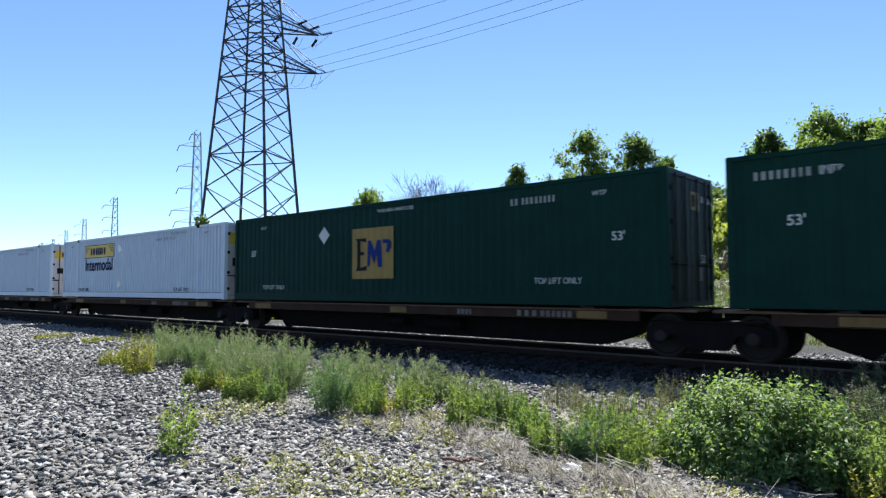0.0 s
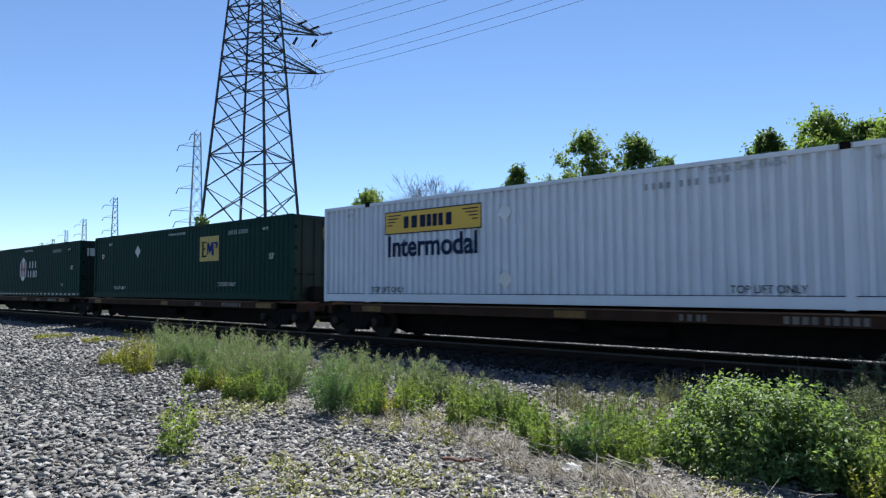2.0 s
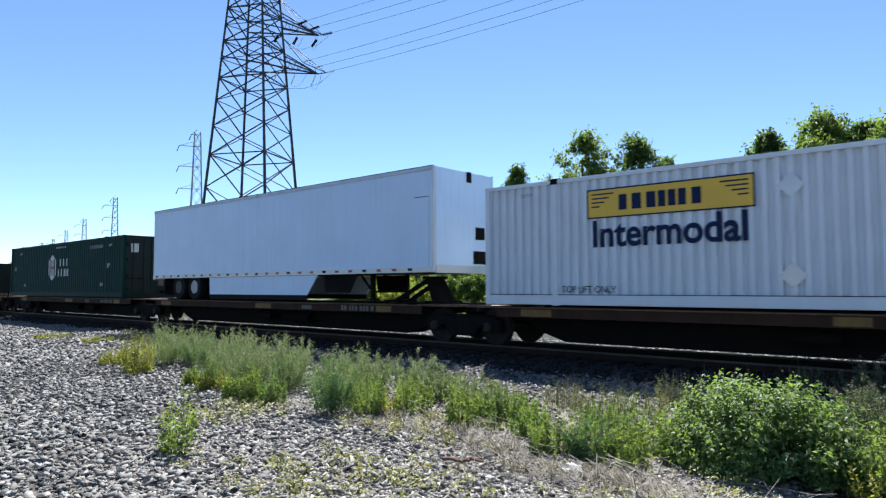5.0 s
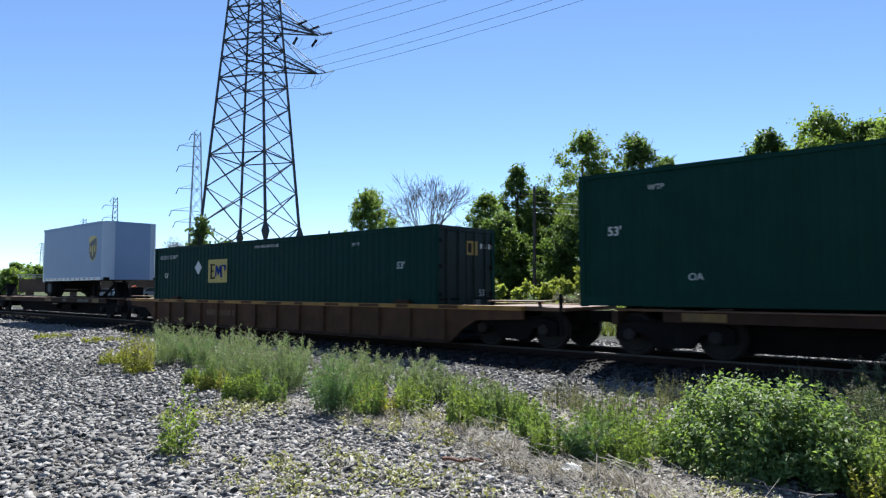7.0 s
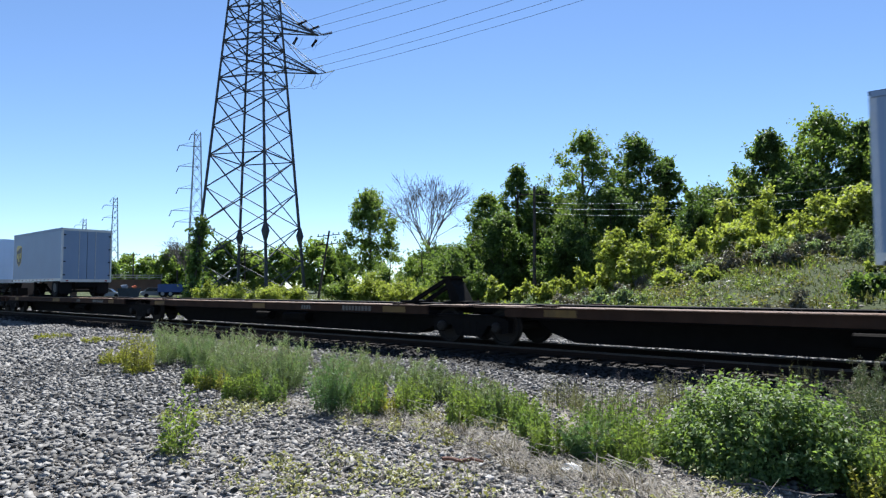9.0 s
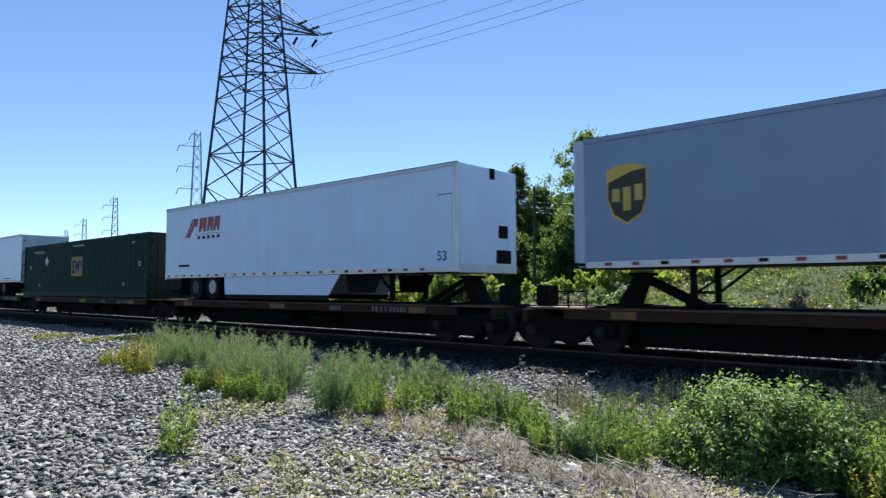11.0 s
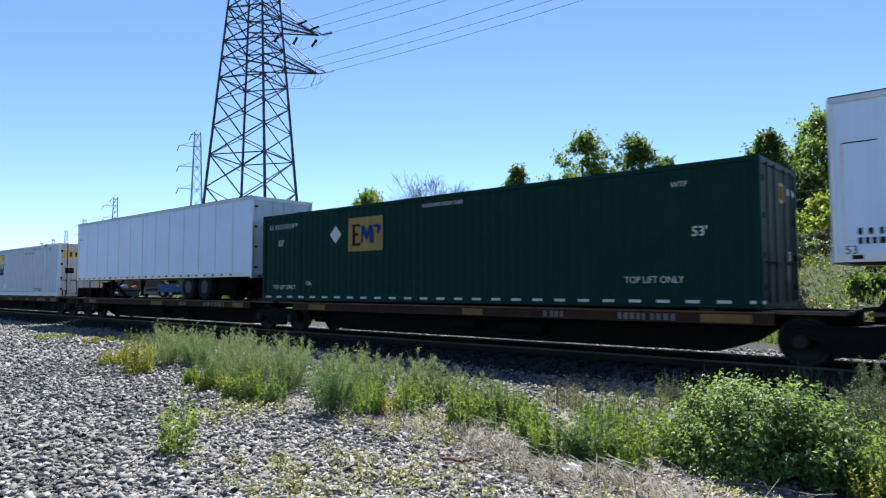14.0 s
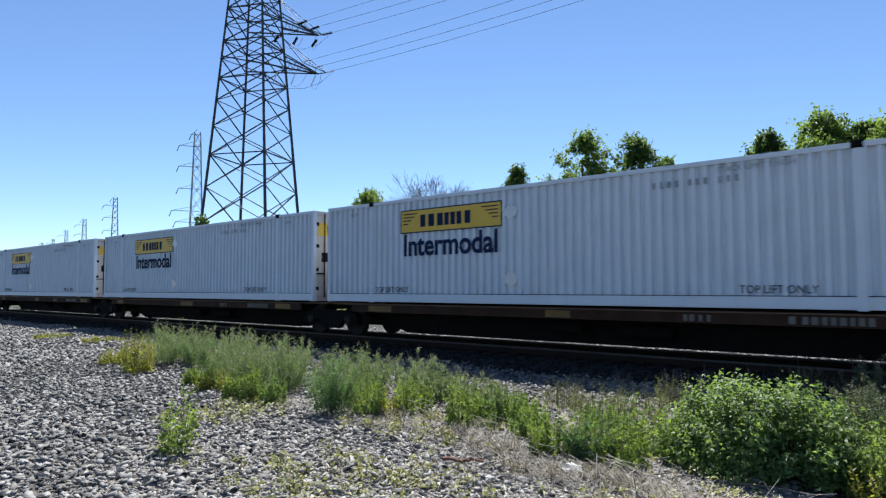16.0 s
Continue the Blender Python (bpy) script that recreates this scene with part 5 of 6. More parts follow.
def tree(name, x, y, top, width, start, material, label, seed, leaf_size=0.34, group="trees behind the track", blob_count=34, leaves=150):
    r = np.random.default_rng(seed)
    z0 = float(ground_height(np.array(x), np.array(y)))
    h = top - z0
    t = thing(name, pose(x, y, z0), label, "tree" if name == "tree" else "shrub", group)
    blobs = []
    if name == "shrub":
        for k in range(9):
            a, lean, up = r.uniform(0, 6.28), r.uniform(0.1, 1.0), r.uniform(0.6, 1.0)
            for f in np.sqrt(r.random(max(1, blob_count // 9))):
                q = lean * width * 0.5 * f ** 1.3
                rb = width * r.uniform(0.045, 0.11)
                blobs.append((q * math.cos(a) + r.normal() * 0.06 * width, q * math.sin(a) + r.normal() * 0.06 * width, max(0.05, f * up * (1 - 0.3 * lean) * h - rb * 0.8 + r.normal() * 0.03 * h), rb))
    else:
        turn_, twist = r.uniform(0, 6.28), r.uniform(2, 7)
        for i in range(blob_count):
            f = start + (1 - start) * r.random() ** 0.85
            env = math.sin(math.pi * min(1, (f - start) / (1 - start) * 0.80 + 0.20)) ** 0.6
            a = r.uniform(0, 6.28)
            lobe = 0.86 + 0.22 * math.sin(3 * a + turn_ + twist * f) + 0.16 * math.sin(13 * f + turn_ + a)
            q = math.sqrt(r.random()) * env * lobe * width * 0.54
            rb = width * r.uniform(0.035, 0.10)
            blobs.append((q * math.cos(a), q * math.sin(a), min(f * h, h - rb * 0.8), rb))
    blobs.append((0.05 * width, 0, h - width * 0.1, width * 0.08))
    blobs = np.array(blobs)
    bm = bmesh.new()
    tw = 0.012 * h + 0.03
    limb(bm, (0, 0, -0.2), (r.normal() * 0.03 * h, r.normal() * 0.03 * h, h * 0.86), tw * 1.6, tw * 0.3, r, 6, 0.012)
    part("trunk", bm, M_BARK, t)
    for i in r.choice(len(blobs), 9, replace=False):
        bm = bmesh.new()
        b = blobs[i]
        limb(bm, (0, 0, max(0.2, b[2] - math.hypot(b[0], b[1]) * 0.9 - 0.4)), b[:3], tw * 0.45, 0.02, r, 3)
        part("limb", bm, M_BARK, t)
    part("crown", crown_mesh("crown", blobs, leaves, leaf_size, material, r), None, t)
    return t


def bare_tree(x, y, top, width, seed):
    r = np.random.default_rng(seed)
    z0 = float(ground_height(np.array(x), np.array(y)))
    h = top - z0
    t = thing("bare_tree", pose(x, y, z0), "leafless grey tree with fine spreading branches", "tree", "trees behind the track")
    bm = bmesh.new()
    limb(bm, (0, 0, -0.2), (0, 0, h * 0.4), 0.22, 0.16, r, 4, 0.02)
    part("trunk", bm, M_BAREBARK, t)

    def spread(bm, p, d, ln, w, depth):
        q = p + d * ln
        bar(bm, p, q, w, w * 0.65, sides=4)
        if depth:
            for k in range(3 if depth > 1 else 4):
                e = d + r.normal(size=3) * 0.42 + np.array([0, 0, 0.12])
                e /= np.linalg.norm(e)
                spread(bm, p + d * ln * r.uniform(0.55, 1.0), e, ln * r.uniform(0.55, 0.85), max(0.014, w * 0.6), depth - 1)

    for k in range(11):
        bm = bmesh.new()
        a = k * 0.571 + r.uniform(-0.3, 0.3)
        d = np.array([math.cos(a) * 0.62, math.sin(a) * 0.62, 1.0])
        d /= np.linalg.norm(d)
        spread(bm, np.array([0, 0, h * r.uniform(0.22, 0.4)]), d, h * 0.24, 0.075, 4)
        part("branch", bm, M_BAREBARK, t)


for i, (x, y, top, w, st, m) in enumerate(TREES):
    tree("tree", x, y, top, w * 1.25, st * 0.6, m, "leafy green tree with an uneven open crown" if m is M_LEAF else "dark green leafy tree in a dense row", 100 + i, blob_count=165, leaves=104, leaf_size=0.25)
bare_tree(*BARE, 5)
bare_tree(*BARE_FAR, 6)
for i, (x, y, top, w, m) in enumerate(BANK_SHRUBS):
    tree("shrub", x, y, top, w, 0.02, m, "bright yellow-green leafy shrub on the grassy bank", 200 + i, 0.20, "shrubs on the bank", 90, 120)
for i, (x, y, top, w, m) in enumerate(TRACKSIDE_SHRUBS):
    tree("shrub", x, y, top, w, 0.02, m, "green leafy shrub in rough grass beyond the track", 300 + i, 0.18, "shrubs beyond the track", 63, 104)
for i, (x, y, top, w, m) in enumerate(FAR_HEDGE):
    tree("tree", x, y, top, w, 0.02, m, "distant rounded green tree in a far hedge", 400 + i, 0.6, "distant trees", 70, 64)


def brush():
    """Low brush scattered over the bank."""
    r = np.random.default_rng(61)
    for i in range(34):
        x, y = r.uniform(-24, 2), r.uniform(25, 40)
        z = float(ground_height(np.array(x), np.array(y)))
        h = r.uniform(0.5, 1.3)
        m = (M_FEATHER, M_LEAFBRIGHT, M_FEATHER, M_GREYBRUSH)[i % 4]
        tree("shrub", x, y, z + h, h * r.uniform(1.2, 2.4), 0.0, m, "low grey-green brush on the grassy bank" if m is not M_LEAFBRIGHT else "low yellow-green shrub on the grassy bank", 700 + i, 0.13, "brush on the bank", 26, 90)


def bank_brush():
    """A band of dry grey brush along the top of the bank."""
    r = np.random.default_rng(63)
    for i in range(16):
        x, y = -23 + 1.15 * i + r.normal() * 0.4, 36.3 + r.normal() * 0.8
        z = float(ground_height(np.array(x), np.array(y)))
        h = r.uniform(0.8, 1.5)
        tree("shrub", x, y, z + h, h * r.uniform(1.4, 2.2), 0.0, M_GREYBRUSH if i % 3 else M_FEATHER, "dry grey brush on the top of the bank", 740 + i, 0.11, "brush on the bank", 36, 90)


M_GREYBRUSH = leaf("dry_grey_brush", (0.16, 0.15, 0.12), through=0.2)
brush()
bank_brush()


for i in range(14):
    d_ = 230 + 18 * (i % 4)
    a_ = radians(168.5 - 1.35 * i)
    tree("tree", d_ * math.cos(a_), d_ * math.sin(a_), 6.5 + 1.5 * math.sin(i * 2.1), 15, 0.0, M_LEAF if i % 3 else M_LEAFDARK, "distant low green tree on the skyline", 800 + i, 1.0, "distant trees", 26, 60)


def scrub():
    """Rough grass on the bank and beyond the track."""
    r = np.random.default_rng(31)
    n = 90000
    x = r.uniform(-75, 8, n)
    y = 21.5 + r.random(n) ** 1.6 * 42
    k = (y > -0.55 * x - 4) & (np.sin(x * 0.8 + y) + np.sin(y * 0.6 - x * 0.33) > -1.6)
    x, y = x[k], y[k]
    n = len(x)
    h = r.uniform(0.1, 0.42, n) * (0.7 + 0.5 * np.sin(x * 0.5) * np.sin(y * 0.41))
    a = r.uniform(0, 6.28, n)
    base = np.stack([x, y, ground_height(x, y) - 0.02], 1)
    side = np.stack([np.cos(a), np.sin(a), 0 * a], 1) * (0.012 + 0.07 * h)[:, None]
    tip = base + np.stack([r.normal(0, 0.3, n) * h, r.normal(0, 0.3, n) * h, h], 1)
    v = np.stack([base - side, base + side, tip + side * 0.15, tip - side * 0.15], 1)
    for name, sel, m in (("rough_grass", r.random(n) < 0.7, M_GRASS), ("rough_grass", None, M_PALEGRASS)):
        use = sel if sel is not None else ~keep
        keep = use
        tagged(part(name, quads_mesh(name, v[use], m)), "rough tufted grass on the bank beyond the track", "grass", kind="stuff")


def undergrowth():
    """Low leafy growth of mixed colour over the bank."""
    r = np.random.default_rng(37)
    for share, m, label in ((34000, M_UNDER, "low leafy green undergrowth on the bank"), (24000, M_PALEGRASS, "low pale weedy undergrowth on the bank"), (12000, M_GREYBRUSH, "dry grey brushwood on the bank")):
        tufts = share // 45
        x, y = r.uniform(-46, 6, tufts), 24 + 20 * r.random(tufts) ** 1.2
        size = r.uniform(0.2, 0.75, tufts)
        k = np.repeat(np.arange(tufts), 45)
        n = len(k)
        c = np.stack([x[k] + r.normal(0, 0.42, n) * size[k], y[k] + r.normal(0, 0.42, n) * size[k], np.abs(r.normal(0.25, 0.3, n)) * size[k]], 1)
        c[:, 2] += ground_height(c[:, 0], c[:, 1])
        d = r.normal(size=(n, 3)) * 0.7 + np.array([0, 0, 0.7])
        d /= np.linalg.norm(d, axis=1)[:, None]
        ln = 0.13 * r.uniform(0.6, 1.5, n)
        tagged(part("undergrowth", quads_mesh("undergrowth", leaf_quads(c, d, ln, ln * 0.5, r), m)), label, "undergrowth", kind="stuff")


M_UNDER = leaf("undergrowth_leaf", (0.15, 0.20, 0.075))
M_GRASS = leaf("rough_grass_blade", (0.085, 0.115, 0.035))
M_PALEGRASS = leaf("pale_grass_blade", (0.15, 0.15, 0.07))
scrub()
undergrowth()

# A pale gravel road and its verge in the distance.
bm = bmesh.new()
rx = np.linspace(-62, -16, 24)
prev = None
for x in rx:
    row = [bm.verts.new((float(x), yy, float(ground_height(np.array(x), np.array(yy))) + 0.04)) for yy in (46.5, 49.0, 51.5)]
    if prev:
        for a in range(2):
            bm.faces.new((prev[a], row[a], row[a + 1], prev[a + 1]))
    prev = row
M_ROAD = shader("pale_gravel_road", (0.36, 0.35, 0.34), 0.9, var=0.2, scale=0.6, fine=8, bump=0.1)
tagged(part("road", bm, M_ROAD), "pale gravel road behind the track", "road", kind="structure")


# ---- pylons and wires
def lattice(t, base_r, top_r, height, levels, turn, leg_w, brace_w, material, name_leg="leg", single=False):
    """Four legs and crossed braces on each face; levels are heights. Returns a corner finder."""
    def corner(k, z):
        q = base_r + (top_r - base_r) * z / height
        a = turn + k * math.pi / 2
        return Vector((q * math.cos(a), q * math.sin(a), z))
    for k in range(4):
        part(name_leg, bar(bmesh.new(), corner(k, -0.3), corner(k, height), leg_w, leg_w * 0.6), material, t)
    for k in range(4):
        bm = bmesh.new()
        for a, b in zip(levels, levels[1:]):
            for p, q, w in ((corner(k, a), corner(k + 1, b), brace_w), (corner(k + 1, a), corner(k, b), brace_w * 0.8)):
                if single:
                    part("brace", bar(bmesh.new(), p, q, w), material, t)
                else:
                    bar(bm, p, q, w)
        if not single:
            part("bracing", bm, material, t)["kind"] = "stuff"
    return corner


TOWER = (-71.6, 45.5)
UX, UY = 0.546, 0.837
TZ = float(ground_height(np.array(TOWER[0]), np.array(TOWER[1])))
TOWER_THING = thing("transmission_tower", pose(*TOWER, TZ), "tall dark lattice steel transmission tower with two cross-arms", "transmission tower")
TURN = math.atan2(UY, UX) + radians(15)
LEVELS = [0, 4.6, 9.2, 13.6, 17.6, 21.2, 24.4, 27.2, 29.6, 31.9, 34.0, 36.2, 38.3, 40.4, 42.4]
at = lattice(TOWER_THING, 6.95, 2.75, 42.4, LEVELS, TURN, 0.23, 0.085, M_GALV, single=True)
for k in range(4):
    c = at(k, 8.1)
    bm = bar(bmesh.new(), c - Vector((0, 0, 1.25)), c, 0.16, 0.5, sides=8)
    bar(bm, c + Vector((0, 0, 0.004)), c + Vector((0, 0, 1.1)), 0.5, 0.16, sides=8)
    part("climbing_guard", bm, M_GALV, TOWER_THING)
for k in range(4):
    for z in (17.6, 27.2, 31.9, 36.2):
        part("horizontal_brace", bar(bmesh.new(), at(k, z), at(k + 1, z), 0.09), M_GALV, TOWER_THING)


def cross_arm(z, reach, holds):
    """A pointed arm with heavy lower chords, thin upper chords and a fan of stays to its wire holds."""
    tip = Vector((UX * reach, UY * reach, z))
    arm = part("cross_arm", bar(bmesh.new(), at(0, z + 0.75), tip, 0.14, 0.10), M_GALV, TOWER_THING)
    for k, dz, w in ((1, 0.75, 0.11), (3, 0.75, 0.11), (2, 0.9, 0.09), (0, 2.3, 0.09), (3, 2.3, 0.08), (1, 2.3, 0.07)):
        part("arm_chord", bar(bmesh.new(), at(k, z + dz), tip, w, w * 0.8), M_GALV, arm)
    for i in range(1, 6):
        f = i / 6
        a, b = at(0, z + 2.3).lerp(tip, f), at(0, z + 0.75).lerp(tip, f - 0.08)
        part("arm_lacing", bar(bmesh.new(), a, b, 0.04), M_GALV, arm)
        part("arm_lacing", bar(bmesh.new(), b, at(3, z + 2.3).lerp(tip, f), 0.035), M_GALV, arm)
    for h in holds:
        part("arm_stay", bar(bmesh.new(), at(0, z + 4.6), h, 0.045), M_GALV, arm)
    part("arm_edge", bar(bmesh.new(), holds[0], holds[2], 0.05), M_GALV, arm)
    part("arm_edge", bar(bmesh.new(), tip, holds[2], 0.07), M_GALV, arm)
    return tip


def string(p, q, material, parent, w=0.19):
    """A string of insulator discs."""
    p, q = Vector(p), Vector(q)
    n = 9
    bm = bmesh.new()
    bar(bm, p, q, 0.05, sides=6)
    for i in range(n):
        c = p.lerp(q, (i + 0.5) / n)
        d = (q - p).normalized() * 0.035
        bar(bm, c - d, c + d, w, w * 0.8, sides=10)
    return part("insulator", bm, material, parent)


base = Vector((*TOWER, TZ))
# each wire: its hold on the arm, the end of its strain string, its heading, its rise
WIRES = ((34.36, M_INSUL, (((-65.92, 47.92, 34.12), (-65.28, 48.80, 34.71), (17.05, 2.61), 12.5), ((-65.02, 49.13, 33.60), (-64.36, 50.01, 34.11), (13.5, 1.84), 9.5), ((-64.09, 50.34, 33.07), (-63.36, 51.26, 33.43), (10.4, 1.37), 9.9)),
          (((-65.95, 47.88, 32.47), (-66.23, 47.50, 31.58)), ((-64.56, 49.75, 32.37), (-64.89, 49.31, 31.47)), ((-67.28, 46.0, 32.55), (-67.5, 45.67, 31.67)))),
         (29.27, M_GLASSY, (((-65.53, 48.45, 29.40), (-64.96, 49.22, 29.82), (37.16, 1.5), 6.2), ((-64.62, 49.66, 28.86), (-64.03, 50.42, 29.21), (33.7, 0.95), 5.4), ((-63.81, 50.70, 28.30), (-63.16, 51.50, 28.64), (30.3, 0.81), 6.0)),
          (((-66.04, 47.75, 27.99), (-66.35, 47.33, 26.54)), ((-64.62, 49.67, 27.72), (-64.94, 49.24, 26.48)), ((-67.3, 46.0, 27.9), (-67.6, 45.6, 26.6)))))
for z, mat_, ends, hangs in WIRES:
    tip = cross_arm(z - TZ, 8.0, [Vector(e[0]) - base for e in ends])
    for (p, q, (dx, dy), rise), (g, h) in zip(ends, hangs):
        p, q, g, h = Vector(p) - base, Vector(q) - base, Vector(g) - base, Vector(h) - base
        string(p, q, mat_, TOWER_THING, 0.19 if mat_ is M_INSUL else 0.1)
        string(g, h, mat_, TOWER_THING, 0.17 if mat_ is M_INSUL else 0.08)
        part("string_link", bar(bmesh.new(), g, g.lerp(p, 0.5) + Vector((0, 0, 0.5)), 0.03), M_GALV, TOWER_THING)
        mid = q.lerp(h, 0.5) - Vector((0, 0, 1.5))
        part("jumper_cable", cable([q, q.lerp(mid, 0.5) - Vector((0, 0, 0.5)), mid, mid.lerp(h, 0.5) - Vector((0, 0, 0.35)), h], 0.022), M_WIRE, TOWER_THING)
        far = q + Vector((dx, dy, 0)).normalized() * 130 + Vector((0, 0, rise))
        w = part("power_line", cable([q + base, far + base], 0.022, 3.2), M_WIRE)
        tagged(w, "thin overhead aluminium power line", "power line", "power lines")


def far_pylon(x, y, top, seed):
    z0 = float(ground_height(np.array(x), np.array(y)))
    h = top - z0
    t = thing("transmission_tower", pose(x, y, z0), "slim pale distant lattice transmission tower", "transmission tower", "distant towers")
    d = math.hypot(x, y)
    ux, uy = y / d, -x / d
    turn = math.atan2(uy, ux) + radians(40)
    lv = [h * f for f in (0, 0.14, 0.27, 0.39, 0.5, 0.59, 0.67, 0.74, 0.81, 0.87, 0.93, 1.0)]
    at_ = lattice(t, 2.9, 1.1, h, lv, turn, 0.13 + d * 0.00012, 0.06 + d * 0.0001, M_FARGALV)
    for f, reach in ((0.985, 1.6), (0.91, 4.6), (0.78, 4.6), (0.64, 4.6), (0.5, 6.2), (0.43, 5.2)):
        tip = Vector((-ux * reach, -uy * reach, h * f))
        a = part("cross_arm", bar(bmesh.new(), (ux * 0.8, uy * 0.8, h * f), tip, 0.13, 0.09), M_FARGALV, t)
        part("arm_stay", bar(bmesh.new(), (0, 0, h * (f + 0.035)), tip, 0.06), M_FARGALV, a)
        part("insulator", bar(bmesh.new(), tip, tip - Vector((ux * 0.6, uy * 0.6, 1.6)), 0.1, sides=6), M_INSUL, a)


for i, row in enumerate(((-167.7, 89.3, 44.2), (-303.0, 123.0, 42.3), (-403.1, 146.8, 41.6), (-485.5, 165.6, 41.2), (-570.6, 185.4, 40.8), (-649.3, 202.0, 42.3))):
    far_pylon(*row, i)

for i, (x, y, top, bx, by, arms) in enumerate(POLES):
    z0 = float(ground_height(np.array(bx), np.array(by)))
    lamp = arms == 0
    p = thing("street_lamp" if lamp else "utility_pole", pose(bx, by, z0), "slim dark lamp post with a short arm" if lamp else ("leaning wooden utility pole with two cross-arms" if i == 0 else "wooden utility pole with a cross-arm"), "street lamp" if lamp else "utility pole", "poles")
    tip = Vector((x - bx, y - by, top - z0))
    part("pole", bar(bmesh.new(), (0, 0, -0.3), tip, 0.16, 0.11, sides=10), M_POLE, p)
    d = math.hypot(x, y)
    ux, uy = -y / d, x / d
    for k in range(arms):
        c = tip * (0.93 - 0.13 * k)
        e = Vector((ux, uy, -0.12 if i == 0 else 0)) * 1.35
        a = part("cross_arm", bar(bmesh.new(), c - e, c + e, 0.07), M_POLE, p)
        for f in (-0.9, -0.4, 0.4, 0.9):
            part("insulator", bar(bmesh.new(), c + e * f, c + e * f + Vector((0, 0, 0.28)), 0.06, sides=8), M_INSUL, a)
    if lamp:
        part("lamp_arm", bar(bmesh.new(), tip, tip + Vector((ux, uy, 0)) * 0.9, 0.05, sides=6), M_POLE, p)
        part("lamp_head", boxed(-0.4, 0.4, -0.15, 0.15, -0.1, 0.06, bevel=0.03), M_ALU, p).location = tip + Vector((ux, uy, 0)) * 1.1
for k, (za, zb) in enumerate(((8.9, 8.8), (8.4, 8.2), (7.9, 7.5))):
    w = part("service_line", cable([(-31.9, 48.5, za * 0.88 + 1.25), (-8.0, 47.7, zb * 0.88 + 0.2), (26.4, 45.8, zb * 0.88 + 0.72)], 0.010, 0.5), M_LINE)
    tagged(w, "thin overhead service line before the trees", "service line", "service lines")


# ---- the yard in the distance
def yard():
    m_blue = shader("blue_truck_paint", (0.02, 0.06, 0.22), 0.4, var=0.15, bump=0)
    m_dark = shader("dark_dumpster_paint", (0.02, 0.03, 0.045), 0.6, var=0.3, bump=0.05)
    m_white = shader("grey_car_paint", (0.22, 0.23, 0.25), 0.3, var=0.05, bump=0)
    m_glass = shader("dark_car_glass", (0.02, 0.025, 0.03), 0.1, var=0.05, bump=0)
    m_brown = shader("brown_bridge_steel", (0.13, 0.075, 0.05), 0.8, var=0.3, scale=0.8, bump=0.1)
    m_pale = shader("pale_railing_steel", (0.4, 0.38, 0.34), 0.6, var=0.2, bump=0)
    m_orange = shader("orange_plastic", (0.7, 0.16, 0.05), 0.5, var=0.1, bump=0)

    def ground_z(x, y):
        return float(ground_height(np.array(x), np.array(y)))

    bx, by = -123.5, 46.7
    b = thing("bridge", pose(bx, by, ground_z(bx, by), 0, 0, 68), "low brown steel girder bridge with pale railings", "bridge")
    for y in (-1.45, 1.45):
        g = part("girder", boxed(-11, 11, y - 0.15, y + 0.15, 0.9, 2.9), m_brown, b)
        for i in range(12):
            x = -10.8 + i * 1.96
            part("stiffener", boxed(x - 0.06, x + 0.06, y - 0.22, y - 0.152, 0.95, 2.85), m_brown, g)
    part("deck", boxed(-11.2, 11.2, -1.7, 1.7, 2.904, 3.05), m_brown, b)
    for x in (-9.5, -3, 3, 9.5):
        part("pier", boxed(x - 0.5, x + 0.5, -1.3, 1.3, -0.3, 0.896), m_brown, b)
    for y in (-1.6, 1.6):
        for z in (3.4, 3.8):
            part("rail", boxed(-11.2, 11.2, y - 0.04, y + 0.04, z, z + 0.08), m_pale, b)
        for i in range(12):
            x = -11 + i * 2
            part("rail_post", boxed(x - 0.05, x + 0.05, y - 0.06, y + 0.06, 3.05, 3.9), m_pale, b)
    t = thing("dump_truck", pose(-98.3, 49.3, ground_z(-98.3, 49.3), 0, 0, 63), "blue truck parked in a yard", "truck")
    part("body", boxed(-2.6, 1.2, -1.1, 1.1, 0.75, 2.0, bevel=0.05), m_blue, t)
    cab = part("cab", plate(bmesh.new(), [(1.25, 0.6), (2.9, 0.6), (2.9, 1.25), (2.5, 1.3), (2.2, 1.95), (1.25, 1.95)], -1.0, 1.0), m_blue, t)
    part("side_window", boxed(1.4, 2.15, -1.012, -1.002, 1.35, 1.85), m_glass, cab)
    part("chassis", boxed(-2.5, 2.7, -0.5, 0.5, 0.5, 0.74), M_CARDARK, t)
    for x in (-1.9, -0.8, 2.1):
        for s in (-1, 1):
            wheel_pair(t, x, s * 1.0)
    d = thing("dumpster", pose(-96.5, 41.4, ground_z(-96.5, 41.4), 0, 0, 65), "dark steel dumpster with pale and orange rubble", "dumpster")
    part("bin", plate(bmesh.new(), [(-1.2, 0.1), (1.2, 0.1), (1.5, 1.5), (-1.5, 1.5)], -0.9, 0.9), m_dark, d)
    part("rim", boxed(-1.55, 1.55, -0.96, 0.96, 1.501, 1.6), m_dark, d)
    part("rubble", bar(bmesh.new(), (-0.9, 0, 1.6), (-0.2, 0, 1.95), 0.5, 0.2, sides=7), m_white, d)
    part("rubble", bar(bmesh.new(), (0.5, 0, 1.6), (0.9, 0, 1.9), 0.35, 0.15, sides=7), m_orange, d)
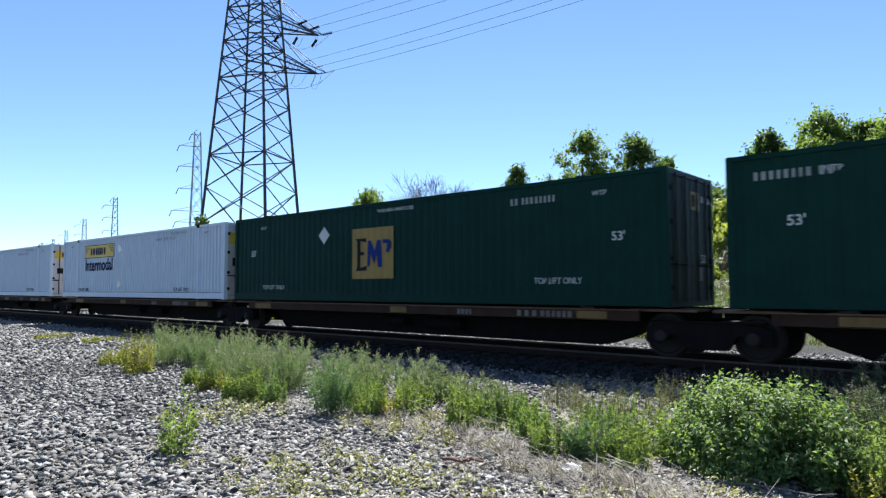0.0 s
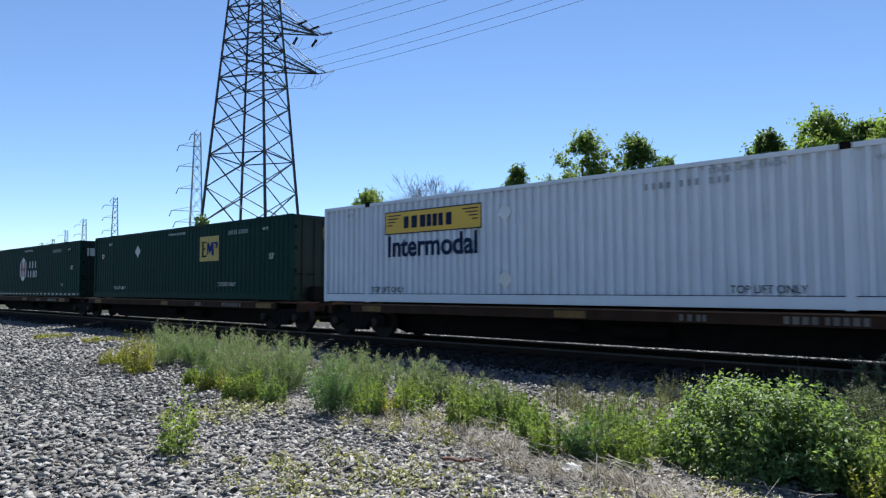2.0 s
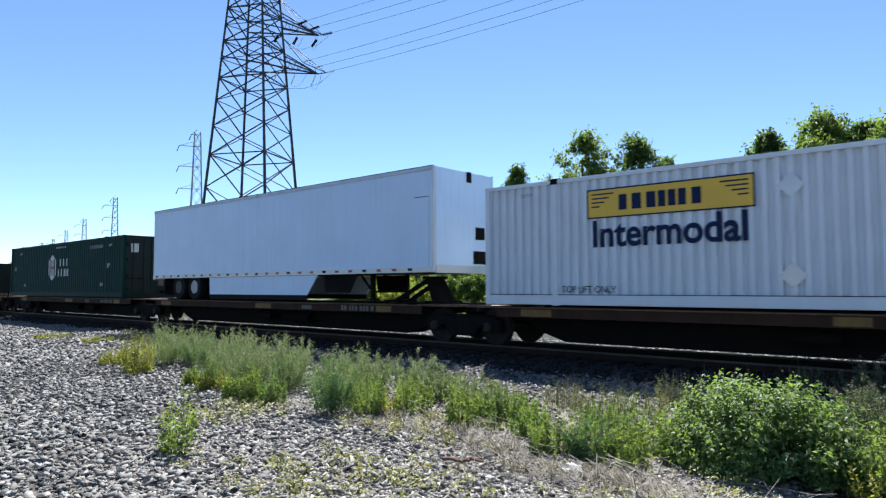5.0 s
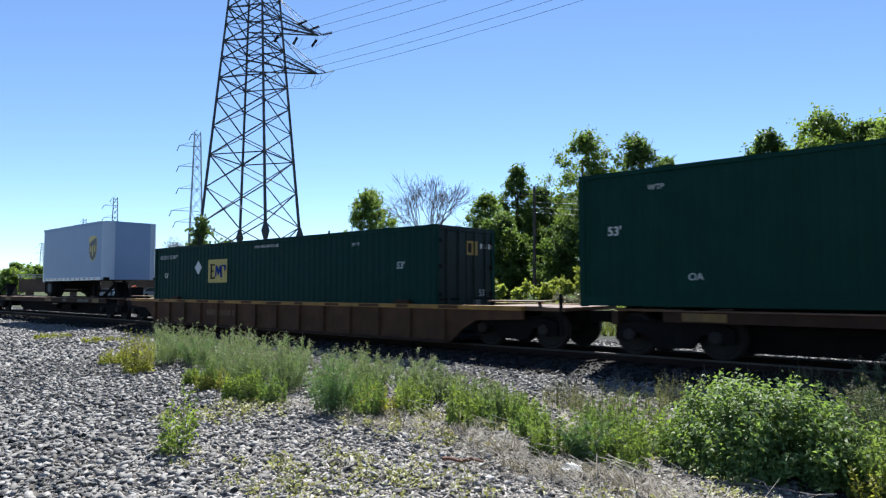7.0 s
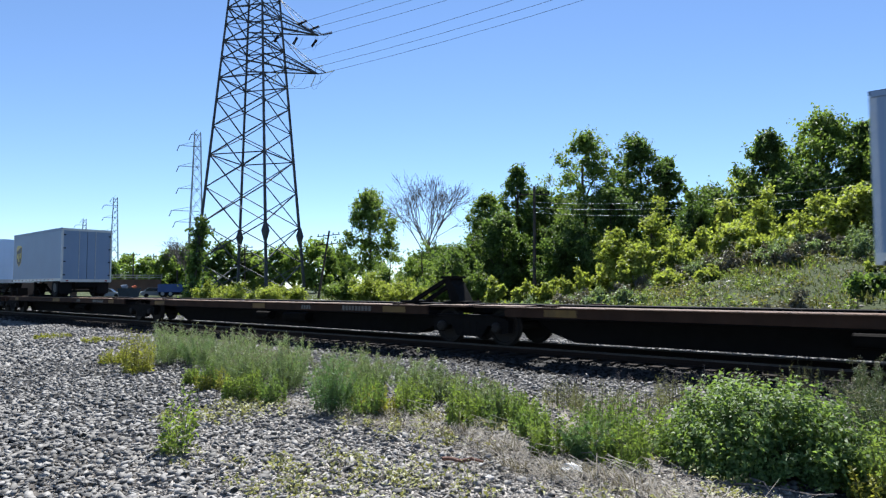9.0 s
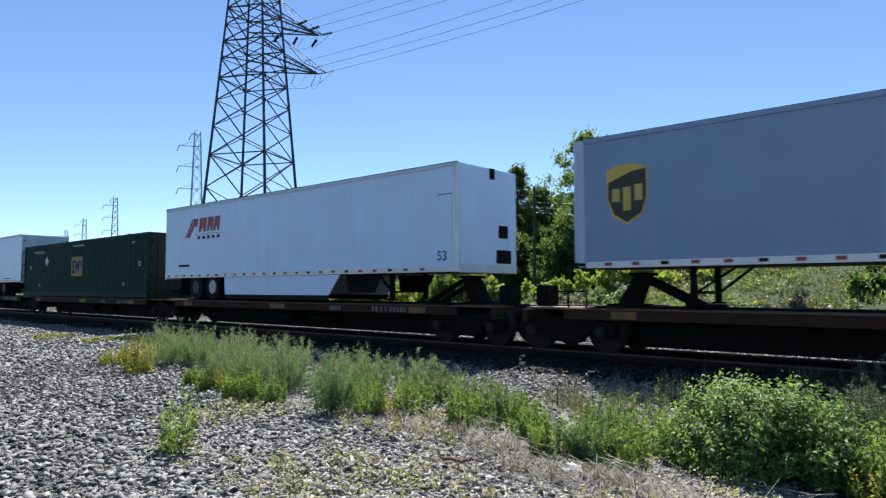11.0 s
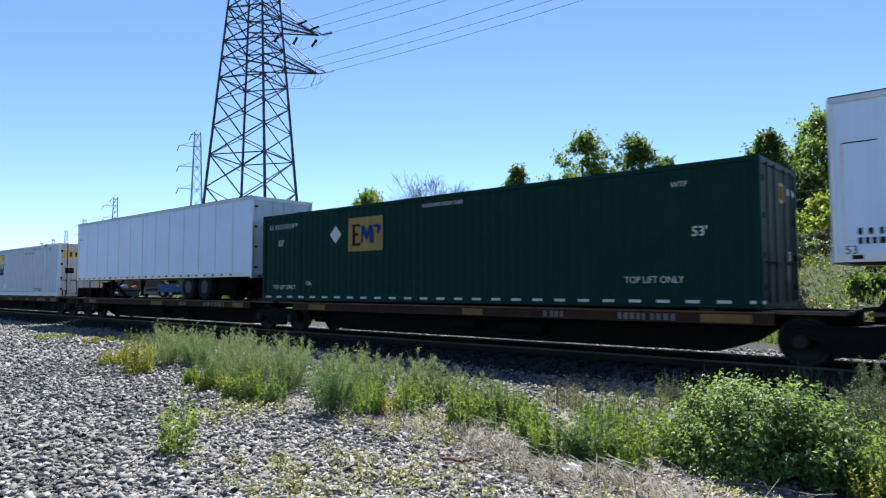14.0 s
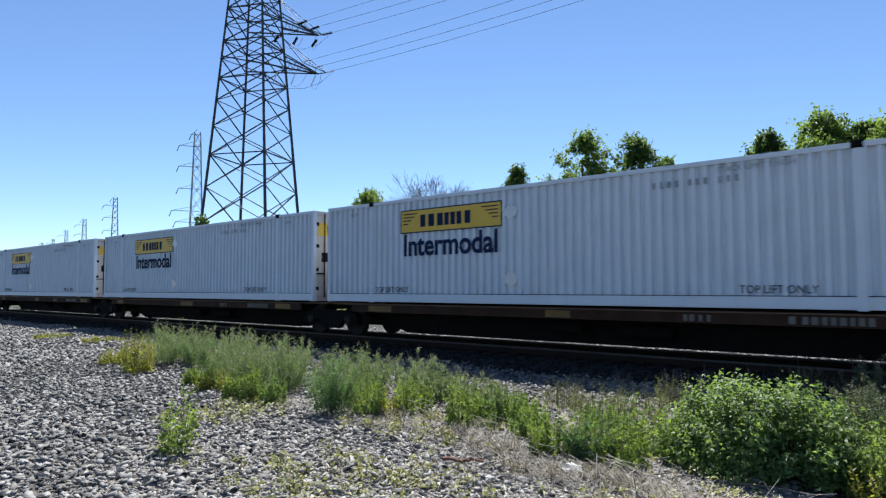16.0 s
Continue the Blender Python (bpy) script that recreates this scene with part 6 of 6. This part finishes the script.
    for i, (x, y, a) in enumerate(((-101.5, 47.6, 70), (-110.0, 44.0, 50))):
        c = thing("car", pose(x, y, ground_z(x, y), 0, 0, a), "pale car parked in a yard", "car", "parked cars")
        body = part("body", plate(bmesh.new(), [(-2.1, 0.3), (2.1, 0.3), (2.15, 0.75), (1.2, 0.9), (-1.9, 0.95), (-2.15, 0.7)], -0.85, 0.85), m_white, c)
        part("cabin", plate(bmesh.new(), [(-1.7, 0.951), (0.95, 0.93), (0.35, 1.42), (-1.1, 1.45)], -0.72, 0.72), m_glass, c)
        part("roof", boxed(-1.05, 0.3, -0.7, 0.7, 1.452, 1.49), m_white, c)
        for xx in (-1.35, 1.35):
            for s in (-1, 1):
                part("wheel", lathe(bmesh.new(), [(0.18, s * 0.86), (0.31, s * 0.86), (0.31, s * 0.66), (0.18, s * 0.66)], (xx, 0, 0.31), 16), M_TYRE, c)
    # ivy on the tower's leg
    r = np.random.default_rng(77)
    blobs = np.array([(*(at(2, z).xy + Vector((r.normal() * 0.25, r.normal() * 0.25))), z, 0.95 - 0.04 * z + 0.2 * r.random()) for z in np.linspace(0.3, 9.2, 22)])
    iv = thing("ivy", pose(*TOWER, TZ), "dark ivy climbing a leg of the steel tower", "ivy")
    part("foliage", crown_mesh("foliage", blobs, 120, 0.4, M_LEAFDARK, r), None, iv)
    part("vine_stem", bar(bmesh.new(), at(2, 0.0) + Vector((0.3, 0, 0)), at(2, 8.5) + Vector((0.3, 0, 0)), 0.08, sides=6), M_BARK, iv)


yard()


# ---------------------------------------------------------------- weeds before the track
FEATHERY = [(-10.7, 7.7, 0.85, 0.8), (-8.9, 7.3, 0.75, 0.7), (-10.9, 6.9, 0.72, 0.6), (-12.8, 7.9, 0.9, 0.9), (-9.3, 8.3, 0.7, 0.8), (-15.19, 7.5, 0.98, 1.0), (-16.9, 8.3, 0.9, 0.9), (-15.17, 8.0, 0.92, 1.0), (-13.48, 7.6, 0.93, 0.95), (-12.0, 7.3, 0.96, 0.9), (-11.4, 7.4, 0.88, 0.8), (-9.64, 6.87, 0.98, 0.75), (-8.6, 7.9, 0.62, 0.7), (-7.37, 7.72, 0.80, 0.7), (-7.0, 7.8, 0.66, 0.6), (-6.1, 7.6, 0.55, 0.6), (-5.34, 7.3, 0.5, 0.6)]
DUSKY = [(-1.69, 11.27, 0.79, 1.0), (-0.85, 8.3, 1.0, 1.0), (-0.3, 8.0, 1.0, 1.0), (-1.3, 9.4, 0.7, 0.8)]
BLUISH = [(-7.36, 5.96, 0.93, 0.62), (-10.3, 7.3, 0.8, 0.7), (-14.4, 7.8, 0.85, 0.7), (-3.48, 6.3, 0.43, 0.5)]
FRESH = [(-9.21, 5.9, 0.5, 0.36), (-8.75, 5.96, 0.6, 0.4), (-9.59, 5.8, 0.5, 0.3), (-10.89, 6.1, 0.5, 0.3), (-11.8, 6.25, 0.4, 0.3), (-6.9, 6.25, 0.62, 0.5), (-6.5, 6.75, 0.5, 0.55), (-7.56, 6.75, 0.6, 0.5), (-5.57, 6.71, 0.66, 0.55), (-5.2, 7.05, 0.5, 0.6), (-4.97, 7.24, 0.46, 0.6), (-4.55, 6.8, 0.42, 0.5), (-3.9, 6.26, 0.44, 0.55), (-3.45, 6.45, 0.45, 0.6), (-3.12, 6.28, 0.5, 0.6), (-3.5, 7.0, 0.5, 0.7), (-3.04, 7.09, 0.56, 0.8), (-3.9, 7.2, 0.45, 0.6), (-0.75, 6.95, 0.62, 0.8), (-0.55, 7.6, 0.7, 0.9), (-1.05, 7.4, 0.6, 0.8)]
LIMY = [(-0.95, 6.75, 0.34, 0.6), (-0.75, 7.0, 0.36, 0.6), (-14.7, 6.5, 0.8, 0.6), (-14.34, 6.33, 1.01, 0.55), (-10.91, 6.18, 0.38, 0.55), (-6.93, 6.49, 0.37, 0.66), (-26.37, 8.58, 0.18, 1.32), (-23.60, 9.25, 0.18, 1.32), (-16.43, 6.75, 0.39, 0.66)]
GREYISH = [(-4.38, 8.17, 0.52, 0.88), (-4.14, 8.89, 0.46, 0.88), (-3.98, 9.90, 0.55, 0.66), (-2.82, 12.26, 0.48, 0.77), (-5.17, 8.55, 0.45, 0.77), (-3.26, 10.80, 0.51, 0.88)]


def weed(name, x, y, h, w, material, label, group, seed, stems, per_stem, length, slim, spread=0.25, low=0.15, rise=0.5):
    """A clump of upright stems set with many small leaves."""
    r = np.random.default_rng(seed)
    h = h * 1.12
    t = thing(name, pose(x, y, float(ground_height(np.array(x), np.array(y)))), label, "weed", group)
    a = r.uniform(0, 6.28, stems)
    q = np.sqrt(r.random(stems)) * w * 0.5
    foot = np.stack([q * np.cos(a), q * np.sin(a), np.zeros(stems)], 1)
    hh = h * r.uniform(0.55, 1.05, stems) * (1 - 0.35 * (q / (w * 0.5)) ** 2)
    lean = np.stack([np.cos(a) * q * spread * 2 + r.normal(0, 0.07, stems), np.sin(a) * q * spread * 2 + r.normal(0, 0.07, stems), np.ones(stems)], 1)
    tip = foot + lean * hh[:, None]
    side = np.stack([-np.sin(a), np.cos(a), 0 * a], 1) * 0.004
    part("stalk", quads_mesh("stalk", np.stack([foot - side, foot + side, tip + side * 0.4, tip - side * 0.4], 1), M_STEM), None, t)["kind"] = "stuff"
    s = np.repeat(np.arange(stems), per_stem)
    n = len(s)
    f = low + (1 - low) * r.random(n)
    c = foot[s] + (tip[s] - foot[s]) * f[:, None] + r.normal(0, 0.012 + 0.02 * h, (n, 3)) * (1.2 - f)[:, None]
    d = r.normal(size=(n, 3)) * np.array([1, 1, 0.6]) + np.array([0, 0, 1.0 - rise])
    d /= np.linalg.norm(d, axis=1)[:, None]
    ln = length * r.uniform(0.6, 1.4, n) * (1.25 - 0.6 * f)
    part("foliage", quads_mesh("foliage", leaf_quads(c, d, ln, ln * slim, r), material), None, t)
    return t


def plume(x, y, h, w, material, label, seed):
    """A feathery clump: fanning stems, side shoots all the way up, and narrow leaves on each shoot."""
    r = np.random.default_rng(seed)
    t = thing("weed", pose(x, y, float(ground_height(np.array(x), np.array(y)))), label, "weed", "feathery weeds")
    stems, shoots, leaves = 38, 18, 13
    a = r.uniform(0, 6.28, stems)
    q = np.sqrt(r.random(stems))
    foot = np.stack([np.cos(a) * q * w * 0.24, np.sin(a) * q * w * 0.24, 0 * a], 1)
    hh = h * r.uniform(0.5, 1.06, stems) * (1 - 0.28 * q * q)
    tip = foot + np.stack([np.cos(a) * q * w * 0.30 + r.normal(0, 0.04, stems), np.sin(a) * q * w * 0.30 + r.normal(0, 0.04, stems), hh], 1)
    side = np.stack([-np.sin(a), np.cos(a), 0 * a], 1) * 0.004
    part("stalk", quads_mesh("stalk", np.stack([foot - side, foot + side, tip + side * 0.4, tip - side * 0.4], 1), M_STEM), None, t)["kind"] = "stuff"
    k = np.repeat(np.arange(stems), shoots)
    n = len(k)
    f = r.uniform(0.04, 1.0, n)
    az = r.uniform(0, 6.28, n)
    ln = h * 0.24 * (1.05 - 0.72 * f) * r.uniform(0.5, 1.25, n)
    start = foot[k] + (tip[k] - foot[k]) * f[:, None]
    way = np.stack([np.cos(az) * 0.62, np.sin(az) * 0.62, r.uniform(0.5, 1.2, n)], 1)
    way /= np.linalg.norm(way, axis=1)[:, None]
    m = np.repeat(np.arange(n), leaves)
    g = r.random(len(m))
    c = start[m] + way[m] * (ln[m] * g)[:, None] + r.normal(0, 0.006, (len(m), 3))
    d = r.normal(size=(len(m), 3)) * 0.8 + np.array([0, 0, 0.15])
    d /= np.linalg.norm(d, axis=1)[:, None]
    size = 0.046 * r.uniform(0.5, 1.4, len(m)) * (1.1 - 0.4 * f[m])
    v = leaf_quads(c, d, size, size * 0.2, r)
    dry = (f[m] > 0.86) & (r.random(len(m)) < 0.6)
    part("foliage", quads_mesh("foliage", v[~dry], material), None, t)
    part("seed_head", quads_mesh("seed_head", v[dry], M_PLUMETOP), None, t, "dry greyish seed heads")["kind"] = "stuff"
    return t


for i, (x, y, h, w) in enumerate(FEATHERY):
    plume(x, y, h * 1.1, w * 1.3, M_FEATHER, "tall feathery grey-green weed clump in the gravel", 500 + i)
M_DUSKY = leaf("dusky_green_weed", (0.075, 0.105, 0.055), through=0.3)
for i, (x, y, h, w) in enumerate(DUSKY):
    plume(x, y, h, w * 1.3, M_DUSKY, "dusky green feathery weed clump beside the track", 550 + i)
for i, (x, y, h, w) in enumerate(BLUISH):
    plume(x, y, h * 1.06, w * 1.35, M_PLUME, "upright feathery dark green weed clump in the gravel", 530 + i)
for i, (x, y, h, w) in enumerate(FRESH):
    weed("weed", x, y, h * (1.1, 0.85, 0.95)[i % 3], w * 0.9, (M_WEED, M_BUSH)[i % 2], "fresh green leafy weed clump in the gravel", "leafy weeds", 540 + i, 40, 40, 0.055, 0.34, low=0.02)
for i, (x, y, h, w) in enumerate(LIMY):
    weed("weed", x, y, h, w, M_LIME, "low yellow-green weed clump in the gravel", "yellow weeds", 570 + i, 50, 34, 0.05, 0.4, low=0.02)
M_GREYWEED = leaf("grey_dry_weed", (0.17, 0.18, 0.11))
for i, (x, y, h, w) in enumerate(GREYISH):
    weed("weed", x, y, h, w, M_GREYWEED, "sparse grey dry-stemmed weed clump", "grey weeds", 600 + i, 60, 30, 0.04, 0.14, low=0.1)
weed("weed", -6.86, 3.53, 0.72, 0.3, M_WEED, "single upright leafy weed in bare gravel", "leafy weeds", 640, 9, 42, 0.085, 0.30, spread=0.5, low=0.05)


def bush(x, y, wide, deep, high, seed):
    """A broad-leaved bush: many leafy shoots in a dome."""
    r = np.random.default_rng(seed)
    t = thing("bush", pose(x, y, -0.2), "dense broad-leaved green bush beside the gravel", "bush")
    n = 640
    a = r.uniform(0, 6.28, n)
    e = np.arccos(np.maximum(r.uniform(-0.22, 1, n), 0.02))
    reach = r.uniform(0.75, 1.08, n)
    tips = np.stack([np.sin(e) * np.cos(a) * wide / 2, np.sin(e) * np.sin(a) * deep / 2, np.cos(e) * high * 0.94 + 0.08], 1) * reach[:, None]
    foot = tips * np.array([0.22, 0.22, 0.0])
    side = np.stack([-np.sin(a), np.cos(a), 0 * a], 1) * 0.006
    part("stalk", quads_mesh("stalk", np.stack([foot - side, foot + side, tips + side * 0.3, tips - side * 0.3], 1), M_STEM), None, t)["kind"] = "stuff"
    s = np.repeat(np.arange(n), 60)
    m = len(s)
    f = 0.35 + 0.68 * r.random(m) ** 0.7
    c = foot[s] + (tips[s] - foot[s]) * f[:, None] + r.normal(0, 0.035, (m, 3))
    d = tips[s] / np.linalg.norm(tips[s], axis=1)[:, None] * 0.5 + r.normal(size=(m, 3)) * 0.5 + np.array([0, 0, 0.6])
    d /= np.linalg.norm(d, axis=1)[:, None]
    ln = 0.052 * r.uniform(0.55, 1.35, m)
    part("foliage", quads_mesh("foliage", leaf_quads(c, d, ln, ln * 0.52, r), M_BUSH), None, t)
    return t


bush(-2.0, 7.1, 2.05, 1.6, 0.86, 71)


def dry_weed(x, y, h, seed):
    """A small dead weed: bare forked twigs."""
    r = np.random.default_rng(seed)
    t = thing("dry_weed", pose(x, y, float(ground_height(np.array(x), np.array(y)))), "dead grey weed with bare forked twigs", "weed", "dead weeds")

    def fork(bm, p, d, ln, w, depth):
        bar(bm, p, p + d * ln, w, w * 0.6, sides=3)
        for k in range(3 if depth else 0):
            e = d + r.normal(size=3) * 0.45
            e /= np.linalg.norm(e)
            fork(bm, p + d * ln * r.uniform(0.4, 1.0), e, ln * r.uniform(0.5, 0.75), w * 0.6, depth - 1)

    for k in range(6):
        d = np.array([r.normal() * 0.5, r.normal() * 0.5, 1.0])
        bm = bmesh.new()
        fork(bm, np.array([r.normal() * 0.06, r.normal() * 0.06, 0.0]), d / np.linalg.norm(d), h * 0.42, 0.006, 3)
        part("stem", bm, M_BAREBARK, t)


for i, (x, y, h) in enumerate(((-4.7, 11.5, 0.5), (-4.1, 11.8, 0.55), (-3.5, 11.6, 0.5), (-2.5, 11.4, 0.6), (-5.5, 11.2, 0.4), (-6.3, 11.0, 0.35), (-1.9, 10.8, 0.6), (-9.0, 9.4, 0.8), (-7.6, 9.0, 0.6), (-5.2, 8.9, 0.5))):
    dry_weed(x, y, h, 660 + i)


def ground_litter():
    """Small plants and straw between the stones."""
    r = np.random.default_rng(90)
    n = 900
    x, y = r.uniform(-9.2, -1.6, n), r.uniform(2.6, 7.2, n)
    k = (np.sin(x * 1.7 + y * 0.8) + np.sin(y * 2.3 - x) + r.normal(0, 0.5, n) > 0.25) & (y > -0.45 * x + 0.2)
    x, y = x[k], y[k]
    idx = np.repeat(np.arange(len(x)), 15)
    m = len(idx)
    c = np.stack([x[idx] + r.normal(0, 0.045, m), y[idx] + r.normal(0, 0.045, m), r.uniform(0.02, 0.12, m)], 1)
    c[:, 2] += ground_height(c[:, 0], c[:, 1])
    d = r.normal(size=(m, 3)) * 0.6 + np.array([0, 0, 0.8])
    d /= np.linalg.norm(d, axis=1)[:, None]
    ln = 0.042 * r.uniform(0.6, 1.5, m)
    tagged(part("small_weeds", quads_mesh("small_weeds", leaf_quads(c, d, ln, ln * 0.5, r), M_SPROUT)), "small yellow-green weeds sprouting between the stones", "weeds", kind="stuff")
    n = 6500
    cx, cy, sp = np.array([-2.8, -3.7, -4.8, -6.3, -4.4, -2.1, -6.7, -5.9, -8.3, -9.7, -11.2, -7.0]), np.array([5.5, 6.0, 6.2, 6.3, 6.6, 5.4, 6.1, 6.2, 6.2, 6.4, 6.6, 7.0]), np.array([0.55, 0.6, 0.5, 0.4, 0.6, 0.5, 0.3, 0.35, 0.45, 0.5, 0.5, 0.5])
    j = r.integers(0, len(cx), n)
    p = np.stack([cx[j] + r.normal(0, 1, n) * sp[j], cy[j] + r.normal(0, 0.6, n) * sp[j], r.uniform(0.0, 0.05, n)], 1)
    p[:, 2] += ground_height(p[:, 0], p[:, 1])
    a = r.uniform(0, 6.28, n)
    ln = r.uniform(0.08, 0.34, n)
    rise = np.abs(r.normal(0, 0.22, n))
    tip = p + np.stack([np.cos(a) * ln, np.sin(a) * ln, rise * ln], 1)
    side = np.stack([-np.sin(a), np.cos(a), 0 * a], 1) * 0.0026
    tagged(part("straw", quads_mesh("straw", np.stack([p - side, p + side, tip + side * 0.5, tip - side * 0.5], 1), M_STRAW)), "dry straw and dead stems lying on the ground", "straw", kind="stuff")
    n = 560
    tx, ty = np.array([-6.5, -3.15, -2.85, -3.5, -4.4, -5.3, -3.9, -2.5]), np.array([6.45, 5.75, 5.65, 5.6, 6.05, 6.3, 5.5, 5.5])
    j = r.integers(0, len(tx), n)
    p = np.stack([tx[j] + r.normal(0, 0.13, n), ty[j] + r.normal(0, 0.09, n), 0 * tx[j]], 1)
    p[:, 2] = ground_height(p[:, 0], p[:, 1])
    a, ln = r.normal(-0.7, 0.8, n), r.uniform(0.2, 0.55, n)
    mid = p + np.stack([np.cos(a) * ln * 0.45, np.sin(a) * ln * 0.45, ln * r.uniform(0.1, 0.55, n)], 1)
    tip = mid + np.stack([np.cos(a) * ln * 0.55, np.sin(a) * ln * 0.55, -ln * r.uniform(0.0, 0.25, n)], 1)
    side = np.stack([-np.sin(a), np.cos(a), 0.6 + 0 * a], 1) * 0.003
    v = np.concatenate([np.stack([p - side, p + side, mid + side, mid - side], 1), np.stack([mid - side, mid + side, tip + side * 0.5, tip - side * 0.5], 1)])
    tagged(part("dead_stems", quads_mesh("dead_stems", v, M_STRAW)), "pale dead stems arching over the ground", "dead stems", kind="stuff")
    wood = shader("red_brown_wood", (0.16, 0.075, 0.05), 0.85, var=0.4, scale=8, bump=0.3)
    paper = shader("crumpled_pale_paper", (0.52, 0.51, 0.49), 0.8, var=0.15, scale=9, bump=0.2)
    bm = bmesh.new()
    limb(bm, (-4.52, 5.13, -0.14), (-4.08, 5.24, -0.12), 0.022, 0.014, r, 4, 0.03)
    tagged(part("stick", bm, wood), "red-brown broken stick lying on the gravel", "stick", "dry sticks")
    for cx, cy, size in ((-3.38, 5.76, 0.13), (-3.89, 5.08, 0.06)):
        bm = bmesh.new()
        bmesh.ops.create_icosphere(bm, subdivisions=2, radius=size)
        for q in bm.verts:
            q.co = Vector((q.co.x * r.uniform(0.7, 1.2), q.co.y * r.uniform(0.5, 0.9), q.co.z * r.uniform(0.15, 0.5)))
        o = part("crumpled_paper", bm, paper)
        o.location = (cx, cy, float(ground_height(np.array(cx), np.array(cy))) + size * 0.35)
        tagged(o, "crumpled pale scrap of paper on the ground", "litter", "paper litter")
    for i in range(9):
        q = Vector((r.uniform(-4.7, -1.6), r.uniform(5.2, 6.3), -0.15))
        an = r.uniform(0, 3.1)
        bm = bmesh.new()
        limb(bm, q, q + Vector((math.cos(an), math.sin(an), 0.06)) * r.uniform(0.35, 0.8), 0.009, 0.004, r, 4, 0.05)
        tagged(part("stick", bm, M_BAREBARK), "dry grey stick lying on the ground", "stick", "dry sticks")


ground_litter()


# ---------------------------------------------------------------- movement
def motions():
    for ob, x, z in TRAIN:
        walk(ob, [(t, pose(x + travel(t), TRACK_Y, z)) for t in (0.0, 4.0, 8.0, 12.0, 16.0)])
    # every axle rolls at the train's speed: one turn of the wheel is 2.871 m
    first = {}
    for ob in [o for o in scene.objects if o.name.split(".")[0] == "wheelset"]:
        x = round(ob.location.x, 2)
        if x not in first:
            walk(ob, [(k / FPS, pose(x, 0, 0.457, 0, travel(k / FPS) / 2.871 * 360, 0)) for k in range(int(16 * FPS) + 1)])
            first[x] = ob.animation_data
        else:
            ob.rotation_mode = "QUATERNION"
            ob.animation_data_create().action = first[x].action
            ob.animation_data.action_slot = first[x].action_slot


for o in list(SHELLS.values()):
    if not isinstance(o, bool):
        for k in (*o.children_recursive, o):
            bpy.data.objects.remove(k)
motions()
